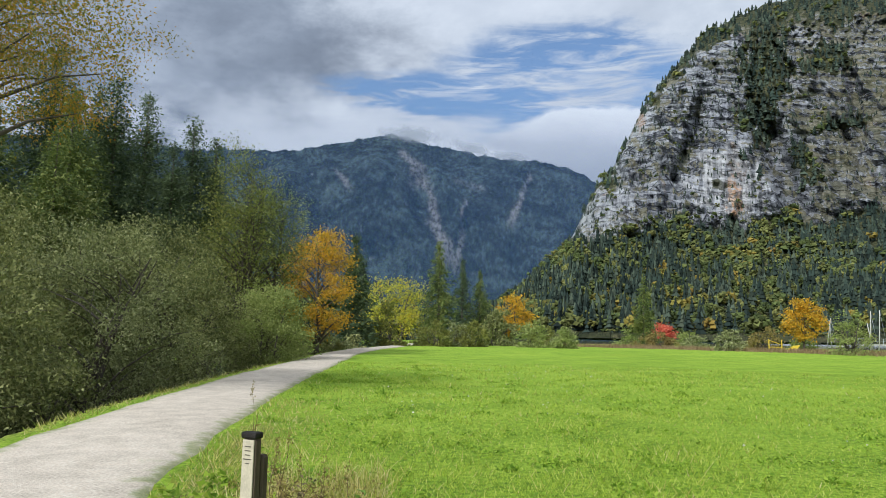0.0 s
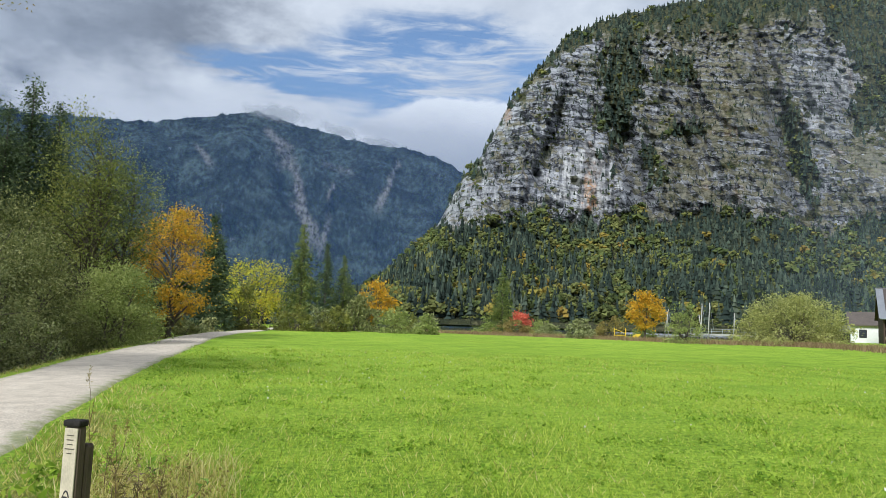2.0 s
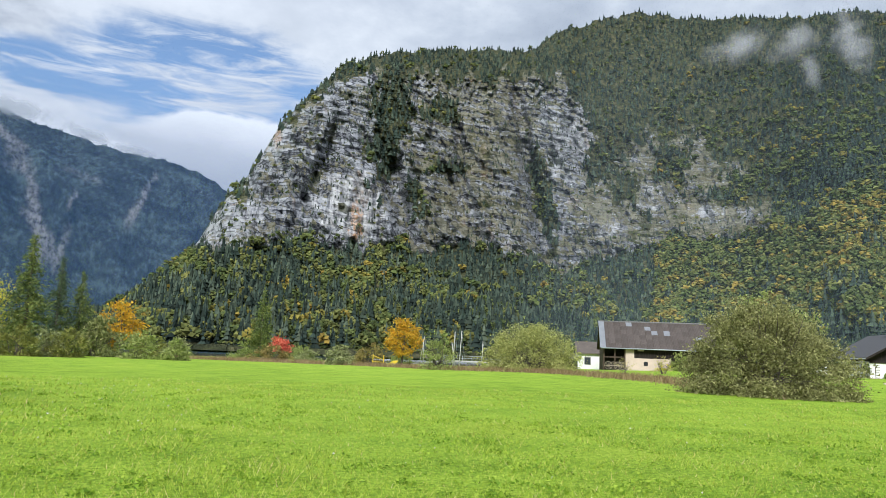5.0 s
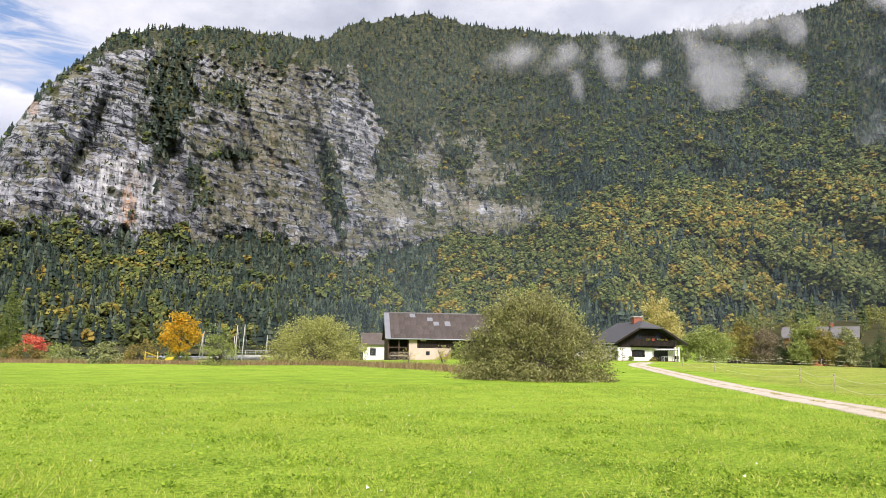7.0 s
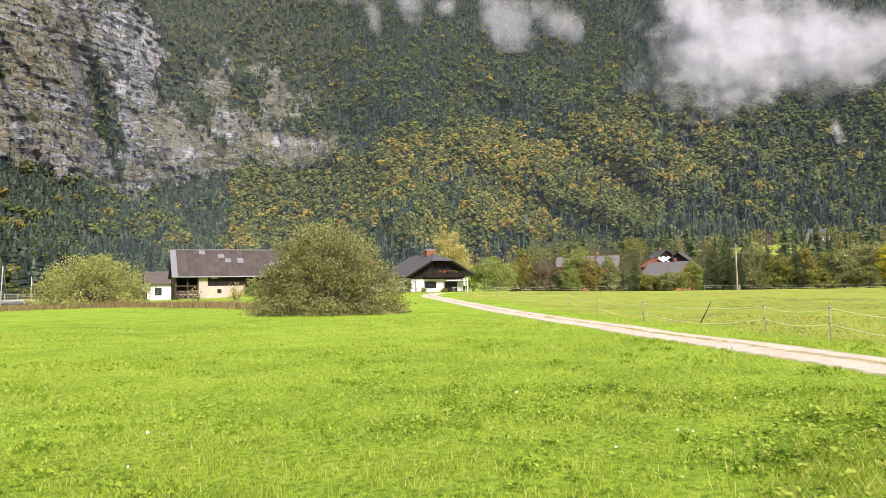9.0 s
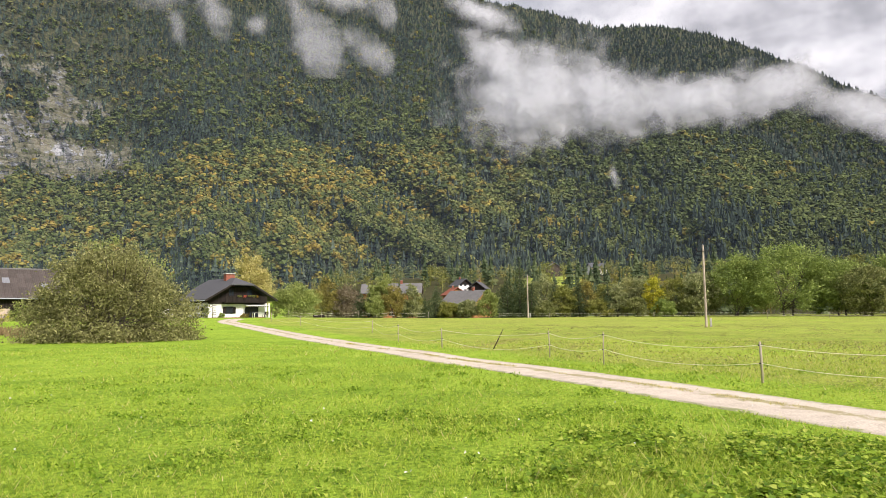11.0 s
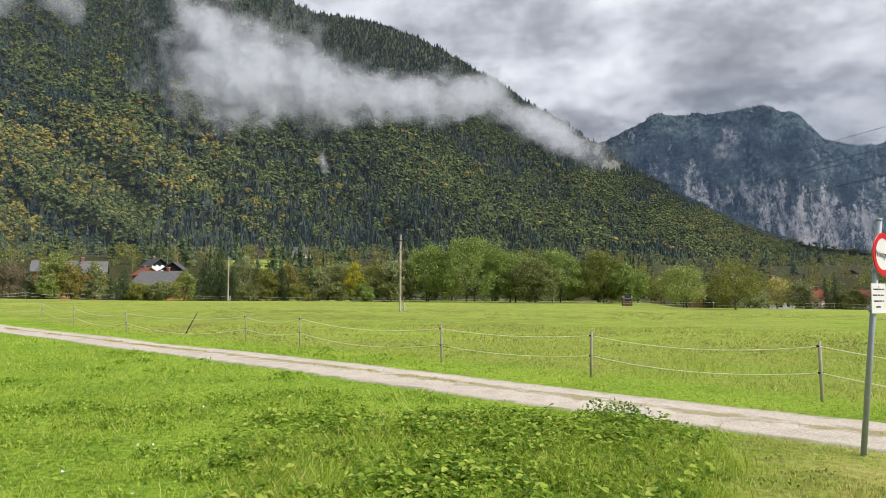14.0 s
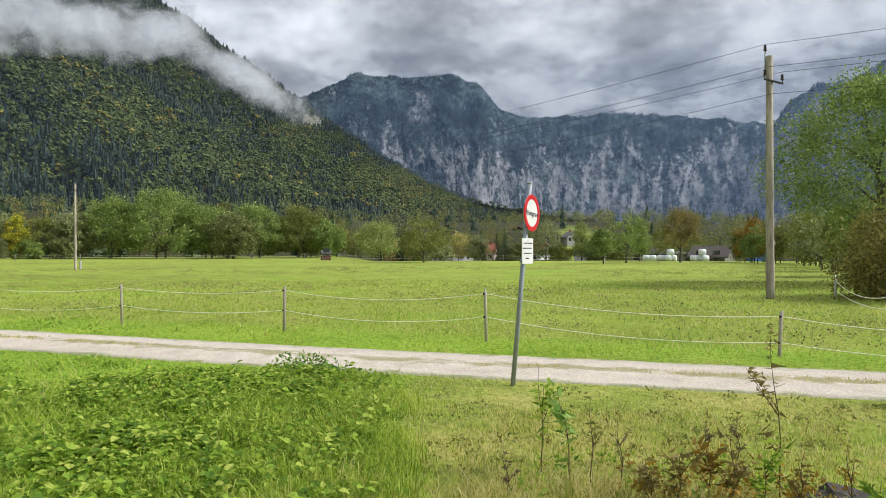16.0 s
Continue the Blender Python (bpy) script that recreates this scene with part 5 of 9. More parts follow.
leafy("willow_tree", -10.9, 42.4, 7.0, 4.8, "light", trng, "round light green pollard willow beside the road", 0.06, 150, 80, 0.085, 2, 0.36)
leafy("maple_tree", -11.3, 60.0, 12.9, 7.0, "orange", trng, "bright orange autumn maple on the brook's bank", 0.14, 120, 52, 0.15, 1, 0.46, bark=MAT_BARK, limbs=30, tight=0.75)
leafy("maple_tree", -20.5, 29.0, 11.2, 4.2, "yellow", trng, "yellow autumn maple among dark spruces", 0.2, 46, 34, 0.18, 1, 0.5)
for x, y, h, w in ((-24.8, 50.4, 22.0, 8.4), (-25.4, 57.0, 22.4, 8.0), (-22.6, 60.0, 22.0, 7.6), (-20.9, 61.0, 20.6, 7.0), (-27.5, 47.0, 21.4, 8.2), (-30.0, 42.0, 20.0, 8.0), (-28.0, 54.0, 20.6, 7.4), (-23.4, 42.5, 18.4, 7.4), (-20.6, 51.0, 17.6, 6.6)):
    spruce("spruce_tree", x, y, h, w, trng, "tall dark spruce behind the brook", group="spruces behind the brook", whorls=32, clear=0.2, per=13)
for x, y, h, w in ((-20.2, 36.5, 16.4, 7.8), (-23.8, 33.5, 15.6, 7.6), (-26.5, 38.0, 17.4, 7.6), (-18.0, 31.5, 13.0, 6.6)):
    spruce("larch_tree", x, y, h, w, trng, "green larch with soft hanging boughs", "larch", 36, 0.1, "larches behind the brook", 15, 0.5)
# an overhanging maple whose branch tips show against the sky
leafy("maple_tree", -12.6, 16.4, 15.6, 9.8, "turning", trng, "maple with sparse yellow-brown autumn leaves", 0.56, 340, 84, 0.062, 1, 0.44, limbs=44, tight=0.5)

# the far end of the meadow
spruce("spruce_tree", -11.7, 86.0, 15.8, 6.2, trng, "dark narrow spruce behind the orange maple", whorls=32, per=13)
spruce("spruce_tree", -1.8, 105.5, 15.4, 6.2, trng, "tall green spruce at the end of the meadow", "larch", 26, 0.1)
spruce("spruce_tree", 1.9, 118.5, 14.0, 5.0, trng, "dark spruce at the end of the meadow")
spruce("spruce_tree", 4.6, 112.5, 11.6, 6.0, trng, "dark green spruce at the end of the meadow", "larch")
leafy("maple_tree", -8.5, 110.0, 12.6, 11.4, "yellow", trng, "yellow-green autumn tree at the meadow's end", 0.0, 90, 44, 0.22, 3, 0.5)
leafy("maple_tree", 11.2, 126.0, 9.4, 6.6, "orange", trng, "yellow-orange tree at the meadow's end", 0.1, 50, 34, 0.3, 1, 0.5)
for x, y, h, w, leaf in ((-12.2, 51.8, 4.2, 4.4, "sallow"), (-12.4, 58.5, 4.4, 4.4, "willow"), (-12.0, 66.5, 4.6, 4.6, "sallow"), (-11.6, 73.5, 4.2, 4.2, "willow"), (-11.0, 80.5, 4.0, 4.2, "sallow"), (-2.2, 94.0, 3.8, 4.6, "olive"), (1.0, 98.0, 3.6, 4.4, "willow"), (3.0, 97.0, 3.4, 5.0, "olive"), (7.0, 109.0, 6.6, 5.6, "shade"), (11.8, 100.6, 4.0, 5.8, "light"), (15.8, 98.4, 3.0, 3.6, "light"), (-8.2, 90.0, 6.0, 5.0, "olive"), (8.5, 116.0, 6.5, 5.5, "shade"), (-2.0, 112.0, 6.0, 6.0, "shade"), (15.5, 122.0, 4.5, 6.0, "olive")):
    leafy("meadow_bush", x, y, h, w, leaf, trng, "leafy bush at the edge of the meadow", 0.0, 46, 34, 0.02 * h + 0.14, 5, 0.42, group="bushes at the meadow's end")

# the strip between meadow and river
for x, y, h, w, leaf in ((39.7, 160.0, 3.8, 7.0, "light"), (33.4, 116.0, 2.8, 6.2, "brown"), (51.0, 153.0, 3.4, 6.4, "light"), (38.0, 98.0, 3.0, 4.3, "willow"), (51.0, 117.0, 3.9, 5.8, "brown"), (24.0, 150.0, 3.6, 7.0, "willow"), (46.0, 135.0, 2.4, 5.0, "willow"), (63.0, 128.0, 3.0, 5.5, "light")):
    leafy("river_bush", x, y, h, w, leaf, trng, "rounded bush in the rough strip by the river", 0.0, 44, 32, 0.21, 5, 0.42, group="bushes by the river")
leafy("river_bush", 44.0, 79.2, 5.5, 3.9, "light", trng, "slender feathery willow bush in the rough strip", 0.0, 60, 42, 0.15, 6, 0.45)
leafy("river_bush", 56.6, 76.6, 6.8, 12.4, "spring", trng, "broad light green willow bush in the rough strip", 0.0, 230, 80, 0.16, 9, 0.34, tight=0.8)
leafy("maple_tree", 58.2, 118.0, 9.0, 6.2, "orange", trng, "round orange autumn tree beside the river", 0.13, 70, 40, 0.26, 1, 0.45)
leafy("maple_tree", 66.0, 221.0, 10.5, 6.5, "red", trng, "small red autumn tree on the far bank", 0.45, 40, 30, 0.4, 1, 0.45)
spruce("spruce_tree", 39.8, 147.0, 14.0, 6.8, trng, "broad green spruce by the river", "larch", 26, 0.03)
leafy("great_bush", 41.6, 30.6, 6.3, 9.8, "greybush", trng, "huge rounded grey-green willow bush on the meadow", 0.0, 340, 90, 0.125, 14, 0.36, limbs=6, tight=0.72)
leafy("great_bush", 46.5, 34.2, 7.2, 7.0, "light", trng, "tall light willow shoots behind the great bush", 0.05, 90, 44, 0.14, 8, 0.5)
leafy("wild_bush", 66.0, 62.5, 2.3, 3.0, "pale", trng, "thin dry bush in front of the barn", 0.0, 26, 16, 0.09, 9, 0.5, limbs=5)
leafy("wild_bush", 58.0, 61.0, 2.0, 2.6, "pale", trng, "thin bare bush in front of the barn", 0.1, 16, 8, 0.09, 9, 0.5, limbs=5)

# round the chalet and along the village edge
leafy("birch_tree", 136.0, 68.0, 13.8, 8.8, "pale", trng, "tall pale yellow birch behind the chalet", 0.06, 150, 60, 0.24, 1, 0.36, tight=0.8)
leafy("fruit_tree", 119.0, 68.0, 6.8, 5.0, "light", trng, "light green fruit tree behind the chalet", 0.15, 40, 34, 0.27, 1, 0.45)
leafy("fruit_tree", 117.0, 50.2, 6.2, 8.4, "light", trng, "spreading olive fruit tree beside the chalet", 0.06, 120, 60, 0.20, 2, 0.38, tight=0.8)
for x, y, h, w, leaf in ((131.0, 49.6, 8.6, 4.6, "hazel"), (131.5, 45.4, 6.6, 6.4, "dusky"), (134.4, 47.4, 6.0, 4.6, "dusky"), (134.6, 39.8, 9.4, 5.0, "light"), (140.0, 43.0, 5.4, 5.0, "willow"), (131.0, 40.0, 4.6, 3.6, "light"), (132.5, 36.6, 7.0, 4.2, "hazel"), (134.0, 33.4, 6.6, 4.0, "willow"), (137.0, 41.0, 8.0, 4.4, "olive"), (136.0, 26.6, 3.4, 3.8, "olive"), (136.5, 23.0, 3.6, 4.0, "willow"), (136.0, 18.8, 5.4, 3.8, "light"), (143.0, 30.6, 4.2, 4.6, "willow"), (144.0, 24.0, 3.8, 5.0, "shade"), (141.5, 34.4, 4.8, 4.2, "olive"), (138.5, 25.0, 3.2, 3.6, "light"), (141.0, 8.6, 8.4, 6.4, "willow"), (139.0, 4.4, 6.6, 4.6, "olive"), (142.4, 16.0, 7.0, 5.0, "shade"), (140.6, 0.6, 7.4, 4.6, "hazel"), (143.0, 2.6, 6.4, 4.6, "lime"), (142.6, -3.4, 7.2, 5.0, "olive"), (139.4, -5.6, 6.4, 4.4, "willow"), (143.0, -7.6, 8.4, 5.0, "sallow"), (142.4, -10.4, 8.6, 6.4, "willow"), (139.0, -12.4, 8.0, 4.4, "yellow"), (139.4, -16.0, 7.8, 5.6, "olive"), (140.4, -19.6, 8.0, 6.0, "willow"), (137.4, -9.0, 4.0, 4.0, "shade"), (137.2, -2.0, 3.6, 4.4, "olive"), (137.0, 7.4, 3.4, 4.2, "shade"), (136.8, -14.0, 3.6, 4.6, "green"), (136.4, -18.6, 4.0, 5.0, "shade")):
    leafy("hedge_tree", x, y, h, w, leaf, trng, "broadleaf tree in the hedge at the pasture's edge", 0.0, 84, 46, 0.20, 2, 0.38, group="hedge trees", tight=0.85)
for x, y, h, w in ((131.6, 43.2, 5.6, 4.2), (132.6, 41.6, 4.8, 4.0), (138.6, 37.2, 7.2, 3.2), (136.4, 29.2, 6.4, 4.6), (140.0, 13.0, 11.8, 5.4), (139.4, 15.4, 8.8, 4.4), (138.4, 10.6, 6.6, 4.0), (139.4, 6.2, 7.4, 4.2), (138.6, 1.6, 7.6, 4.2), (138.8, -3.8, 6.6, 4.0), (137.8, 17.2, 5.4, 3.6), (133.4, 34.4, 3.8, 3.0), (134.8, 31.0, 4.2, 3.4)):
    spruce("hedge_spruce", x, y, h, w, trng, "dark spruce in the hedge at the pasture's edge", whorls=18, clear=0.0, group="hedge spruces", per=12)
for x, y, h, w, leaf in ((138.5, -27.4, 12.0, 11.0, "green"), (134.8, -34.6, 13.8, 13.6, "green"), (134.6, -42.6, 11.0, 11.0, "green"), (133.5, -52.0, 11.0, 12.5, "green"), (130.4, -59.8, 10.4, 11.0, "lime"), (129.4, -45.5, 8.6, 9.5, "shade"), (139.0, -21.0, 8.2, 7.6, "willow"), (126.5, -63.5, 7.5, 7.5, "green")):
    leafy("lime_tree", x, y, h, w, leaf, trng, "broad round deep green tree at the pasture's edge", 0.02, 190, 56, 0.25, 2, 0.30, group="round trees at the pasture's edge", tight=0.72)
for x, y, h, w, leaf in ((134.0, -70.0, 7.0, 7.0, "olive"), (108.0, -65.0, 7.6, 8.0, "light"), (129.0, -77.1, 9.0, 8.0, "light"), (107.4, -105.2, 9.6, 6.0, "willow"), (102.1, -110.3, 9.2, 3.4, "light"), (121.0, -92.5, 7.4, 5.0, "pale"), (118.0, -95.5, 6.4, 4.6, "willow"), (127.0, -86.0, 6.6, 5.0, "willow"), (111.0, -100.5, 4.6, 4.6, "shade"), (96.5, -114.0, 5.4, 5.0, "olive"), (104.6, -106.5, 4.4, 5.0, "olive"), (99.5, -111.5, 4.0, 4.0, "shade"), (112.0, -80.0, 5.0, 6.0, "willow"), (124.0, -84.0, 5.6, 6.0, "olive")):
    leafy("village_tree", x, y, h, w, leaf, trng, "garden tree at the edge of the village", 0.10, 70, 46, 0.22, 1, 0.40, group="village trees")
for x, y, h, w in ((114.4, -97.6, 6.7, 3.0), (113.3, -98.8, 7.9, 3.6), (123.4, -90.0, 7.4, 3.6), (116.4, -95.0, 6.0, 3.0), (128.0, -82.0, 8.0, 3.4)):
    spruce("village_spruce", x, y, h, w, trng, "dark spruce in a village garden", whorls=18, clear=0.02, group="village spruces")
leafy("apple_tree", 83.2, -57.4, 6.5, 8.0, "olive", trng, "spreading yellow-olive apple tree in the pasture", 0.20, 70, 42, 0.2, 1, 0.48)
for x, y, h, w, leaf in ((57.6, -65.8, 4.6, 2.8, "green"), (60.3, -73.5, 6.1, 4.6, "green"), (66.0, -83.4, 6.6, 3.4, "green"), (72.0, -104.0, 6.0, 5.0, "shade"), (78.0, -104.0, 6.0, 5.0, "olive"), (84.0, -106.0, 5.6, 5.0, "shade")):
    leafy("village_tree", x, y, h, w, leaf, trng, "fresh green tree beside the horse paddock", 0.14, 44, 36, 0.2, 1, 0.42, group="village trees")
leafy("chestnut_tree", 57.0, -80.4, 7.4, 5.0, "brown", trng, "round brown autumn chestnut in the paddock", 0.24, 90, 46, 0.15, 1, 0.42)
for x, y, h, w, leaf in ((49.7, -84.8, 6.0, 4.0, "rust"), (48.2, -83.0, 4.6, 3.8, "green"), (52.6, -87.5, 4.4, 3.6, "shade"), (46.4, -85.0, 5.0, 4.2, "olive"), (44.2, -86.0, 5.8, 4.4, "shade"), (40.5, -80.5, 6.4, 5.0, "olive"), (37.6, -76.0, 6.4, 4.6, "willow"), (34.4, -70.0, 5.8, 4.2, "olive"), (30.6, -64.0, 5.6, 4.4, "willow"), (26.0, -57.0, 5.6, 4.6, "willow"), (20.6, -47.5, 5.6, 4.4, "olive"), (62.0, -104.0, 7.0, 6.0, "shade"), (54.0, -106.0, 8.0, 6.0, "light")):
    leafy("paddock_tree", x, y, h, w, leaf, trng, "leafy tree along the side of the paddock", 0.04, 56, 38, 0.17, 2, 0.44, group="trees along the paddock")
leafy("ash_tree", 15.6, -38.0, 10.6, 9.0, "green", trng, "tall green ash beside the paddock", 0.20, 250, 60, 0.13, 1, 0.30, limbs=18, tight=0.85)
leafy("hazel_bush", 8.9, -28.6, 5.0, 7.2, "hazel", trng, "broad olive-brown hazel bush beside the paddock fence", 0.0, 240, 85, 0.10, 9, 0.30, tight=0.75)


# ---- cloud banks on the mountainside and tinted sheets for the haze of distance ----
def m_mist(name, colour, most, soft, scale, ragged, seed):
    """Drifting vapour: thick in the middle of each bank, torn and thin towards its rims. Also tints the haze sheets."""
    m, nt, b = material(name, 1.0)
    nt.nodes.remove(b)
    body = n_add(nt, "ShaderNodeAttribute", attribute_name="body").outputs["Fac"]
    u = n_add(nt, "ShaderNodeAttribute", attribute_name="bank_u").outputs["Fac"]
    v = n_add(nt, "ShaderNodeAttribute", attribute_name="bank_v").outputs["Fac"]
    off = n_add(nt, "ShaderNodeCombineXYZ", ins={0: u, 1: v, 2: seed * 7.3}).outputs[0]
    n = n_noise(nt, off, scale, 8.0, 0.56, 0.35)
    k = n_math(nt, "ADD", body, n_math(nt, "MULTIPLY", n_math(nt, "SUBTRACT", n, 0.5), ragged))
    fac = n_math(nt, "MULTIPLY", n_step(nt, k, 0.5 - soft, 0.5 + soft), most)
    dif = n_add(nt, "ShaderNodeBsdfDiffuse", ins={0: (*colour, 1)})
    trl = n_add(nt, "ShaderNodeBsdfTranslucent", ins={0: (*colour, 1)})
    lit = n_add(nt, "ShaderNodeMixShader", ins={0: 0.5, 1: dif.outputs[0], 2: trl.outputs[0]})
    mx = n_add(nt, "ShaderNodeMixShader", ins={0: fac, 1: n_add(nt, "ShaderNodeBsdfTransparent").outputs[0], 2: lit.outputs[0]})
    nt.links.new(mx.outputs[0], nt.nodes["Material Output"].inputs[0])
    return m


def mist_bank(name, a0, a1, e0, e1, shells, body, mat, label, bulge, away):
    """Bulging shells of vapour in front of the mountainside; body(az, el) is 1 in the bank's core, 0 outside."""
    na, ne = 90, 46
    A, E = np.meshgrid(np.linspace(a0, a1, na), np.linspace(e0, e1, ne))
    dm = near_mountain(A, np.minimum(E, near_mountain(A, E)[4] - 0.05))[0]
    vs, fs, bs = [], [], []
    for k in range(shells):
        c = body(A, E) - 1.6 * (1 - smooth(0, 1.5, A - a0) * smooth(0, 1.5, a1 - A) * smooth(0, 1.2, E - e0) * smooth(0, 1.2, e1 - E))
        lump = fbm(A / 1.6 + 7 * k, E / 1.2, 0, 4, 71 + k)
        d = np.minimum(dm.min(0)[None, :] * 0 + dm, dm) * (away - 0.035 * k) - bulge * np.clip(c, 0, 1) * (0.4 + 0.9 * lump) * (k + 0.5) / shells
        x, y = polar(A, d)
        q = sheet(ne, na)
        fs.append(q[(c - 0.13 * k).ravel()[q].max(1) > -0.35] + len(vs) * na * ne)
        vs.append(np.stack([x, y, 1.75 + d * np.tan(np.radians(E))], -1).reshape(-1, 3))
        bs.append(np.clip(c - 0.13 * k, -1, 1).ravel())
    me = mesh_of(name, np.vstack(vs), np.vstack(fs)[:, ::-1], mat, True)
    attr(me, "body", np.concatenate(bs))
    attr(me, "bank_u", np.concatenate([A.ravel() * 0.97 + 31 * k for k in range(shells)]))
    attr(me, "bank_v", np.concatenate([E.ravel() + 17 * k for k in range(shells)]))
    return tagged(new(name, me), label, "cloud", kind="stuff")


def oval(A, E, a, e, ra, re, lean=0.0):
    return 1 - 0.5 * np.hypot((A - a) / ra, (E - e - lean * (A - a)) / re)


MAT_MIST = m_mist("cloud_bank", (0.65, 0.665, 0.69), 0.76, 0.34, 0.50, 1.25, 1)
MAT_WISP = m_mist("cloud_wisp", (0.66, 0.675, 0.70), 0.32, 0.40, 0.7, 1.7, 4)
mist_bank("cloud_bank", 76.0, 119, 7, 26.8, 3,
          lambda A, E: np.maximum.reduce([oval(A, E, 86.4, 17.2, 5.2, 3.2, -0.05), oval(A, E, 84.0, 19.2, 2.6, 2.0, -0.5), oval(A, E, 92.0, 16.6, 4.4, 2.2, -0.2), oval(A, E, 99.0, 15.8, 5.0, 1.5, -0.05), oval(A, E, 104.5, 16.0, 2.6, 1.4, 0.1), oval(A, E, 110.5, 13.3, 4.0, 1.1, -0.42), oval(A, E, 82.0, 23.4, 2.8, 0.9, -0.4) - 0.1, oval(A, E, 92.4, 10.6, 0.7, 1.2, -0.9) - 0.42]),
          MAT_MIST, "white cloud bank drifting along the mountainside", 60, 0.93)
mist_bank("cloud_wisp", 47, 75.9, 17.5, 27.5, 2,
          lambda A, E: np.maximum.reduce([oval(A, E, 68.4, 21.0, 1.5, 1.5, -0.4) + 0.25, oval(A, E, 66.6, 23.4, 1.0, 1.6, -0.6), oval(A, E, 72.8, 20.6, 1.7, 1.0, -0.35) + 0.15, oval(A, E, 74.6, 23.4, 2.0, 1.2, -0.3), oval(A, E, 60.2, 23.2, 1.0, 1.6, -0.5), oval(A, E, 56.6, 23.6, 1.6, 1.0, 0.3), oval(A, E, 52.4, 23.6, 2.2, 0.9, 0.2), oval(A, E, 63.6, 22.2, 0.8, 0.8), oval(A, E, 70.5, 24.4, 3.5, 0.8), oval(A, E, 57.5, 21.2, 0.6, 1.2, -0.6)]) - 0.12,
          MAT_WISP, "thin torn cloud wisps below the ridge", 30, 0.95)


def cap_cloud(name, radius, ovals, mat, label):
    """A thin cloud that sits on a far summit."""
    A, E = np.meshgrid(np.linspace(-9, 8, 90), np.linspace(12.5, 18, 40))
    x, y = polar(A, radius + 0 * A)
    body = np.maximum.reduce([oval(A, E, *o) for o in ovals])
    q = sheet(40, 90)
    me = mesh_of(name, np.stack([x, y, 1.75 + radius * np.tan(np.radians(E))], -1).reshape(-1, 3), q[body.ravel()[q].max(1) > -0.35][:, ::-1], mat, True)
    for nm_, val in (("body", body), ("bank_u", A * 1.4), ("bank_v", E * 1.4)):
        attr(me, nm_, val)
    return tagged(new(name, me), label, "cloud", kind="stuff")


MAT_CAP = m_mist("summit_cloud", (0.60, 0.63, 0.68), 0.75, 0.40, 0.7, 1.2, 6)
cap_cloud("summit_cloud", 3600, ((-3.6, 15.9, 1.9, 0.45, -0.05), (1.6, 14.9, 1.3, 0.35, -0.2), (4.6, 14.3, 1.2, 0.25, -0.1)), MAT_CAP, "thin white cloud resting on the western summit")


def haze_veil(name, radius, a0, a1, top, mat, label):
    A, E = np.meshgrid(np.linspace(a0, a1, 80), np.linspace(-0.3, top, 14))
    x, y = polar(A, radius + 0 * A)
    me = mesh_of(name, np.stack([x, y, 1.75 + radius * np.tan(np.radians(E))], -1).reshape(-1, 3), sheet(14, 80)[:, ::-1], mat, True)
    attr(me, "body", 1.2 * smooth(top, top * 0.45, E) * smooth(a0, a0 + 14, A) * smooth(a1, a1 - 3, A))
    attr(me, "bank_u", A)
    attr(me, "bank_v", E)
    return tagged(new(name, me), label, "haze", kind="stuff")


# curved translucent sheets, added to lay the blue of distance over far slopes
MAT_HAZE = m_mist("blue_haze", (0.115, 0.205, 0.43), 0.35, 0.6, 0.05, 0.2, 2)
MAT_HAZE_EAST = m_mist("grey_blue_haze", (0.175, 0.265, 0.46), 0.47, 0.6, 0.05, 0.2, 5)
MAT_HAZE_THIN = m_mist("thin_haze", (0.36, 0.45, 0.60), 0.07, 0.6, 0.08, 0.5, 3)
haze_veil("distant_haze", 2050, -50, 22, 23, MAT_HAZE, "translucent blue sheet as haze before the distant western mountain")
haze_veil("distant_haze", 2450, 108, 186, 20, MAT_HAZE_EAST, "translucent grey-blue sheet as haze before the distant eastern mountains")
haze_veil("valley_haze", 400, 30, 165, 34, MAT_HAZE_THIN, "thin translucent sheet as valley haze before the wooded slope")


# ---- buildings ----
def box(name, parent, mat, x0, x1, y0, y1, z0, z1, bevel=0.012, label=""):
    bm = bmesh.new()
    bmesh.ops.create_cube(bm, size=1.0, matrix=Matrix.LocRotScale(((x0 + x1) / 2, (y0 + y1) / 2, (z0 + z1) / 2), None, (x1 - x0, y1 - y0, z1 - z0)))
    if bevel:
        bmesh.ops.bevel(bm, geom=bm.edges[:], offset=min(bevel, 0.3 * min(x1 - x0, y1 - y0, z1 - z0)), segments=1, affect="EDGES")
    return part(name, bm, mat, parent, label)


def slab(name, parent, mat, pts, push, label=""):
    """A flat plate: an outline, pushed out by a vector to its thickness."""
    bm = bmesh.new()
    f = bm.faces.new([bm.verts.new(p) for p in pts])
    g = bmesh.ops.extrude_face_region(bm, geom=[f])
    bmesh.ops.translate(bm, verts=[q for q in g["geom"] if isinstance(q, bmesh.types.BMVert)], vec=push)
    bmesh.ops.recalc_face_normals(bm, faces=bm.faces[:])
    return part(name, bm, mat, parent, label)


def tube(name, parent, mat, pts, sides=8, label=""):
    """A tapered bar along points of (x, y, z, radius), closed at both ends."""
    p = np.array(pts, float)
    v, f = tubes([np.vstack([[*p[0, :3], 0.001], p, [*p[-1, :3], 0.001]]) + np.concatenate([[[0, 0, 0, 0]], np.zeros_like(p), [[0, 0, 1e-4, 0]]])], sides)
    return part(name, mesh_of(name, v, f, mat, True), mat, parent, label)


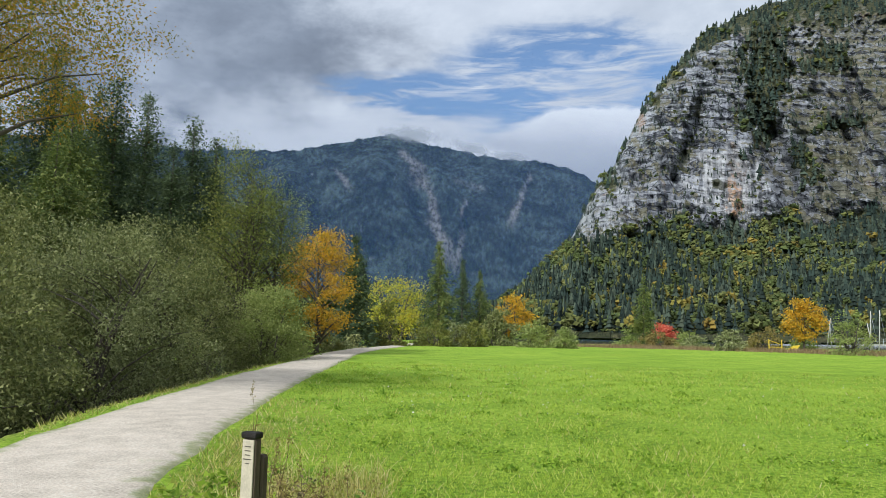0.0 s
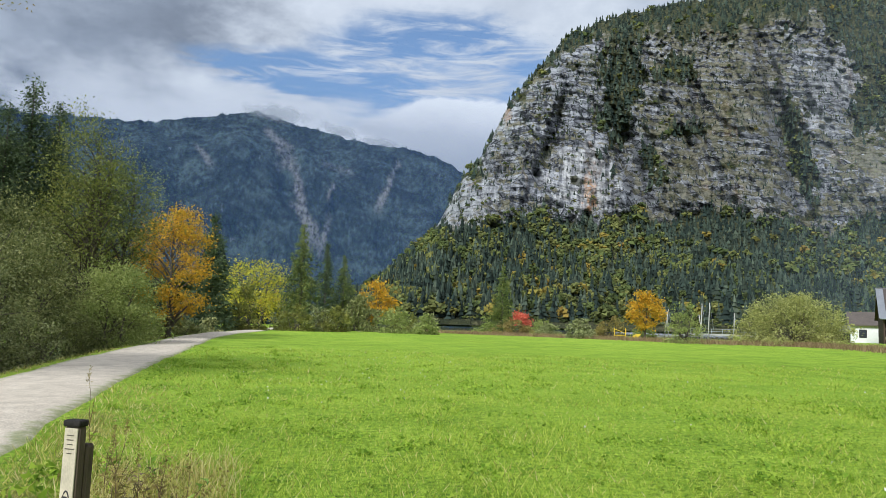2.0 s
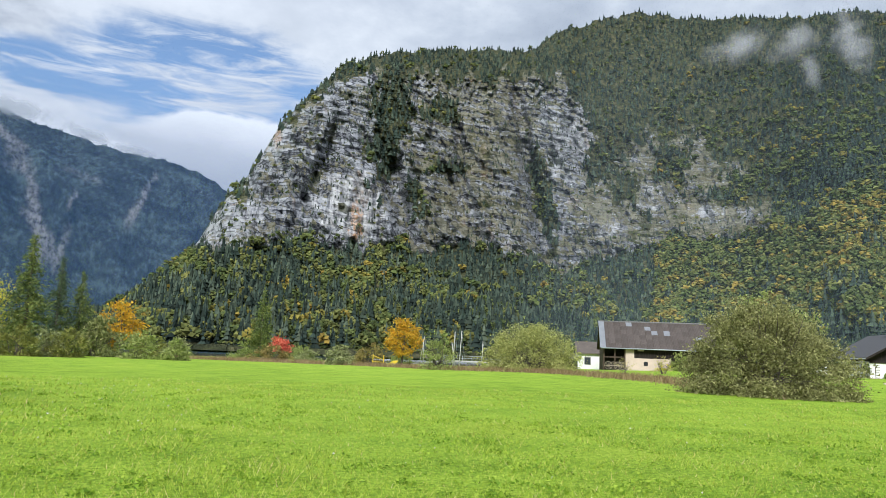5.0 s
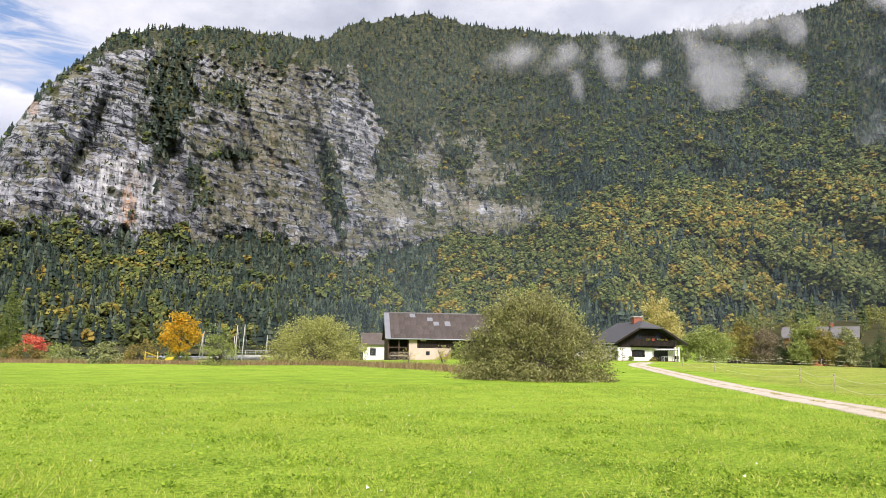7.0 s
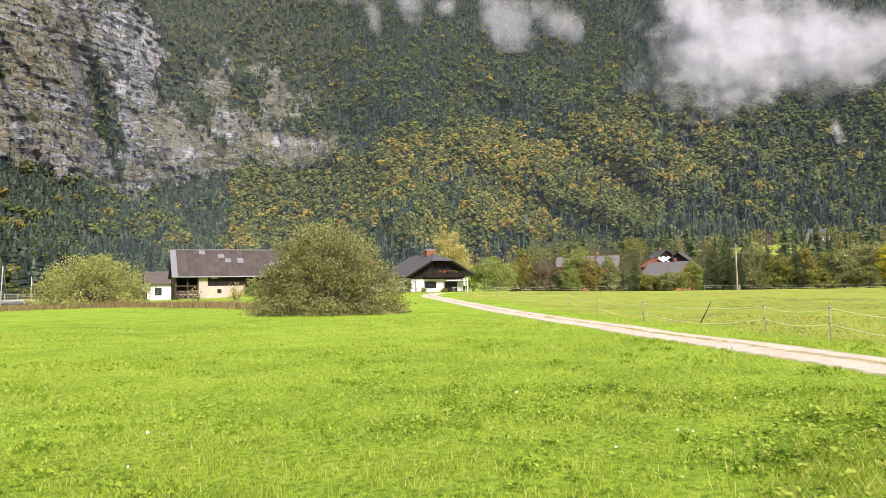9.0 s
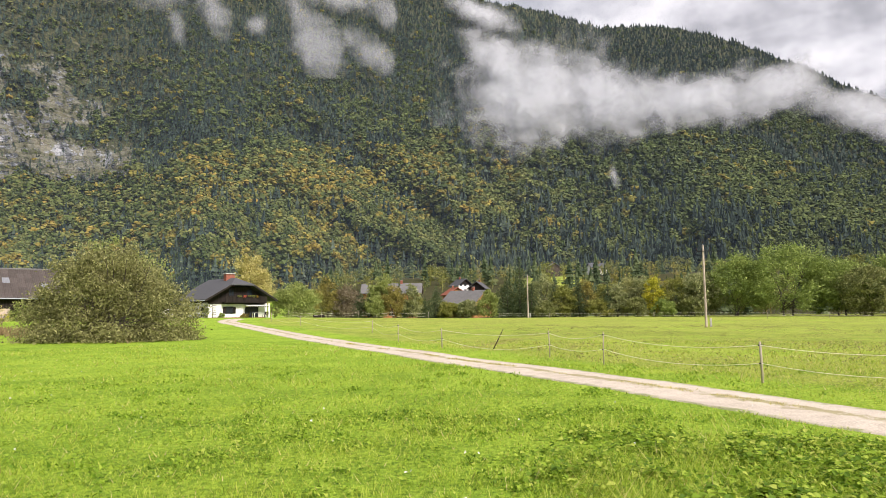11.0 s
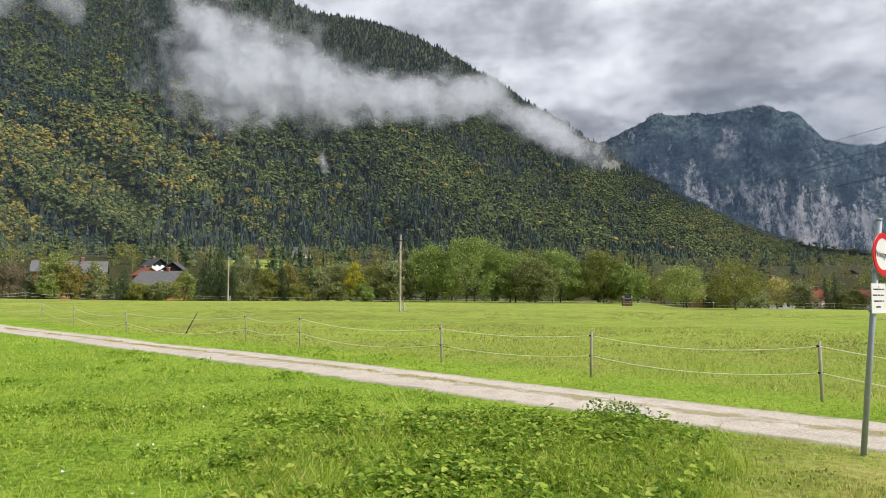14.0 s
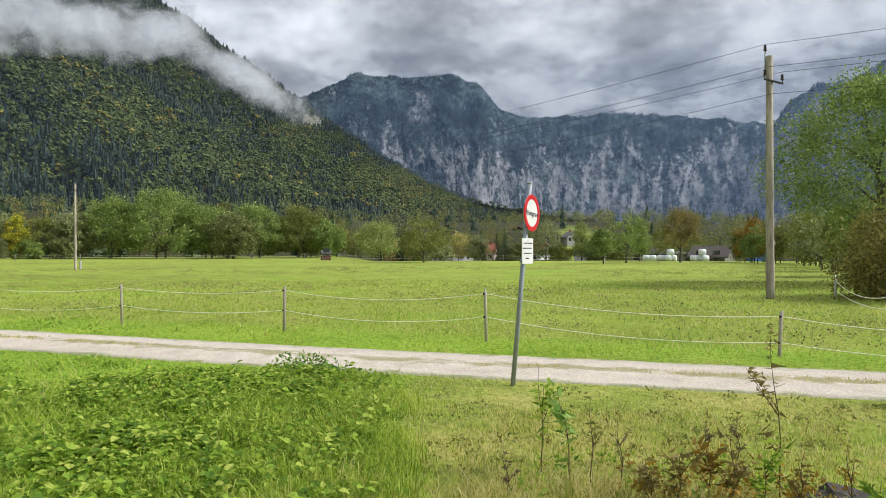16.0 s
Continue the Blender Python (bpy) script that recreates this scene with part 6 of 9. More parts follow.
def m_plank(name, colour, pitch, vertical=True, vary=0.45):
    """Weathered boards with dark joints."""
    m, nt, b = material(name, 0.85)
    p = n_own(nt)
    grain = n_noise(nt, n_scale(nt, p, (9, 9, 0.7) if vertical else (0.7, 0.7, 9)), 1.5, 6.0, 0.7)
    ax = n_add(nt, "ShaderNodeSeparateXYZ", ins={0: p})
    u = n_math(nt, "ADD", ax.outputs[0], ax.outputs[1]) if vertical else ax.outputs[2]
    u = n_math(nt, "DIVIDE", u, pitch)
    gap = n_step(nt, n_math(nt, "ABSOLUTE", n_math(nt, "SUBTRACT", n_math(nt, "FRACT", u), 0.5)), 0.40, 0.48)
    board = n_add(nt, "ShaderNodeTexWhiteNoise", ins={"Vector": n_add(nt, "ShaderNodeCombineXYZ", ins={0: n_math(nt, "FLOOR", u)}).outputs[0]})
    k = n_math(nt, "ADD", n_math(nt, "MULTIPLY", grain, 0.6), n_math(nt, "MULTIPLY", board.outputs[0], 0.4))
    col = n_ramp(nt, k, [(0.25, tuple(c * (1 - vary) for c in colour)), (0.75, tuple(c * (1 + vary) for c in colour))])
    nt.links.new(n_mix(nt, gap, col, tuple(c * 0.25 for c in colour)), b.inputs["Base Color"])
    n_bump(nt, b, n_math(nt, "SUBTRACT", grain, gap), 0.5, 0.02)
    return m


MAT_WHITE = m_plain("white_render", (0.78, 0.77, 0.74), 0.85, vary=0.10, scale=0.8, bump=0.15)
MAT_CREAM = m_plain("cream_render", (0.55, 0.44, 0.37), 0.88, vary=0.18, scale=0.7, bump=0.2)
MAT_DARKWOOD = m_plank("dark_boards", (0.022, 0.016, 0.013), 0.18)
MAT_OLDWOOD = m_plank("old_boards", (0.075, 0.052, 0.038), 0.22)
MAT_ORANGEWOOD = m_plank("larch_boards", (0.42, 0.20, 0.075), 0.2, False, 0.25)
MAT_SLATE = m_plain("dark_roof_slates", (0.085, 0.085, 0.09), 0.7, vary=0.3, scale=1.2, bump=0.3, stretch=(1, 4, 4))
MAT_GREYBOARD = m_plank("grey_boards", (0.25, 0.23, 0.205), 0.25)
MAT_HUT = m_plank("brown_hut_boards", (0.16, 0.085, 0.06), 0.2)
MAT_BROWNROOF = m_plain("brown_roof", (0.11, 0.092, 0.08), 0.85, vary=0.35, scale=1.0, bump=0.3)
MAT_GREYROOF = m_plain("grey_roof", (0.15, 0.145, 0.14), 0.75, vary=0.3, scale=1.0, bump=0.3)
MAT_REDROOF = m_plain("red_tile_roof", (0.30, 0.10, 0.06), 0.8, vary=0.35, scale=1.5, bump=0.4)
MAT_BRICK = m_plain("brick", (0.28, 0.10, 0.065), 0.85, vary=0.35, scale=4, bump=0.4)
# near black: dark steel and cables, and shade painted inside the barn
MAT_DARK = m_plain("dark_steel_and_bay_shade", (0.018, 0.016, 0.015), 0.9, vary=0.4, scale=2)
MAT_ZINC = m_plain("galvanised_steel", (0.33, 0.36, 0.39), 0.5, 0.3, vary=0.18, scale=3, bump=0.1)
MAT_TIN = m_plain("pale_tin_sheet", (0.26, 0.27, 0.29), 0.5, 0.35, vary=0.2, scale=1.5, bump=0.2)
MAT_POLE = m_plain("weathered_pole_wood", (0.40, 0.335, 0.275), 0.9, vary=0.75, scale=3, bump=0.6, stretch=(1, 1, 0.12))
MAT_FENCEPOST = m_plain("bleached_post_wood", (0.40, 0.35, 0.28), 0.9, vary=0.4, scale=4, bump=0.5, stretch=(1, 1, 0.15))
MAT_TAPE = m_plain("white_fence_tape", (0.88, 0.85, 0.66), 0.6, vary=0.12, scale=9)
MAT_SIGNWHITE = m_plain("white_sign_face", (0.70, 0.69, 0.66), 0.35, vary=0.06, scale=3)
MAT_SIGNRED = m_plain("red_sign_rim", (0.55, 0.018, 0.025), 0.35, vary=0.10, scale=3)
MAT_INK = m_plain("black_print", (0.03, 0.03, 0.035), 0.6, vary=0.2, scale=9)
MAT_SILVER = m_plain("silver_car_paint", (0.42, 0.43, 0.44), 0.28, 0.6, vary=0.06, scale=2)
MAT_TYRE = m_plain("black_rubber", (0.02, 0.02, 0.02), 0.85, vary=0.3, scale=8)
MAT_YELLOW = m_plain("yellow_paint", (0.60, 0.42, 0.03), 0.5, vary=0.15, scale=4)
MAT_CONCRETE = m_plain("pale_concrete", (0.42, 0.41, 0.38), 0.9, vary=0.2, scale=1.2, bump=0.3)
MAT_BLUE = m_plain("blue_plastic", (0.03, 0.10, 0.35), 0.5, vary=0.2, scale=3)
MAT_BALE = m_plain("white_bale_wrap", (0.74, 0.76, 0.74), 0.32, vary=0.10, scale=3, bump=0.3)
MAT_STONE = m_plain("dark_mossy_stone", (0.085, 0.075, 0.062), 0.95, vary=0.5, scale=6, bump=0.8)


def m_glass():
    m, nt, b = material("window_glass", 0.05)
    b.inputs["Base Color"].default_value = (0.025, 0.030, 0.035, 1)
    b.inputs["Specular IOR Level"].default_value = 0.6
    nt.links.new(n_math(nt, "ADD", n_math(nt, "MULTIPLY", n_noise(nt, n_own(nt), 3.0), 0.06), 0.02), b.inputs["Roughness"])
    return m


MAT_GLASS = m_glass()


def facing(az, d, turn=0.0, z=None):
    """A pose at a bearing and distance whose front (-y) looks back along the bearing, turned a little."""
    x, y = polar(az, d)
    return pose(float(x), float(y), float(ground(x, y)) - 0.05 if z is None else z, 0, 0, -az + turn)


def window(parent, x, y, z, w, h, frame_mat, shutters=None, name="window"):
    """A window in a front wall: frame, dark pane, cross bar, and shutters where there are any."""
    fr = box(name, parent, frame_mat, x - w / 2 - 0.07, x + w / 2 + 0.07, y - 0.06, y + 0.05, z - 0.07, z + h + 0.07)
    box("pane", fr, MAT_GLASS, x - w / 2, x + w / 2, y - 0.075, y - 0.02, z, z + h, 0)
    box("mullion", fr, frame_mat, x - 0.03, x + 0.03, y - 0.095, y - 0.03, z, z + h, 0.005)
    if shutters:
        for s in (-1, 1):
            a, b_ = sorted((x + s * (w / 2 + 0.08), x + s * (w / 2 + 0.08 + w * 0.42)))
            box("shutter", parent, shutters, a, b_, y - 0.08, y - 0.035, z - 0.03, z + h + 0.03)
    return fr


# the chalet
def chalet():
    c = thing("chalet", facing(62.4, 118, 28.0), "white chalet with a dark wooden gable and slate roof", "house")
    wall = box("wall", c, MAT_WHITE, -5, 5, 0, 9.4, -0.3, 2.45, 0.02, "white rendered ground floor")
    slab("gable", c, MAT_DARKWOOD, [(-4.95, 0.02, 2.45), (4.95, 0.02, 2.45), (4.95, 0.02, 3.15), (1.9, 0.02, 5.0), (-1.9, 0.02, 5.0), (-4.95, 0.02, 3.15)], (0, 9.3, 0), "dark brown boarded gable")
    box("apron", c, MAT_DARKWOOD, -5.03, 5.03, -0.10, 0.0, 2.2, 2.55, 0.01)
    up = (0, 0, 0.20)
    e, r = 2.72, 6.25
    sl = (r - e) / 6.2
    for s in (-1, 1):
        slab("roof", c, MAT_SLATE, [(s * 6.2, -1.6, e), (s * 1.95, -1.6, r - 1.95 * sl), (0, 0.9, r), (0, 10.4, r), (s * 6.2, 10.4, e)], up, "dark grey slate roof")
        slab("bargeboard", c, MAT_DARKWOOD, [(s * 6.25, -1.64, e - 0.16), (s * 1.95, -1.64, r - 1.95 * sl - 0.16), (s * 1.95, -1.64, r - 1.95 * sl + 0.12), (s * 6.25, -1.64, e + 0.12)], (0, 0.05, 0))
        tube("gutter", c, MAT_ZINC, [(s * 6.25, -1.5, e + 0.02, 0.07), (s * 6.25, 10.4, e + 0.02, 0.07)], 8, "zinc gutter")
    slab("hip", c, MAT_SLATE, [(-1.95, -1.6, r - 1.95 * sl), (1.95, -1.6, r - 1.95 * sl), (0, 0.9, r)], up)
    ch = box("chimney", c, MAT_BRICK, -0.75, 0.75, 2.6, 3.5, 4.8, 7.1, 0.02, "red brick chimney")
    box("cap", ch, MAT_CONCRETE, -0.87, 0.87, 2.48, 3.62, 7.1, 7.26, 0.02, "pale concrete cap")
    window(c, -1.5, -0.01, 0.75, 1.1, 1.0, MAT_DARKWOOD, MAT_DARKWOOD)
    window(c, -1.2, 0.0, 3.55, 0.8, 0.95, MAT_DARKWOOD)
    window(c, 2.0, 0.0, 3.55, 0.8, 0.95, MAT_DARKWOOD)
    door = box("terrace_door", c, MAT_DARKWOOD, 1.25, 3.6, -0.08, 0.02, 0.05, 1.75)
    box("pane", door, MAT_GLASS, 1.4, 2.35, -0.10, -0.04, 0.2, 1.65, 0)
    box("pane", door, MAT_GLASS, 2.5, 3.45, -0.10, -0.04, 0.2, 1.65, 0)
    aw = slab("awning", c, MAT_WHITE, [(0.9, -0.05, 2.15), (4.7, -0.05, 2.15), (4.7, -1.5, 1.85), (0.9, -1.5, 1.85)], (0, 0, 0.03), "white awning with dark stripes")
    for k in range(9):
        x = 1.05 + k * 0.42
        slab("stripe", aw, MAT_DARKWOOD, [(x, -1.52, 1.70), (x + 0.2, -1.52, 1.70), (x + 0.2, -1.52, 1.86), (x, -1.52, 1.86)], (0, 0.015, 0))
    for x in (4.75, 4.2):
        box("porch_post", c, MAT_WHITE, x - 0.12, x + 0.12, -1.45, -1.2, -0.2, 2.3, 0.01)
    bal = box("balcony", c, MAT_DARKWOOD, -2.8, 4.4, -1.25, 0.0, 2.42, 2.55, 0.01, "dark wooden balcony with flower boxes")
    for k in range(36):
        x = -2.76 + k * 0.203
        box("baluster", bal, MAT_DARKWOOD, x, x + 0.15, -1.27, -1.23, 2.5, 3.35, 0)
    box("handrail", bal, MAT_DARKWOOD, -2.85, 4.45, -1.32, -1.18, 3.35, 3.43)
    rng = np.random.default_rng(5)
    for x0, x1, mat, lab in ((-0.9, -0.1, "olive", ""), (0.2, 0.7, "red", "red and orange flowers"), (1.0, 2.6, "olive", ""), (2.5, 2.8, "rust", "")):
        p = rng.uniform((x0, -1.55, 3.25), (x1, -1.25, 3.6), (90, 3))
        v, f = leaves(p, 0.07, rng)
        tagged(part("flowers", mesh_of("flowers", v, f, LEAF[mat]), LEAF[mat], bal, lab), kind="stuff")
    # the side towards the yard
    dr = box("side_door", c, MAT_DARKWOOD, -5.05, -4.98, 4.6, 5.7, -0.1, 2.0)
    box("handle", dr, MAT_ZINC, -5.10, -5.05, 4.7, 4.76, 0.95, 1.0, 0)
    for y in (1.3, 8.0):
        f2 = box("side_window", c, MAT_DARKWOOD, -5.06, -4.97, y, y + 1.1, 0.7, 1.8)
        box("pane", f2, MAT_GLASS, -5.075, -5.0, y + 0.1, y + 1.0, 0.8, 1.7, 0)
    tr = box("trellis", c, MAT_OLDWOOD, -4.3, -4.24, -0.07, -0.02, 0.0, 2.2, 0)
    for k in range(6):
        box("rung", tr, MAT_OLDWOOD, -4.3, -3.7, -0.075, -0.03, 0.2 + 0.35 * k, 0.25 + 0.35 * k, 0)
    box("plinth", c, MAT_BRICK, -5.06, 5.06, -0.06, 0.0, -0.3, 0.12, 0.01, "reddish brick plinth")
    return c


chalet()


def yard_things():
    rng = np.random.default_rng(6)
    for dx, dy, h, w, leaf in ((-5.8, -0.8, 2.0, 1.0, "shade"), (-3.2, -0.9, 0.9, 0.8, "green"), (0.6, -0.9, 0.7, 1.6, "brown"), (6.4, -0.4, 2.4, 1.5, "shade"), (8.5, -1.0, 1.6, 2.4, "green"), (12.0, 0.5, 1.7, 3.0, "shade")):
        m = facing(62.4, 118, 28.0) @ Matrix.Translation((dx, dy, 0))
        leafy("garden_bush", m.translation.x, m.translation.y, h, w, leaf, rng, "clipped garden bush beside the chalet", 0.0, 26, 26, 0.11, 3, 0.4, group="garden bushes")
    t = thing("garden_table", facing(62.4, 118, 28.0) @ Matrix.Translation((2.3, -1.9, 0.05)), "white garden table on the terrace", "table")
    box("tabletop", t, MAT_WHITE, -0.7, 0.7, -0.4, 0.4, 0.70, 0.75)
    for x in (-0.6, 0.6):
        for y in (-0.32, 0.32):
            box("leg", t, MAT_WHITE, x - 0.03, x + 0.03, y - 0.03, y + 0.03, 0, 0.70, 0.005)
    first = None
    for k, (x, rz) in enumerate(((1.1, 80), (3.6, -80), (4.0, -100))):
        m = facing(62.4, 118, 28.0) @ Matrix.Translation((x, -2.0, 0.05)) @ pose(0, 0, 0, 0, 0, rz)
        if first is None:
            first = thing("garden_chair", m, "dark garden chair on the terrace", "chair", "chairs on the terrace")
            box("seat", first, MAT_DARKWOOD, -0.23, 0.23, -0.22, 0.22, 0.42, 0.46)
            box("backrest", first, MAT_DARKWOOD, -0.23, 0.23, 0.20, 0.24, 0.46, 0.92)
            for lx in (-0.2, 0.2):
                for ly in (-0.19, 0.19):
                    box("leg", first, MAT_DARKWOOD, lx - 0.02, lx + 0.02, ly - 0.02, ly + 0.02, 0, 0.42, 0)
        else:
            copy_thing(first, m)
    g = thing("garden_trough", facing(68.6, 112, 0), "low dark wooden trough on the lawn", "planter")
    for n_, a in (("front_board", (-0.9, 0.9, -0.35, -0.28, 0, 0.5)), ("back_board", (-0.9, 0.9, 0.28, 0.35, 0, 0.5)), ("end_board", (-0.9, -0.83, -0.28, 0.28, 0, 0.5)), ("end_board", (0.83, 0.9, -0.28, 0.28, 0, 0.5)), ("soil", (-0.82, 0.82, -0.27, 0.27, 0.1, 0.42))):
        box(n_, g, MAT_DARKWOOD, *a)


yard_things()


def car(m, paint, label):
    """An estate car, its side to the viewer."""
    c = thing("car", m, label, "car")
    side = [(-2.25, 0.32), (2.2, 0.32), (2.28, 0.55), (2.2, 0.80), (1.25, 0.95), (0.55, 1.42), (-1.6, 1.46), (-2.2, 1.05), (-2.3, 0.6)]
    bm = bmesh.new()
    f = bm.faces.new([bm.verts.new((x, -0.85, z)) for x, z in side])
    g = bmesh.ops.extrude_face_region(bm, geom=[f])
    bmesh.ops.translate(bm, verts=[q for q in g["geom"] if isinstance(q, bmesh.types.BMVert)], vec=(0, 1.7, 0))
    bmesh.ops.recalc_face_normals(bm, faces=bm.faces[:])
    bmesh.ops.bevel(bm, geom=bm.edges[:], offset=0.08, segments=2, affect="EDGES")
    body = part("body", bm, paint, c)
    for y0, y1 in ((-0.87, -0.80), (0.80, 0.87)):
        slab("side_window", c, MAT_GLASS, [(0.95, y0, 0.98), (0.5, y0, 1.34), (-0.35, y0, 1.36), (-0.35, y0, 0.98)], (0, y1 - y0, 0))
        slab("side_window", c, MAT_GLASS, [(-0.45, y0, 0.98), (-0.45, y0, 1.36), (-1.55, y0, 1.37), (-1.9, y0, 1.02)], (0, y1 - y0, 0))
    slab("windscreen", c, MAT_GLASS, [(1.30, -0.68, 0.96), (1.30, 0.68, 0.96), (0.66, 0.62, 1.39), (0.66, -0.62, 1.39)], (0.03, 0, 0.04))
    for x in (-1.4, 1.4):
        for y in (-0.83, 0.83):
            w = tube("wheel", c, MAT_TYRE, [(x, y - 0.1, 0.32, 0.28), (x, y - 0.09, 0.32, 0.32), (x, y + 0.09, 0.32, 0.32), (x, y + 0.1, 0.32, 0.28)], 18)
            tube("rim", w, MAT_ZINC, [(x, y - 0.115, 0.32, 0.19), (x, y + 0.115, 0.32, 0.19)], 12)
    for y in (-0.62, 0.62):
        box("headlight", c, MAT_GLASS, 2.1, 2.27, y - 0.16, y + 0.16, 0.62, 0.76, 0.02)
        box("tail_light", c, MAT_SIGNRED, -2.28, -2.15, y - 0.12, y + 0.12, 0.75, 1.0, 0.02)
    return c


car(facing(58.9, 116, 6), MAT_SILVER, "silver estate car parked beside the chalet")
car(facing(58.0, 118, 6), MAT_WHITE, "white car parked behind the silver one")


# the barn
def barn():
    b = thing("barn", facing(42.1, 110, 3.5), "old barn with a brown sheet roof and cream wall", "barn")
    n = b
    L, D, eave, ridge = 21.0, 10.0, 3.75, 7.4
    box("back_wall", n, MAT_OLDWOOD, 0, L, D - 0.2, D, -0.3, eave)
    for x in (0.0, L - 0.2):
        slab("end_wall", n, MAT_OLDWOOD, [(x, 0.3, -0.3), (x, D - 0.2, -0.3), (x, D - 0.2, eave), (x, D / 2, ridge - 0.3), (x, 0.3, eave)], (0.2, 0, 0))
    box("floor", n, MAT_DARK, 0.2, L - 0.2, 0.3, D - 0.2, -0.3, -0.02, 0)
    box("wall_pillar", n, MAT_CREAM, 3.25, 4.5, 0.0, 0.3, -0.3, 3.7, 0.01, "cream rendered wall")
    lw = box("low_wall", n, MAT_CREAM, 4.5, 9.8, 0.0, 0.3, -0.3, 1.95, 0.01, "cream rendered wall")
    window(n, 6.15, 0.0, 0.95, 0.45, 0.45, MAT_DARKWOOD)
    box("upper_cladding", n, MAT_DARKWOOD, 4.5, 9.8, 0.06, 0.24, 1.95, 3.7, 0.01, "dark weathered boards")
    box("barn_door", n, MAT_DARKWOOD, 9.8, 13.4, 0.08, 0.26, -0.2, 3.7, 0.01, "dark weathered barn door")
    box("end_cladding", n, MAT_OLDWOOD, 13.4, L - 0.2, 0.06, 0.3, -0.3, 3.7, 0.01)
    box("upper_hatch", n, MAT_CREAM, 5.0, 5.9, 0.0, 0.06, 3.0, 3.55, 0.01)
    # near-black backing paints in the shade of the open bay
    box("bay_wall", n, MAT_DARK, 0.2, 3.25, 2.6, 2.8, -0.2, 3.7, 0)
    for x in (0.12, 1.7, 3.15):
        box("bay_post", n, MAT_OLDWOOD, x - 0.1, x + 0.1, 0.05, 0.28, -0.3, 3.7)
    box("bay_beam", n, MAT_OLDWOOD, 0.0, 3.3, 0.02, 0.3, 3.3, 3.7)
    box("bay_rail", n, MAT_OLDWOOD, 0.2, 3.2, 0.1, 0.2, 1.9, 2.1)
    # roof: a deck under rows of overlapping sheets
    sl = (ridge - eave) / (D / 2 + 0.0)
    y0, z0 = -0.7, eave - 0.7 * sl
    for s in (0, 1):
        pts = [(-0.4, y0, z0), (L + 0.4, y0, z0), (L + 0.4, D / 2, ridge), (-0.4, D / 2, ridge)]
        if s:
            pts = [(x, D - y, z) for x, y, z in pts]
        slab("roof_deck", n, MAT_OLDWOOD, pts, (0, 0, 0.12))
    tube("ridge_cap", n, MAT_GREYROOF, [(-0.45, D / 2, ridge + 0.16, 0.14), (L + 0.45, D / 2, ridge + 0.16, 0.14)], 8)
    tube("gutter", n, MAT_ZINC, [(-0.4, y0 - 0.08, z0 + 0.06, 0.09), (L + 0.4, y0 - 0.08, z0 + 0.06, 0.09)], 8, "zinc gutter")
    slab("verge", n, MAT_TIN, [(-0.5, y0 - 0.05, z0 + 0.10), (0.35, y0 - 0.05, z0 + 0.10), (0.35, D / 2, ridge + 0.19), (-0.5, D / 2, ridge + 0.19)], (0, 0, 0.05), "pale tin verge")
    rows, cols = 6, 23
    run = D / 2 - y0
    sheets = {}
    for mat in (MAT_SHEET, MAT_TIN):
        w, ln = L / cols - 0.02, run / rows + 0.10
        bm = bmesh.new()
        k = 9
        a = [bm.verts.new((w * i / (k - 1), 0, 0.05 * (i % 2))) for i in range(k)]
        c = [bm.verts.new((w * i / (k - 1), ln, 0.05 * (i % 2) + ln * sl)) for i in range(k)]
        lo = [bm.verts.new((w * i / (k - 1), 0, 0.05 * (i % 2) - 0.03)) for i in range(k)]
        for i in range(k - 1):
            bm.faces.new((a[i], a[i + 1], c[i + 1], c[i]))
            bm.faces.new((lo[i], lo[i + 1], a[i + 1], a[i]))
        me = bpy.data.meshes.new("roof_sheet")
        bm.to_mesh(me)
        bm.free()
        me.materials.append(mat)
        sheets[mat.name] = me
    pale = {(5, 4), (4, 7), (3, 8), (3, 10), (2, 15), (0, 19)}
    rng = random.Random(8)
    for i in range(rows):
        for j in range(cols):
            ob = new("roof_sheet", sheets[MAT_TIN.name if (i, j) in pale else MAT_SHEET.name])
            ob.parent = n
            y = y0 + run * i / rows
            ob.location = (L * j / cols + 0.01, y, z0 + (y - y0) * sl + 0.13 + 0.012 * i % 0.02 + rng.uniform(0, 0.015))
            ob.rotation_euler = (0, 0, rng.uniform(-0.004, 0.004))
    return b


def m_sheet():
    m, nt, b = material("brown_roof_sheet", 0.8)
    rnd = nt.nodes.new("ShaderNodeObjectInfo").outputs["Random"]
    p = n_own(nt)
    k = n_math(nt, "ADD", n_math(nt, "MULTIPLY", rnd, 0.16), n_math(nt, "MULTIPLY", n_noise(nt, n_scale(nt, p, (1, 0.3, 1)), 6.0, 6.0, 0.7), 0.75))
    nt.links.new(n_ramp(nt, k, [(0.25, (0.050, 0.040, 0.035)), (0.5, (0.092, 0.076, 0.068)), (0.8, (0.155, 0.132, 0.118))]), b.inputs["Base Color"])
    n_bump(nt, b, n_noise(nt, p, 20.0, 5.0), 0.4, 0.02)
    return m


MAT_SHEET = m_sheet()
barn()
brng = np.random.default_rng(21)
bp = facing(42.1, 110, 3.5) @ Matrix.Translation((11.4, -1.2, 0))
leafy("climbing_vine", bp.translation.x, bp.translation.y, 3.2, 4.4, "light", brng, "yellow-green climbing vine against the barn wall", 0.0, 46, 30, 0.17, 4, 0.42)
bp = facing(42.1, 110, 3.5) @ Matrix.Translation((8.4, -1.4, 0))
leafy("garden_bush", bp.translation.x, bp.translation.y, 1.5, 2.4, "yellow", brng, "low yellowing bush before the barn wall", 0.0, 22, 24, 0.11, 4, 0.42)


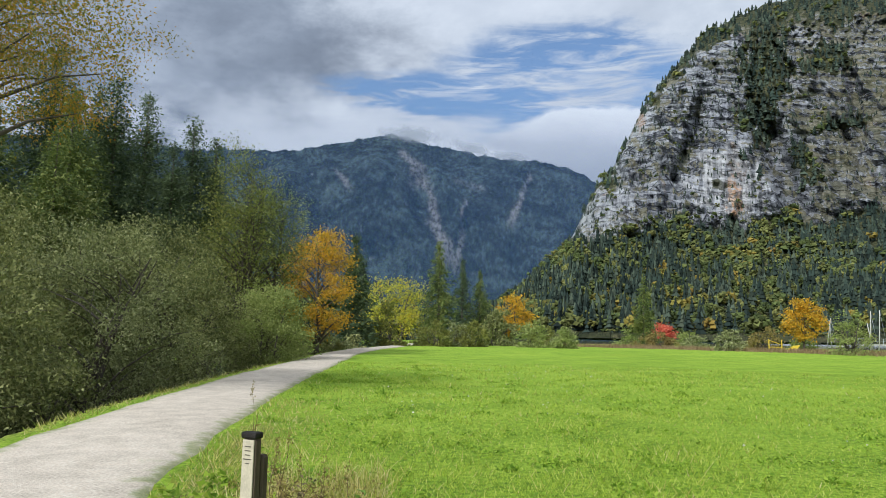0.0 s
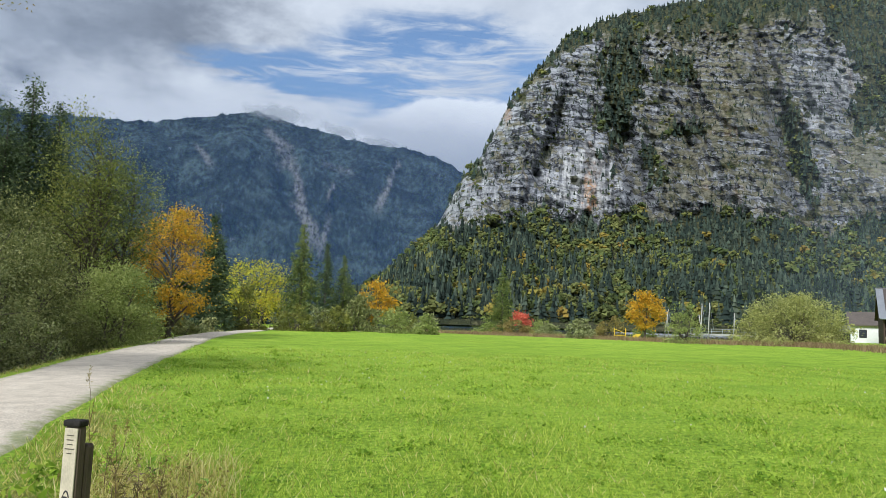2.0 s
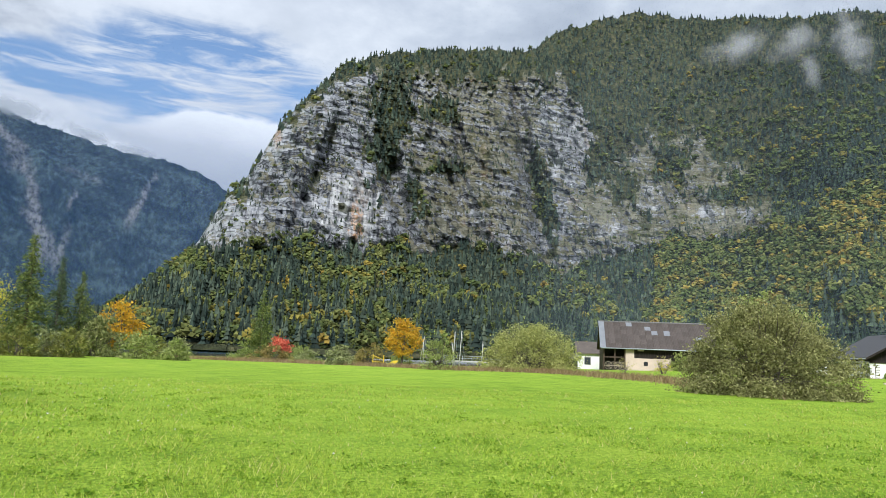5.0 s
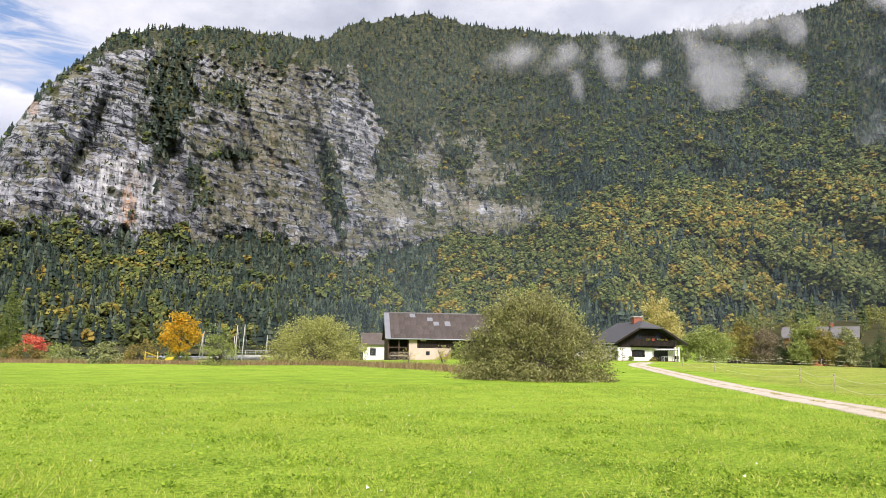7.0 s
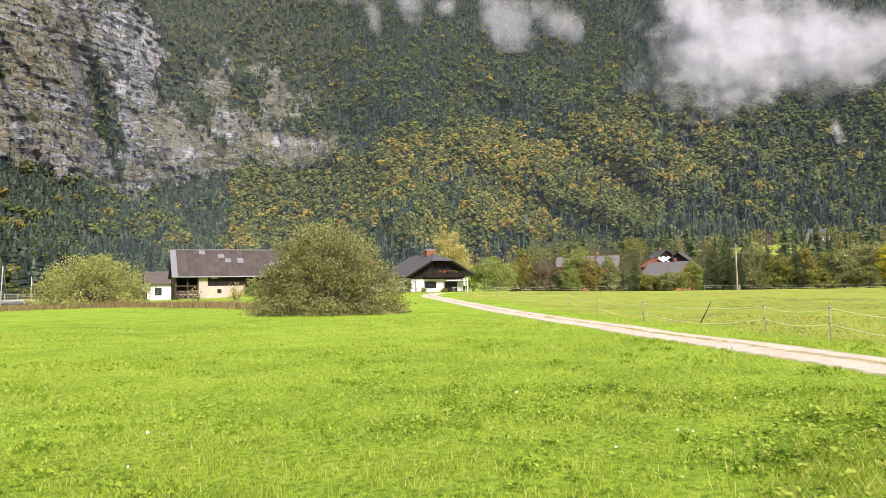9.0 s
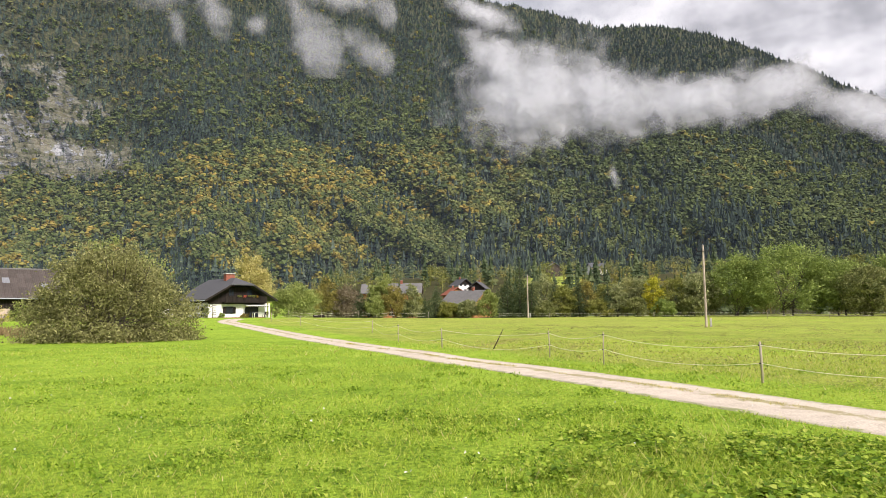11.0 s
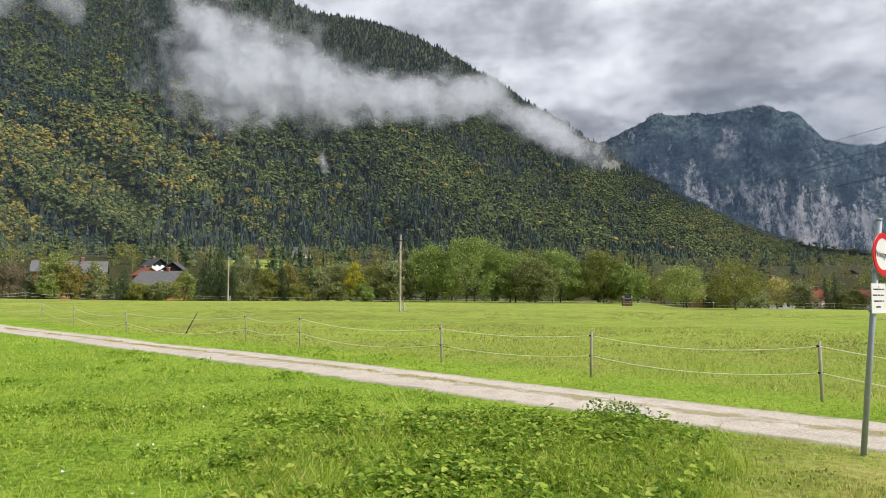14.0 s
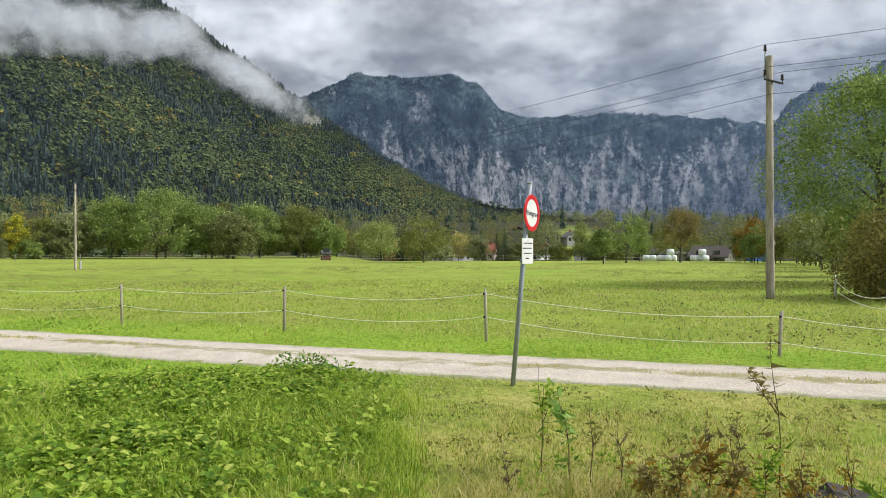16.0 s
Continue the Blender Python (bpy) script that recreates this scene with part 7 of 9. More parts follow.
def wheel_rake():
    """Hay rakes with round spoked wheels stored in the barn's bay."""
    r = thing("hay_rake", facing(42.1, 110, 3.5) @ Matrix.Translation((1.6, -0.7, 0)), "rusty hay rake with spoked wheels before the barn", "farm machine")
    for x in (-0.9, -0.2, 0.5, 1.1):
        ring = [(x + 0.55 * math.cos(a), 0.15 * math.sin(a * 2), 0.75 + 0.55 * math.sin(a), 0.03) for a in np.linspace(0, 6.283, 17)]
        w = tube("wheel", r, MAT_POLE, ring, 5)
        for a in np.linspace(0, math.pi, 5)[:-1]:
            tube("spoke", w, MAT_POLE, [(x - 0.53 * math.cos(a), 0, 0.75 - 0.53 * math.sin(a), 0.012), (x + 0.53 * math.cos(a), 0, 0.75 + 0.53 * math.sin(a), 0.012)], 4)
    box("beam", r, MAT_POLE, -1.3, 1.4, -0.05, 0.05, 0.70, 0.80)


wheel_rake()


def house(name, m, W, D, wallh, ridge, wall, roof, gable, label, over=0.6, long_front=True, rows=1, frames=None, cols=3):
    """A village house: walls, gables, a roof of two slopes, windows and a chimney. The ridge runs along x, or towards the viewer."""
    h = thing(name, m if long_front else m @ pose(0, 0, 0, 0, 0, 90), label, "house", "village houses")
    X, Y = (W, D) if long_front else (D, W)
    box("wall", h, wall, -X / 2, X / 2, -Y / 2, Y / 2, -1.5, wallh, 0.02)
    for s in (-1, 1):
        slab("gable", h, gable, [(s * X / 2, -Y / 2, wallh), (s * X / 2, Y / 2, wallh), (s * X / 2, 0, ridge - 0.1)], (-s * 0.25, 0, 0))
        sl = (ridge - wallh) / (Y / 2)
        slab("roof", h, roof, [(-X / 2 - over, s * (Y / 2 + over), wallh - over * sl), (X / 2 + over, s * (Y / 2 + over), wallh - over * sl), (X / 2 + over, 0, ridge), (-X / 2 - over, 0, ridge)], (0, 0, 0.22))
    if name in ("house",):
        ch = box("chimney", h, MAT_BRICK, X * 0.15, X * 0.15 + 0.6, -0.3, 0.3, ridge - 0.6, ridge + 1.0, 0.02)
        box("cap", ch, MAT_CONCRETE, X * 0.15 - 0.08, X * 0.15 + 0.68, -0.38, 0.38, ridge + 1.0, ridge + 1.1)
    fm = frames or MAT_DARKWOOD
    for r in range(rows):
        for k in range(cols):
            if long_front:
                window(h, -X / 2 + X * (k + 0.5) / cols, -Y / 2 - 0.01, 0.9 + 2.6 * r, 0.9, 1.1, fm)
            else:
                y = -Y / 2 + Y * (k + 0.5) / cols
                f = box("window", h, fm, -X / 2 - 0.07, -X / 2 + 0.04, y - 0.52, y + 0.52, 0.85 + 2.6 * r, 2.05 + 2.6 * r)
                box("pane", f, MAT_GLASS, -X / 2 - 0.09, -X / 2 - 0.03, y - 0.45, y + 0.45, 0.92 + 2.6 * r, 1.98 + 2.6 * r, 0)
    return h


house("shed", facing(41.6, 128, 2), 6.5, 6, 2.9, 4.6, MAT_WHITE, MAT_BROWNROOF, MAT_WHITE, "small white shed with grey roof beside the barn", 0.5, True, 1, None, 2)
house("woodshed", facing(39.2, 140, 0), 7.5, 4, 2.2, 3.0, MAT_OLDWOOD, MAT_GREYROOF, MAT_OLDWOOD, "low dark wooden shed behind the meadow", 0.4, True, 1, None, 2)
house("house", facing(80.5, 188, -36), 10, 9, 3.8, 7.0, MAT_ORANGEWOOD, MAT_GREYROOF, MAT_ORANGEWOOD, "larch-boarded house with a broad grey roof", 0.8)
house("house", facing(74.4, 192, -4), 15, 8, 7.0, 9.3, MAT_ORANGEWOOD, MAT_GREYROOF, MAT_ORANGEWOOD, "long house with a grey roof behind the hedge", 0.7, True, 1, None, 5)
house("house", facing(80.0, 302, 28), 6.4, 7, 4.0, 6.4, MAT_WHITE, MAT_SLATE, MAT_DARKWOOD, "white chalet with dark gable on the hillside", 1.0, False, 2)
house("house", facing(79.4, 262, 20), 6.6, 7, 3.6, 5.8, MAT_ORANGEWOOD, MAT_REDROOF, MAT_ORANGEWOOD, "small wooden house with reddish gable", 0.8, False)
house("house", facing(81.4, 290, -15), 6.4, 7, 3.6, 6.0, MAT_DARKWOOD, MAT_SLATE, MAT_DARKWOOD, "dark wooden house on the hillside", 0.8, False)
house("house", facing(90.8, 420, 25), 9, 8, 4.0, 6.6, MAT_WHITE, MAT_SLATE, MAT_WHITE, "white house on the hillside under the woods", 0.8, True)
house("house", facing(87.4, 410, 10), 9, 8, 4.5, 7.4, MAT_OLDWOOD, MAT_GREYROOF, MAT_OLDWOOD, "brown wooden house under the woods", 0.8, False)
house("house", facing(117.4, 270, 10), 10, 9, 4.5, 7.5, MAT_WHITE, MAT_REDROOF, MAT_DARKWOOD, "white house with red roof among trees", 0.8, False)
house("house", facing(128.3, 210, 10, -1.7), 6, 7, 2.6, 5.2, MAT_WHITE, MAT_REDROOF, MAT_WHITE, "small white house with red roof at the village edge", 0.5, False, 1, None, 2)
house("house", facing(126.6, 205, 10, -1.7), 9, 7, 2.6, 4.4, MAT_WHITE, MAT_GREYROOF, MAT_WHITE, "white house with grey roof at the village edge", 0.5, True)
house("house", facing(129.7, 215, -10, -1.7), 5, 6, 2.8, 5.2, MAT_CREAM, MAT_REDROOF, MAT_CREAM, "small cream house with orange roof at the village edge", 0.5, True, 1, None, 2)
house("house", facing(122.6, 215, -10, -1.2), 8, 7, 3.0, 5.4, MAT_ORANGEWOOD, MAT_REDROOF, MAT_ORANGEWOOD, "small orange house with red roof at the village edge", 0.6, True)
house("house", facing(133.2, 230, -34, -1.9), 11, 7, 2.9, 5.5, MAT_WHITE, MAT_REDROOF, MAT_WHITE, "white house with a long red tile roof at the village edge", 0.5, True)
house("house", facing(132.0, 430, 15, 9.5), 11, 9, 3.4, 6.4, MAT_WHITE, MAT_REDROOF, MAT_DARKWOOD, "brown-gabled chalet on the hillside", 1.0, False, 2, None, 4)
house("house", facing(136.4, 300, 25, 4.6), 7, 7, 2.6, 4.6, MAT_CONCRETE, MAT_GREYROOF, MAT_WHITE, "pale house above the village meadow", 0.6, False)
house("house", facing(134.9, 300, 5, 5.0), 6, 6, 2.4, 4.4, MAT_CREAM, MAT_REDROOF, MAT_CREAM, "small cream house with red roof above the village", 0.6, False)
house("house", facing(137.8, 190, 35, -1.2), 5.5, 6, 2.4, 4.6, MAT_WHITE, MAT_SLATE, MAT_DARKWOOD, "small white house with dark gable", 0.6, False)
house("stable", facing(143.3, 150, 0, -1.3), 13, 6, 2.2, 3.2, MAT_GREYBOARD, MAT_GREYROOF, MAT_GREYBOARD, "long low grey wooden stable behind the paddock", 0.4, True, 1, None, 4)
house("stable", facing(147.0, 116, -20, -0.5), 5.0, 4.6, 1.3, 2.6, MAT_GREYBOARD, MAT_BROWNROOF, MAT_GREYBOARD, "small grey wooden stable with a sloping brown roof", 0.6, True, 1, None, 2)
house("field_hut", facing(116.7, 122, 10), 1.5, 1.4, 1.2, 1.5, MAT_HUT, MAT_GREYROOF, MAT_HUT, "tiny brown wooden field hut at the pasture's edge", 0.1, True, 1, None, 1)


# white bales and a blue trailer beside the stable
def bales():
    rng = random.Random(4)
    first = None
    for az, d, z in ((142.6, 112, 0), (143.2, 112.5, 0), (143.7, 112, 0), (144.1, 113, 0), (145.6, 112, 0), (146.05, 112.5, 0), (146.4, 112, 0), (146.2, 112.3, 0.9), (143.9, 112.4, 0.9), (142.1, 113, 0)):
        m = facing(az, d, rng.uniform(-20, 20)) @ Matrix.Translation((0, 0, z))
        if first is None:
            first = thing("silage_bale", m, "round silage bale in white wrap", "bale", "silage bales")
            tube("wrap", first, MAT_BALE, [(-0.5, 0, 0.48, 0.38), (-0.45, 0, 0.48, 0.47), (0, 0, 0.48, 0.49), (0.45, 0, 0.48, 0.47), (0.5, 0, 0.48, 0.38)], 16)
        else:
            copy_thing(first, m)
    t = thing("trailer", facing(150.1, 140, 40), "blue farm trailer parked beside the stable", "trailer")
    box("bed", t, MAT_BLUE, -1.8, 1.8, -0.9, 0.9, 0.6, 1.2, 0.03)
    box("cover", t, MAT_BLUE, -1.7, 1.2, -0.8, 0.8, 1.2, 1.7, 0.1)
    for x in (-0.9, 0.9):
        for y in (-0.85, 0.85):
            tube("wheel", t, MAT_TYRE, [(x, y - 0.1, 0.4, 0.4), (x, y + 0.1, 0.4, 0.4)], 14)


bales()


# the foot bridge, masts and gate by the river
def river_things():
    b = thing("foot_bridge", facing(32.0, 142, 0, 0.25), "low concrete bridge with steel railings", "bridge")
    box("deck", b, MAT_CONCRETE, -6, 7, -1.2, 1.2, 0.75, 1.05, 0.03)
    box("abutment", b, MAT_CONCRETE, 2.6, 6.5, -1.0, 1.0, -1.5, 0.75, 0.03)
    slab("ramp", b, MAT_CONCRETE, [(-6, -1.2, 1.05), (-6, 1.2, 1.05), (-13, 1.2, 0.1), (-13, -1.2, 0.1)], (0, 0, -0.25))
    for y in (-1.15, 1.15):
        for z in (1.5, 1.95):
            tube("rail", b, MAT_ZINC, [(-6, y, z, 0.035), (7, y, z, 0.035)], 6)
        for k in range(8):
            x = -6 + 13 * k / 7
            box("post", b, MAT_ZINC, x - 0.04, x + 0.04, y - 0.04, y + 0.04, 1.05, 2.0, 0)
    for az, d, lean, h in ((27.6, 138, 0.9, 5.4), (28.0, 139, -0.3, 5.0), (30.3, 139, 0.25, 6.6), (30.8, 139.5, 0.35, 6.8), (30.5, 140, -0.8, 4.6), (32.6, 141, 0.15, 5.0)):
        m = thing("boat_mast", facing(az, d, 0, -0.6), "slanting white boat mast by the river", "mast", "boat masts")
        tube("mast", m, MAT_CONCRETE, [(0, 0, 0, 0.11), (lean, 0, h + 0.8, 0.07)], 7)
        tube("stay", m, MAT_ZINC, [(lean, 0, h + 0.7, 0.02), (lean + 0.9, 0, 0.8, 0.02)], 4)
    g = thing("loading_ramp", facing(24.5, 122, 0), "yellow steel gate and ramp on the bank", "gate")
    for x in (-1.2, 0.6):
        box("post", g, MAT_YELLOW, x - 0.07, x + 0.07, -0.07, 0.07, 0, 1.7)
    tube("rail", g, MAT_YELLOW, [(-1.2, 0, 1.55, 0.06), (0.6, 0, 0.9, 0.06)], 6)
    tube("rail", g, MAT_YELLOW, [(-1.2, 0, 0.5, 0.06), (0.6, 0, 0.5, 0.06)], 6)
    slab("plate", g, MAT_YELLOW, [(1.3, 0, 0.15), (2.6, 0, 0.15), (3.1, 0, 0.85), (2.2, 0, 0.75)], (0, 0.8, 0.05))


river_things()


# ---- poles, wires, fences, signs ----
def utility_pole(x, y, h, r, arm, label, az, low=0.6):
    """A tapered trunk with a short steel arm, ribbed insulators and a top bracket."""
    p = thing("utility_pole", pose(x, y, float(ground(x, y)) - 0.1, 0, 0, -az), label, "utility pole")
    tube("shaft", p, MAT_POLE, [(0, 0, 0, r * 1.16), (0.01, 0, 0.4, r * 1.1), (-0.01, 0, h * 0.5, r), (0, 0, h - 0.02, r * 0.86), (0, 0, h, r * 0.78)], 14)
    za = h - low

    def ribbed(parent, px, py, pz):
        q = [(px, py, pz - 0.10, 0.014), (px, py, pz, 0.014)]
        for k in range(4):
            q += [(px, py, pz + 0.055 * k, 0.03), (px, py, pz + 0.02 + 0.055 * k, 0.078 - 0.006 * k), (px, py, pz + 0.04 + 0.055 * k, 0.03)]
        tube("insulator", parent, MAT_INSULATOR, q, 10, "dark brown ribbed insulator")

    ca = box("crossarm", p, MAT_DARK, -arm, arm, -r - 0.06, -r - 0.005, za, za + 0.06, 0.008, "dark steel arm")
    for u in (-0.95, 0.95):
        ribbed(ca, arm * u, -r - 0.03, za + 0.15)
    top = tube("bracket", p, MAT_ZINC, [(0, r + 0.02, h - 0.55, 0.03), (0, r + 0.02, h + 0.12, 0.03)], 6, "galvanised top bracket")
    ribbed(top, 0, r + 0.02, h + 0.20)
    return p


def cable(name, a, b, sag, r, mat, label, n=24):
    t = np.linspace(0, 1, n)
    p = np.outer(1 - t, a) + np.outer(t, b)
    p[:, 2] -= sag * 4 * t * (1 - t)
    v, f = tubes([np.hstack([p, np.full((n, 1), r)])], 4)
    return tagged(new(name, mesh_of(name, v, f, mat, True)), label, "cable", "overhead cables")


BIG, MID, SMALL = (13.5, -24.0), (70.4, -10.8), (130.4, 10.7)
MAT_INSULATOR = m_plain("brown_porcelain", (0.05, 0.028, 0.026), 0.25, vary=0.2, scale=8)
big = utility_pole(*BIG, 8.6, 0.128, 0.60, "tall weathered wooden utility pole in the paddock", 90, 0.95)
box("tag", big, MAT_SIGNWHITE, 0.09, 0.12, -0.12, -0.09, 2.0, 2.14, 0.004)
box("strap", big, MAT_DARK, -0.02, 0.02, 0.10, 0.155, 0.1, 1.5, 0.004, "dark steel earth strap")
utility_pole(*MID, 7.8, 0.11, 0.60, "weathered wooden utility pole in the pasture", 99)
utility_pole(*SMALL, 8.0, 0.12, 0.60, "thin utility pole at the pasture's edge", 85)
marker = thing("marker_post", pose(70.9, -11.3, 0), "short white concrete post beside the utility pole", "post")
box("post", marker, MAT_CONCRETE, -0.09, 0.09, -0.09, 0.09, 0, 0.9, 0.03)
copy_thing(marker, pose(131.2, 10.4, float(ground(131.2, 10.4))))
FAR_POLE = (-26.0, -34.0)
for dy, dz, sag in ((0.0, 8.95, 1.0), (-0.57, 8.0, 0.9), (0.57, 8.0, 1.0), (0.1, 7.15, 1.1)):
    a = (BIG[0] + (0.15 if dy == 0 else -0.16), BIG[1] + dy, dz)
    b = (MID[0], MID[1] + dy, dz - 0.85)
    cable("overhead_cable", a, b, sag * 1.2, 0.007, MAT_DARK, "thin dark overhead cable")
    cable("overhead_cable", a, (FAR_POLE[0], FAR_POLE[1] + dy, dz + 0.6), sag * 0.7, 0.007, MAT_DARK, "thin dark overhead cable")
    cable("overhead_cable", b, (SMALL[0], SMALL[1] + dy, dz - 0.7), sag, 0.009, MAT_DARK, "thin dark overhead cable")


def tape_fence(name, posts, label, heights=(0.93, 0.48), height=1.02, r=0.032, sag=0.15, tape=0.0068, mat=None):
    """Posts in the ground with sagging white tapes between them."""
    f = thing(name, pose(0, 0, 0), label, "fence")
    rng = random.Random(len(posts))
    tops = []
    for x, y, *sunk in posts:
        z = float(ground(x, y)) - sum(sunk)
        lx, ly, hh = rng.uniform(-0.05, 0.05), rng.uniform(-0.05, 0.05), height * rng.uniform(0.93, 1.05)
        rr = r * rng.uniform(0.7, 1.1)
        p = tube("post", f, mat or MAT_FENCEPOST, [(x, y, z - 0.2, rr), (x + lx * 0.5, y + ly * 0.5, z + hh * 0.6, rr * 0.95), (x + lx, y + ly, z + hh, rr * 0.85)], 7)
        for h in heights:
            k = h / height
            tube("insulator", p, MAT_DARK, [(x + lx * k, y + ly * k - 0.05, z + h * hh / height, 0.02), (x + lx * k, y + ly * k + 0.05, z + h * hh / height, 0.02)], 5)
        tops.append((x, y, z, lx, ly, hh / height))
    for a, b in zip(tops[:-1], tops[1:]):
        span = math.hypot(b[0] - a[0], b[1] - a[1])
        for h in heights:
            t = np.linspace(0, 1, 13)
            pa, pb = np.array([a[0] + a[3] * h, a[1] + a[4] * h, a[2] + h * a[5]]), np.array([b[0] + b[3] * h, b[1] + b[4] * h, b[2] + h * b[5]])
            p = np.outer(1 - t, pa) + np.outer(t, pb)
            p[:, 2] -= min(0.32, sag * span / 4.5) * rng.uniform(0.6, 1.3) * 4 * t * (1 - t)
            v, q = tubes([np.hstack([p, np.full((13, 1), tape)])], 4)
            part("tape", mesh_of("tape", v, q, MAT_TAPE, True), MAT_TAPE, f, "white electric fence tape")
    return f


tape_fence("pasture_fence", [(2.0, -14.6, 0.25), (6.46, -11.58, 0.24), (10.8, -8.9), (14.6, -6.4), (18.2, -3.9), (23.8, -0.4), (27.6, 1.5), (33.6, 6.9), (40.0, 10.8), (53.0, 16.4), (67.0, 28.2), (78.0, 36.5)], "electric pasture fence of wooden posts and white tape")
tape_fence("pasture_fence", [(91.0, 40.0), (98.0, 38.0), (106.0, 35.0), (114.0, 32.0), (120.0, 27.0)], "white tape fence round the chalet's lawn", height=1.1, tape=0.0085)
tape_fence("far_fence", [tuple(float(q) for q in polar(a, d)) for a, d in ((83, 128), (87, 126), (91, 124), (95, 124), (99, 124), (103, 122), (107, 122), (111, 122), (115, 122), (119, 118), (123, 112), (127, 108), (131, 104), (135, 98), (139, 92), (143, 86))], "long low fence along the far pasture edge", (0.9, 0.5), 1.0, 0.035, 0.04, 0.008)
tape_fence("paddock_fence", [(15.5, -33.0), (12.2, -25.9), (7.6, -18.6), (4.4, -15.0)], "paddock fence of white plastic posts and tape", (0.58, 0.28), 0.64, 0.045, 0.10, 0.012, MAT_SIGNWHITE)
st = thing("leaning_stake", pose(33.0, 4.2, float(ground(33, 4.2))), "thin dark stake leaning in the pasture", "stake")
tube("stake", st, MAT_OLDWOOD, [(0.0, 0.22, -0.1, 0.028), (0, -0.30, 0.92, 0.02)], 6)


# the round prohibition sign on its leaning steel post
def prohibition_sign():
    n = Vector((-0.925, -0.38, 0)).normalized()
    s = thing("road_sign", pose(7.16, -6.335, float(ground(7.16, -6.335))), "round red and white prohibition sign on a leaning steel post", "road sign")
    lean = Vector((-0.67, -0.74, 0)) * 0.087 + Vector((0, 0, 1))
    at = lambda h: lean * h
    tube("post", s, MAT_ZINC, [(*at(-0.3), 0.032), (*at(2.62), 0.032)], 12, "galvanised steel post")
    tube("post_cap", s, MAT_ZINC, [(*at(2.61), 0.036), (*at(2.64), 0.030)], 12)
    right = n.cross(Vector((0, 0, 1))).normalized() * -1
    up = right.cross(n).normalized() * -1
    up = up if up.z > 0 else -up
    right = up.cross(n)

    def disc(name, h, r0, r1, depth, mat, parent, off, label=""):
        """A flat ring or disc of some thickness, facing along n."""
        bm = bmesh.new()
        k = 48
        c = at(h) + n * off
        rows = [[bm.verts.new(c + n * dz + (right * math.cos(6.28319 * i / k) + up * math.sin(6.28319 * i / k)) * rr) for i in range(k)] for rr, dz in ((max(r0, 0.002), depth), (r1 - 0.004, depth), (r1, depth - 0.003), (r1, 0), (max(r0, 0.002), 0))]
        for a, b in zip(rows, rows[1:] + rows[:1]):
            for i in range(k):
                bm.faces.new((a[i], a[(i + 1) % k], b[(i + 1) % k], b[i]))
        bmesh.ops.recalc_face_normals(bm, faces=bm.faces[:])
        return part(name, bm, mat, parent, label)

    H1 = 2.235
    plate = disc("disc", H1, 0, 0.235, 0.010, MAT_SIGNWHITE, s, 0.055, "white disc with a red rim")
    disc("rim", H1, 0.178, 0.238, 0.010, MAT_SIGNRED, plate, 0.060, "red rim")
    cu = bpy.data.curves.new("lettering", "FONT")
    cu.body, cu.align_x, cu.align_y, cu.size, cu.extrude = "Privatgrund", "CENTER", "CENTER", 0.098, 0.001
    tx = new("lettering", cu)
    tx.matrix_world = Matrix.Identity(4)
    m = Matrix((right, up, n)).transposed().to_4x4()
    dg = bpy.context.evaluated_depsgraph_get()
    me = bpy.data.meshes.new_from_object(tx.evaluated_get(dg))
    bpy.data.objects.remove(tx)
    me.transform(Matrix.Translation(at(H1) + n * 0.0715 - up * 0.008) @ m @ pose(0, 0, 0, 0, 0, -4) @ Matrix.Diagonal((0.84, 1.0, 1.0, 1.0)))
    me.materials.clear()
    me.materials.append(MAT_INK)
    part("lettering", me, MAT_INK, plate, "black lettering")

    def plank(name, h, w0, w1, z0, z1, off, depth, mat, parent, label=""):
        c = at(h) + n * off
        pts = [c + right * a + up * b for a, b in ((w0, z0), (w1, z0), (w1, z1), (w0, z1))]
        return slab(name, parent, mat, pts, n * depth, label)
    H2 = 1.745
    board = plank("plate", H2, -0.165, 0.165, -0.165, 0.165, 0.045, 0.008, MAT_SIGNWHITE, s, "small white plate with black print")
    for z, w in ((0.10, 0.125), (0.035, 0.14), (-0.03, 0.115), (-0.095, 0.07)):
        x = -w
        rng = random.Random(int(w * 1000))
        while x < w - 0.02:
            step = rng.uniform(0.05, 0.11)
            plank("print_bar", H2, x, min(w, x + step), z - 0.008, z + 0.008, 0.0535, 0.0015, MAT_INK, board)
            x += step + 0.016
    for h in (H1 + 0.17, H1 - 0.17, H2 + 0.12, H2 - 0.13):
        tube("clamp", s, MAT_ZINC, [(*(at(h) - Vector((0, 0, 0.02))), 0.046), (*(at(h) + Vector((0, 0, 0.02))), 0.046)], 12)
        plank("bracket", h, -0.12, 0.12, -0.014, 0.014, 0.030, 0.012, MAT_ZINC, s)


prohibition_sign()


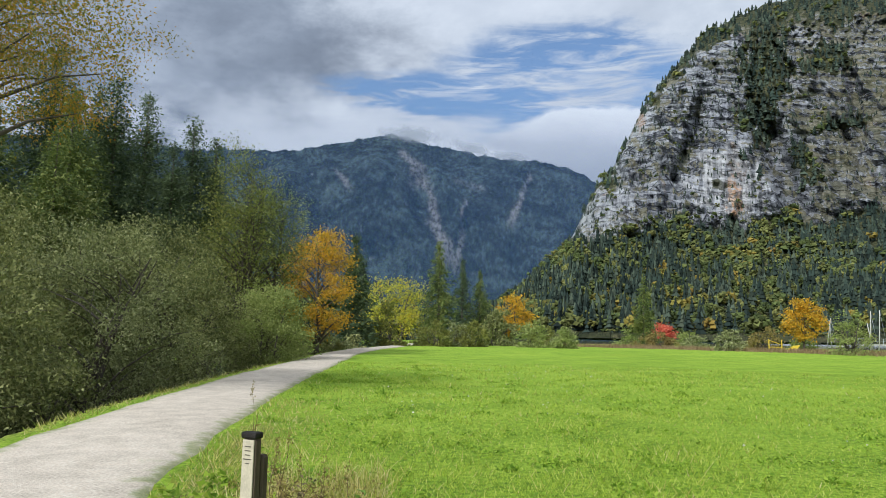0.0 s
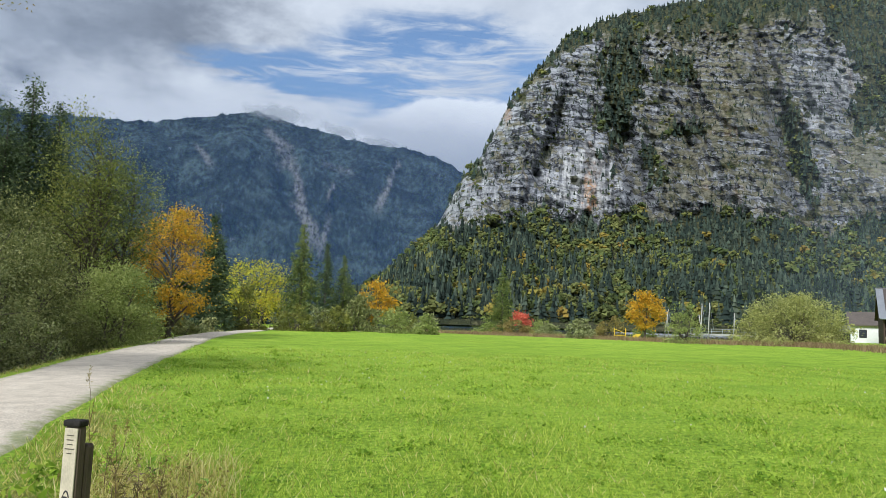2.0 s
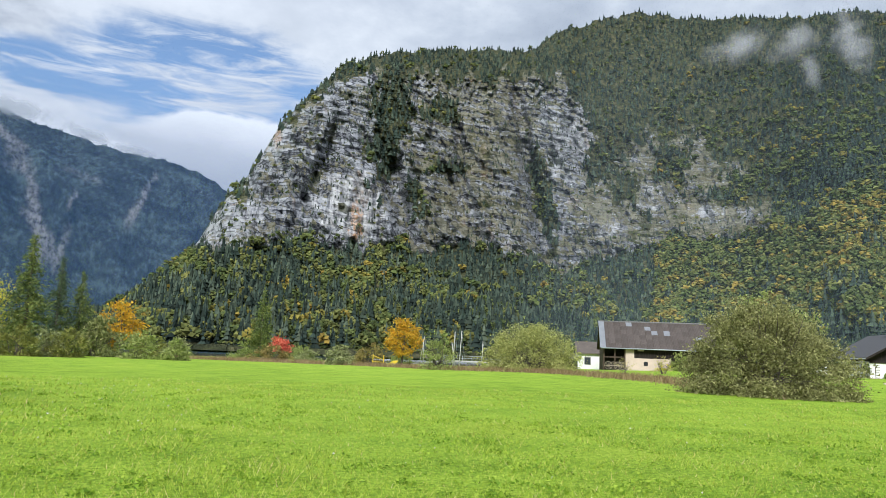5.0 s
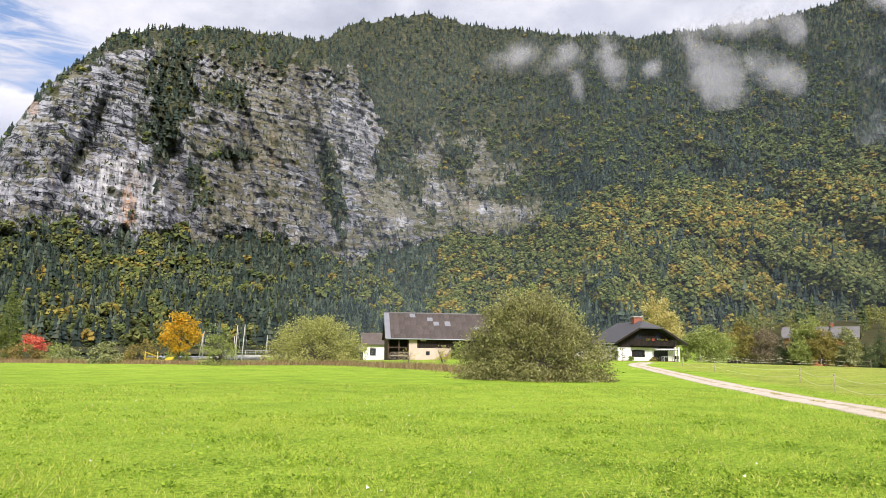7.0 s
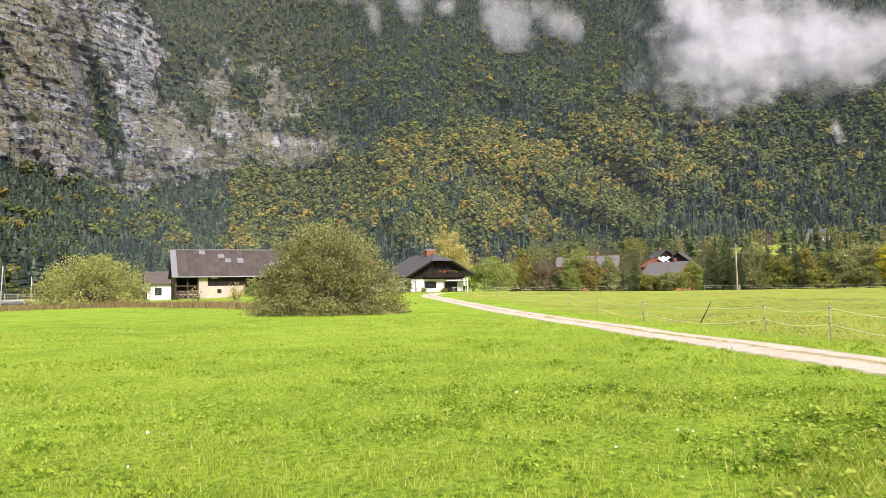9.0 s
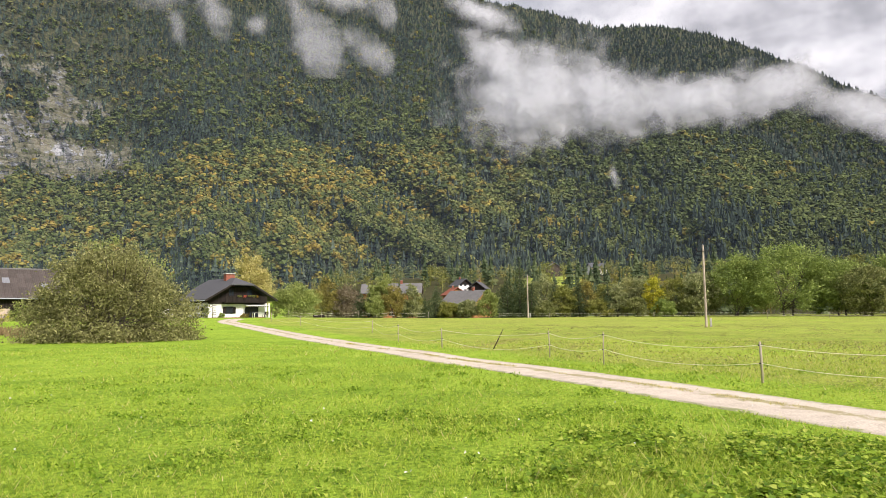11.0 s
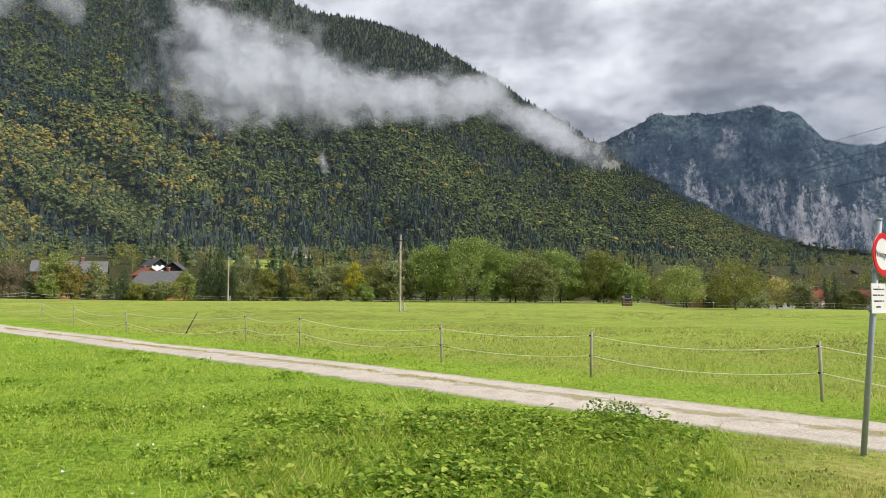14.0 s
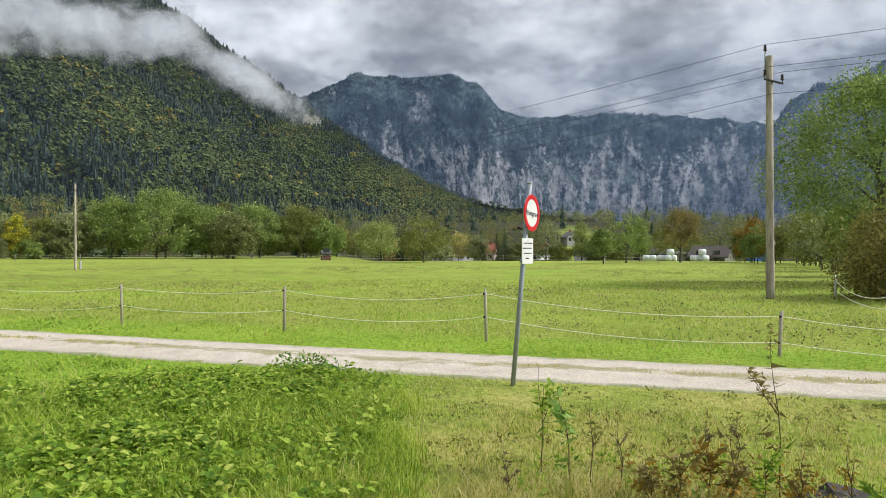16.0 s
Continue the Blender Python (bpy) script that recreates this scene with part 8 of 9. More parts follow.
# the small notice post beside the gravel road
def notice_post():
    az, d = -13.75, 3.45
    x, y = polar(az, d)
    p = thing("notice_post", pose(float(x), float(y), float(ground(x, y)) - 0.1, 0, 0, -az - 38) @ Matrix.Diagonal((0.66, 0.66, 1, 1)), "weathered wooden notice post with a narrow printed panel", "sign post")
    box("timber", p, MAT_DARKPOST, -0.052, 0.052, -0.026, 0.034, 0, 1.40, 0.008, "grey weathered timber")
    box("cap", p, MAT_TAR, -0.058, 0.058, -0.040, 0.040, 1.40, 1.425, 0.006, "black tarred cap with orange lichen")
    face = box("panel", p, MAT_PAPER, -0.045, 0.045, -0.036, -0.026, 0.35, 1.395, 0.003, "yellowed white panel with dark print")
    rng = random.Random(9)
    z = 1.37
    for k in range(5):
        w = rng.uniform(0.016, 0.034)
        box("print_bar", face, MAT_PRINT, -w, w, -0.0385, -0.036, z - 0.0035, z, 0)
        z -= 0.017
    ring = [(0.028 * math.cos(a), -0.037, 1.09 + 0.07 * math.sin(a), 0.0035) for a in np.linspace(0, 6.283, 25)]
    tube("oval", face, MAT_INK, ring, 5)
    for a, b in ((0.0, 0.03), (0.02, -0.03)):
        box("emblem", face, MAT_INK, -0.014 + a, 0.010 + a * 0.5, -0.0385, -0.036, 1.07 + b, 1.11 + b, 0)
    z = 0.97
    for k in range(14):
        w = rng.uniform(0.012, 0.036)
        box("print_bar", face, MAT_PRINT, -w, w, -0.0385, -0.036, z - 0.0045, z, 0)
        z -= 0.024
    for z in (1.10, 0.95, 0.7):
        tube("screw", face, MAT_ZINC, [(-0.040, -0.040, z, 0.004), (-0.040, -0.034, z, 0.004)], 6)
    box("stake", p, MAT_DARKPOST, 0.0, 0.062, 0.037, 0.10, 0, 1.33, 0.012, "shorter brown weathered stake")


MAT_PRINT = m_plain("faded_print", (0.10, 0.085, 0.065), 0.7, vary=0.3, scale=20)
MAT_TAR = m_plain("tarred_wood", (0.022, 0.018, 0.016), 0.75, vary=0.6, scale=12, bump=0.6)
MAT_PAPER = m_plain("yellowed_panel", (0.50, 0.44, 0.33), 0.6, vary=0.35, scale=14)
MAT_DARKPOST = m_plain("dark_weathered_post", (0.125, 0.092, 0.066), 0.9, vary=0.5, scale=7, bump=0.6, stretch=(1, 1, 0.15))
notice_post()


def boulder(x, y, sx, sy, sz, seed, label):
    bm = bmesh.new()
    bmesh.ops.create_icosphere(bm, subdivisions=4, radius=1.0)
    for v in bm.verts:
        q = v.co
        k = 0.78 + 0.5 * noise.fractal(q * 1.3 + Vector((seed, 0, 0)), 0.8, 2.2, 4)
        v.co = Vector((q.x * sx, q.y * sy, max(q.z, -0.5) * sz)) * k
    me = bpy.data.meshes.new("boulder")
    bm.to_mesh(me)
    bm.free()
    me.materials.append(MAT_STONE)
    ob = new("boulder", me)
    ob.location = (x, y, float(ground(x, y)) + 0.12 * sz)
    return tagged(ob, label, "boulder")


boulder(3.45, -9.0, 0.30, 0.28, 0.30, 1, "dark mossy boulder beside the track")
boulder(2.5, -5.15, 0.32, 0.3, 0.14, 5, "low dark weathered stone in the dry grass")


# ---- grass, weeds and flowers near the camera ----
def off_roads(x, y):
    """How far a place lies from the middle of the gravel ways, less half their widths."""
    out = np.full(np.shape(x), 99.0)
    for ctrl, half in ((ROAD, 1.42), (TRACK, 1.1)):
        c = curve_points(ctrl, 1.0)
        for k in range(0, len(x), 20000):
            q = np.hypot(x[k:k + 20000, None] - c[None, :, 0], y[k:k + 20000, None] - c[None, :, 1]).min(1) - half
            out[k:k + 20000] = np.minimum(out[k:k + 20000], q)
    return out


def blades(x, y, h, w, lean, rng):
    """One pointed blade at every place."""
    z = ground(x, y) - 0.01
    a = rng.uniform(0, 2 * np.pi, len(x))
    dx, dy = np.cos(a) * w / 2, np.sin(a) * w / 2
    b = rng.uniform(0, 2 * np.pi, len(x))
    v = np.stack([np.stack([x - dx, y - dy, z], -1), np.stack([x + dx, y + dy, z], -1), np.stack([x + np.cos(b) * lean * h, y + np.sin(b) * lean * h, z + h], -1)], 1)
    return v.reshape(-1, 3), np.arange(3 * len(x)).reshape(-1, 3)


MAT_BLADE = m_leaf("grass_blade", [(0.2, (0.165, 0.255, 0.024)), (0.42, (0.320, 0.440, 0.038)), (0.62, (0.470, 0.570, 0.068)), (0.85, (0.620, 0.640, 0.165))], 0.45, 0.7, 0.8)
MAT_STRAW = m_leaf("dry_blade", [(0.2, (0.260, 0.265, 0.062)), (0.45, (0.490, 0.465, 0.110)), (0.6, (0.670, 0.590, 0.190)), (0.85, (0.800, 0.690, 0.370))], 0.5, 0.75, 0.8)
MAT_WEED = m_leaf("broad_weed_leaf", [(0.2, (0.120, 0.215, 0.022)), (0.45, (0.250, 0.385, 0.034)), (0.65, (0.385, 0.510, 0.058)), (0.85, (0.540, 0.600, 0.115))], 0.45, 0.75, 0.8)
MAT_CLOVER = m_leaf("clover_leaf", [(0.2, (0.150, 0.270, 0.024)), (0.5, (0.275, 0.420, 0.036)), (0.8, (0.440, 0.560, 0.070))], 0.45, 0.7, 0.8)
MAT_NETTLE = m_leaf("nettle_leaf", [(0.2, (0.100, 0.200, 0.035)), (0.5, (0.190, 0.330, 0.055)), (0.8, (0.320, 0.450, 0.100))], 0.4, 0.7, 0.8)
MAT_HERB = m_leaf("dark_herb", [(0.2, (0.085, 0.085, 0.035)), (0.5, (0.160, 0.130, 0.065)), (0.8, (0.240, 0.165, 0.110))], 0.3, 0.7, 0.5)
grng = np.random.default_rng(3)
n = 380000
ga = np.radians(grng.uniform(-30, 162, n))
gr = 4.2 * (42 / 4.2) ** (grng.uniform(0, 1, n) ** 1.25)
# and all round underfoot
m0 = 46000
ga[:m0], gr[:m0] = np.radians(grng.uniform(0, 360, m0)), 4.4 * np.sqrt(grng.uniform(0, 1, m0))
px, py = np.sin(ga) * gr, np.cos(ga) * gr
away = off_roads(px, py)
# the meadow's taller clumps stand in patches
clump = fbm(px * 0.9, py * 0.9, 0, 3, 51)
on = away > 0.02 + 0.25 * (clump - 0.4)
trk_side = py - np.interp(px, trk[:, 0], trk[:, 1])
past = smooth(-2.4, -5.0, trk_side) * (px > 0)
corner = dry_zone(px, py) * (trk_side > 0)
bed_w = road_x(py) - px
on &= bed_w < 2.8
dry_p = np.clip(0.78 * corner + 0.85 * np.exp(-((px + 1.5 + 0.12 * py) / 0.8) ** 2) * (py > 2) * (py < 18) + 0.30 * past + 0.5 * (bed_w > 1.2) * (py < 90) + 0.05, 0, 1)
is_dry = grng.uniform(0, 1, n) < dry_p
hgt = (0.030 + 0.105 * np.clip(clump - 0.25, 0, 1) ** 1.3) * grng.uniform(0.5, 1.6, n) * (1 + 0.25 * past - 0.15 * corner) * (1 + 0.008 * gr)
hgt = np.where(is_dry & (past < 0.5) & (corner < 0.5), hgt * 1.5, hgt)
long_g = smooth(80, 90, np.degrees(ga)) * smooth(126, 118, np.degrees(ga)) * smooth(11.5, 9.5, gr) * (clump > 0.42)
hgt = hgt * (1 + 0.9 * long_g)
wid = 0.0028 + 0.00085 * gr
for sel, mat, nm, lab in ((on & ~is_dry, MAT_BLADE, "meadow_grass", "short bright green grass blades of the meadow"), (on & is_dry, MAT_STRAW, "dry_grass", "dry straw-coloured grass blades")):
    v, f = blades(px[sel], py[sel], hgt[sel], wid[sel] * grng.uniform(0.6, 1.5, sel.sum()), 0.75, grng)
    tagged(new(nm, mesh_of(nm, v, f, mat)), lab, "grass", kind="stuff")


def leaf_patch(name, spots, spread, per, size, mat, label, hmax):
    """Low broad leaves in many clumps."""
    which = np.repeat(np.arange(len(spots)), per)
    m = len(which)
    p = np.zeros((m, 3))
    p[:, :2] = np.array(spots)[which] + grng.normal(size=(m, 2)) * spread[which][:, None] * 0.5
    ok = off_roads(p[:, 0], p[:, 1]) > 0.05
    p = p[ok]
    p[:, 2] = ground(p[:, 0], p[:, 1]) + grng.uniform(0.02, hmax, len(p)) * np.clip(1.2 - np.hypot(*(p[:, :2] - np.array(spots)[which][ok]).T) / (spread[which][ok] + 0.01), 0.1, 1)
    v, f = leaves(p, size, grng, np.tile((0, 0, 0.25), (len(p), 1)), 0.0, 0.62)
    return tagged(new(name, mesh_of(name, v, f, mat)), label, "weeds", kind="stuff")


def broad_leaves(name, spots, spread, per, size, mat, label, hmax):
    """Low clumps of broad oval leaves, folded along the midrib, nodding outwards from the middle of each clump."""
    which = np.repeat(np.arange(len(spots)), per)
    c = np.array(spots)[which]
    off = grng.normal(size=(len(which), 2)) * spread[which][:, None] * 0.5
    ok = off_roads(c[:, 0] + off[:, 0], c[:, 1] + off[:, 1]) > 0.08
    c, off, w_ = c[ok], off[ok], spread[which][ok]
    m = len(c)
    far = np.hypot(*off.T)
    base = np.column_stack([c + off, ground(c[:, 0] + off[:, 0], c[:, 1] + off[:, 1]) + hmax * grng.uniform(0.15, 1.0, m) * np.clip(1.15 - far / (w_ + 0.01), 0.15, 1)])
    a = np.arctan2(off[:, 1], off[:, 0]) + grng.normal(size=m) * 0.9
    tilt = grng.uniform(-0.5, 0.55, m)
    u = np.column_stack([np.cos(a) * np.cos(tilt), np.sin(a) * np.cos(tilt), np.sin(tilt)])
    s_ = np.column_stack([-np.sin(a), np.cos(a), grng.normal(size=m) * 0.35])
    s_ /= np.linalg.norm(s_, axis=1)[:, None]
    up = np.cross(u, s_)
    L = (size * grng.uniform(0.5, 1.5, m))[:, None]
    W = L * grng.uniform(0.34, 0.5, m)[:, None]
    rows = [base, base + u * L * 0.35 + s_ * W + up * W * 0.35, base + u * L * 0.35 - s_ * W + up * W * 0.35, base + u * L * 0.75 + s_ * W * 0.8 + up * W * 0.2, base + u * L * 0.75 - s_ * W * 0.8 + up * W * 0.2, base + u * L * 0.55, base + u * L * 1.1 - up * L * 0.12]
    v = np.stack(rows, 1).reshape(-1, 3)
    f = (np.array([(0, 1, 5), (0, 5, 2), (1, 3, 5), (5, 4, 2), (5, 3, 6), (5, 6, 4)])[None] + 7 * np.arange(m)[:, None, None]).reshape(-1, 3)
    return tagged(new(name, mesh_of(name, v, f, mat)), label, "weeds", kind="stuff")


def spots_in(az0, az1, r0, r1, k):
    a, r = np.radians(grng.uniform(az0, az1, k)), np.sqrt(grng.uniform(r0 ** 2, r1 ** 2, k))
    return np.stack([np.sin(a) * r, np.cos(a) * r], -1)


s1 = np.vstack([spots_in(99, 121, 6.0, 11.2, 90), spots_in(84, 118, 4.6, 9.0, 70), spots_in(60, 95, 5, 13, 60)])
s1b = np.vstack([spots_in(100, 121, 5.0, 10.6, 150), spots_in(86, 104, 5.6, 10.5, 60)])
leaf_patch("broad_weeds", s1, grng.uniform(0.14, 0.60, len(s1)), 110, 0.026, MAT_WEED, "low clumps of broad green dock and clover leaves", 0.13)
broad_leaves("dock_leaves", s1b, grng.uniform(0.12, 0.40, len(s1b)), 72, 0.058, MAT_WEED, "lush broad dock leaves before the gravel track", 0.20)
s1c = np.vstack([spots_in(-16, 100, 4.6, 13, 260), spots_in(20, 110, 10, 24, 220)])
broad_leaves("meadow_herbs", s1c, grng.uniform(0.06, 0.26, len(s1c)), 22, 0.045, MAT_CLOVER, "small leafy herbs scattered through the meadow grass", 0.09)
s5 = np.array([polar(a, d) for a, d in ((115.4, 10.7), (116.2, 10.5), (117.0, 10.4), (114.0, 10.9))])
leaf_patch("nettle_clump", s5, np.full(len(s5), 0.30), 150, 0.032, MAT_NETTLE, "dark leafy nettle clump beside the gravel track", 0.30)
s2 = np.vstack([spots_in(-14, 18, 9, 30, 60), spots_in(-11, -1, 13, 44, 60), spots_in(10, 60, 6, 22, 70), spots_in(55, 105, 10, 24, 60)])
leaf_patch("broad_weeds", s2, grng.uniform(0.15, 0.7, len(s2)), 60, 0.036, MAT_CLOVER, "scattered clumps of broad green leaves in the meadow", 0.10)
s3 = spots_in(84, 158, 13, 75, 1700)
s3 = s3[(s3[:, 1] < np.interp(s3[:, 0], trk[:, 0], trk[:, 1]) - 4.0)]
s3 = s3[fbm(s3[:, 0] * 0.12, s3[:, 1] * 0.12, 0, 3, 91) > 0.44]
leaf_patch("pasture_herbs", s3, grng.uniform(0.3, 0.9, len(s3)), 26, 0.026, MAT_HERB, "seeding dark herbs scattered in the pasture", 0.26)
s6 = spots_in(122, 160, 4.6, 9.4, 80)
s6 = s6[(s6[:, 1] > np.interp(s6[:, 0], trk[:, 0], trk[:, 1]) + 1.3)]
leaf_patch("corner_weeds", s6, grng.uniform(0.08, 0.3, len(s6)), 26, 0.020, LEAF["olive"], "withered low weeds in the dry grass corner", 0.10)
s8 = spots_in(140, 153, 4.7, 5.9, 34)
leaf_patch("withered_weeds", s8, grng.uniform(0.08, 0.22, len(s8)), 44, 0.021, LEAF["rust"], "tangle of withered brown weeds in the dry corner", 0.36)
s9 = spots_in(130, 156, 4.6, 6.4, 40)
leaf_patch("corner_weeds", s9, grng.uniform(0.08, 0.2, len(s9)), 30, 0.022, MAT_CLOVER, "low green leaves among the dry grass", 0.20)
s7 = spots_in(-15, -5.5, 4.6, 8.5, 70)
leaf_patch("verge_herbs", s7, grng.uniform(0.10, 0.3, len(s7)), 34, 0.020, LEAF["brown"], "withered brown herbs on the verge by the notice post", 0.30)
s4 = np.vstack([spots_in(-22, -8, 4.6, 9.0, 26)])
leaf_patch("verge_weeds", s4, grng.uniform(0.1, 0.3, len(s4)), 22, 0.05, MAT_WEED, "leafy weeds on the verge beside the notice post", 0.25)


def arching(name, x, y, h, w, mat, label, rng):
    """Long grass: each blade rises and bows over in three pieces."""
    n_ = len(x)
    a, side_ = rng.uniform(0, 6.28, n_), rng.uniform(0, 6.28, n_)
    ux, uy, sx_, sy_ = np.cos(a), np.sin(a), np.cos(side_) * w / 2, np.sin(side_) * w / 2
    bend = rng.uniform(0.25, 0.95, n_)
    z = ground(x, y) - 0.01
    rows = []
    for t, up, wd in ((0.0, 0.0, 1.0), (0.35, 0.55, 0.9), (0.75, 0.92, 0.6), (1.0, 0.86, 0.05)):
        cx, cy, cz = x + ux * h * bend * t ** 1.8, y + uy * h * bend * t ** 1.8, z + h * up
        rows.append(np.stack([np.stack([cx - sx_ * wd, cy - sy_ * wd, cz], -1), np.stack([cx + sx_ * wd, cy + sy_ * wd, cz], -1)], 1))
    v_ = np.stack(rows, 1).reshape(-1, 3)
    f_ = np.concatenate([np.array([(0, 1, 3, 2), (2, 3, 5, 4), (4, 5, 7, 6)])[None] + 8 * np.arange(n_)[:, None, None]]).reshape(-1, 4)
    return tagged(new(name, mesh_of(name, v_, f_, mat)), label, "grass", kind="stuff")


def tufts(az0, az1, r0, r1, k, per, spread):
    c_ = np.repeat(spots_in(az0, az1, r0, r1, k), per, 0)
    c_ = c_ + grng.normal(size=c_.shape) * spread
    return c_[off_roads(c_[:, 0], c_[:, 1]) > 0.06]


lg = np.vstack([tufts(110, 123, 4.4, 8.6, 200, 46, 0.14), tufts(84, 114, 4.2, 6.4, 140, 34, 0.14), tufts(-16, 84, 4.2, 8.0, 190, 24, 0.10)])
arching("long_grass", lg[:, 0], lg[:, 1], grng.uniform(0.06, 0.22, len(lg)) * np.where(np.degrees(np.arctan2(lg[:, 0], lg[:, 1])) > 105, 0.95, 0.65), grng.uniform(0.005, 0.010, len(lg)), MAT_BLADE, "lush long grass bowing over beside the weeds", grng)
dg = np.vstack([tufts(128, 160, 4.4, 8.2, 230, 34, 0.12), tufts(128, 160, 4.3, 5.6, 110, 30, 0.08)])
gg = tufts(122, 160, 4.3, 8.4, 130, 30, 0.12)
arching("long_grass", gg[:, 0], gg[:, 1], grng.uniform(0.03, 0.075, len(gg)) * np.where(np.hypot(gg[:, 0], gg[:, 1]) < 5.6, 1.7, 1.0), grng.uniform(0.005, 0.009, len(gg)), MAT_BLADE, "green grass among the straw of the unmown corner", grng)
arching("dry_long_grass", dg[:, 0], dg[:, 1], grng.uniform(0.03, 0.085, len(dg)) * np.where(np.hypot(dg[:, 0], dg[:, 1]) < 5.6, 2.5, 1.0), grng.uniform(0.004, 0.008, len(dg)), MAT_STRAW, "long straw-coloured grass in the unmown corner", grng)
vgx = tufts(-15, -5, 4.4, 9.0, 110, 30, 0.10)
arching("verge_grass", vgx[:, 0], vgx[:, 1], grng.uniform(0.10, 0.34, len(vgx)), grng.uniform(0.004, 0.008, len(vgx)), MAT_STRAW, "long dry grass on the verge by the notice post", grng)
# grass growing along the middle and the edges of the gravel track
mid = curve_points(TRACK, 0.05)
mid = mid[(mid[:, 0] > 0) & (mid[:, 0] < 45)]
k = grng.integers(0, len(mid), 9000)
q = mid[k] + grng.normal(size=(9000, 2)) * 0.09
tuft = fbm(q[:, 0] * 0.8, q[:, 1] * 0.8, 0, 3, 57) > np.where(q[:, 1] < -4.5, 0.62, 0.55)
q = q[tuft]
v, f = blades(q[:, 0], q[:, 1], grng.uniform(0.03, 0.08, len(q)), 0.004 + 0.001 * np.hypot(q[:, 0], q[:, 1]), 0.6, grng)
v[:, 2] += 0.03
tagged(new("track_grass", mesh_of("track_grass", v, f, MAT_STRAW)), "tufts of dry grass along the middle of the track", "grass", kind="stuff")

# the rank strip between the meadow and the river
ra = grng.uniform(9, 55, 16000)
rd = np.interp(ra, [8, 13, 18, 24, 29, 37, 44, 50, 56], [118, 116, 112, 101, 92, 88, 72, 58, 50]) + 2 + grng.normal(size=16000) * 2.6
rx, ry = polar(ra, rd)
v, f = blades(rx, ry, grng.uniform(0.25, 0.7, 16000), np.full(16000, 0.09), 0.5, grng)
MAT_RANK = m_leaf("rank_stalk", [(0.2, (0.150, 0.105, 0.050)), (0.5, (0.290, 0.205, 0.105)), (0.8, (0.380, 0.300, 0.150))], 0.3, 0.6, 0.12)
tagged(new("rank_grass", mesh_of("rank_grass", v, f, MAT_RANK)), "strip of tall brown autumn grass along the meadow", "grass", kind="stuff")

# small white flowers in the meadow
fl = np.vstack([spots_in(-6, 12, 14, 40, 150), spots_in(20, 60, 7, 30, 70), spots_in(60, 110, 5, 14, 20)])
fp = np.column_stack([fl, ground(fl[:, 0], fl[:, 1]) + 0.10])
v, f = leaves(fp, 0.022, grng, None, 0.0, 0.8)
tagged(new("clover_flowers", mesh_of("clover_flowers", v, f, MAT_SIGNWHITE)), "tiny white clover flowers in the meadow", "flowers", kind="stuff")


def tall_weed(x, y, h, n_leaf, leaf_mat, rng, label, size=0.05, branches=3, seed_head=False):
    """A single weed: a thin stalk with side shoots and drooping leaves."""
    z = float(ground(x, y))
    w = thing("tall_weed", pose(x, y, z - 0.03), label, "weed", "tall weeds")
    lx, ly = rng.uniform(-0.12, 0.12, 2) * h
    t = np.linspace(0, 1, 8)
    main = np.stack([lx * t ** 1.5 + 0.01 * np.sin(t * 9), ly * t ** 1.5 + 0.01 * np.cos(t * 8), h * t, 0.006 * (1 - 0.75 * t)], 1)
    tube("stalk", w, MAT_STALK, main, 5)
    pts, out = [], []
    lines = [main]
    for b in range(branches):
        k, a = rng.uniform(0.25, 0.7), rng.uniform(0, 6.28)
        p0 = np.array([np.interp(k, t, main[:, j]) for j in range(3)])
        ln = h * rng.uniform(0.2, 0.38)
        tt = np.linspace(0, 1, 5)[:, None]
        br = np.hstack([p0 + np.array([np.cos(a) * 0.55, np.sin(a) * 0.55, 0.85]) * ln * tt, 0.004 * (1 - 0.7 * tt)])
        tube("shoot", w, MAT_STALK, br, 4)
        lines.append(br)
    for i in range(n_leaf):
        ln = lines[rng.integers(0, len(lines))]
        k = rng.uniform(0.15, 1.0) * (len(ln) - 1)
        p = np.array([np.interp(k, np.arange(len(ln)), ln[:, j]) for j in range(3)])
        a = rng.uniform(0, 6.28)
        d = np.array([np.cos(a), np.sin(a), 0.25])
        pts.append(p + d * size * 0.9)
        out.append(d * 2.5)
    v, f = leaves(np.array(pts), size, rng, np.array(out), 0.3, 0.32)
    tagged(part("foliage", mesh_of("foliage", v, f, leaf_mat), leaf_mat, w), kind="stuff")
    if seed_head:
        p = main[-1, :3] + rng.normal(size=(40, 3)) * (0.012, 0.012, 0.07)
        v, f = leaves(p, 0.014, rng)
        tagged(part("seed_head", mesh_of("seed_head", v, f, LEAF["brown"]), LEAF["brown"], w, "brown seed head"), kind="stuff")
    return w


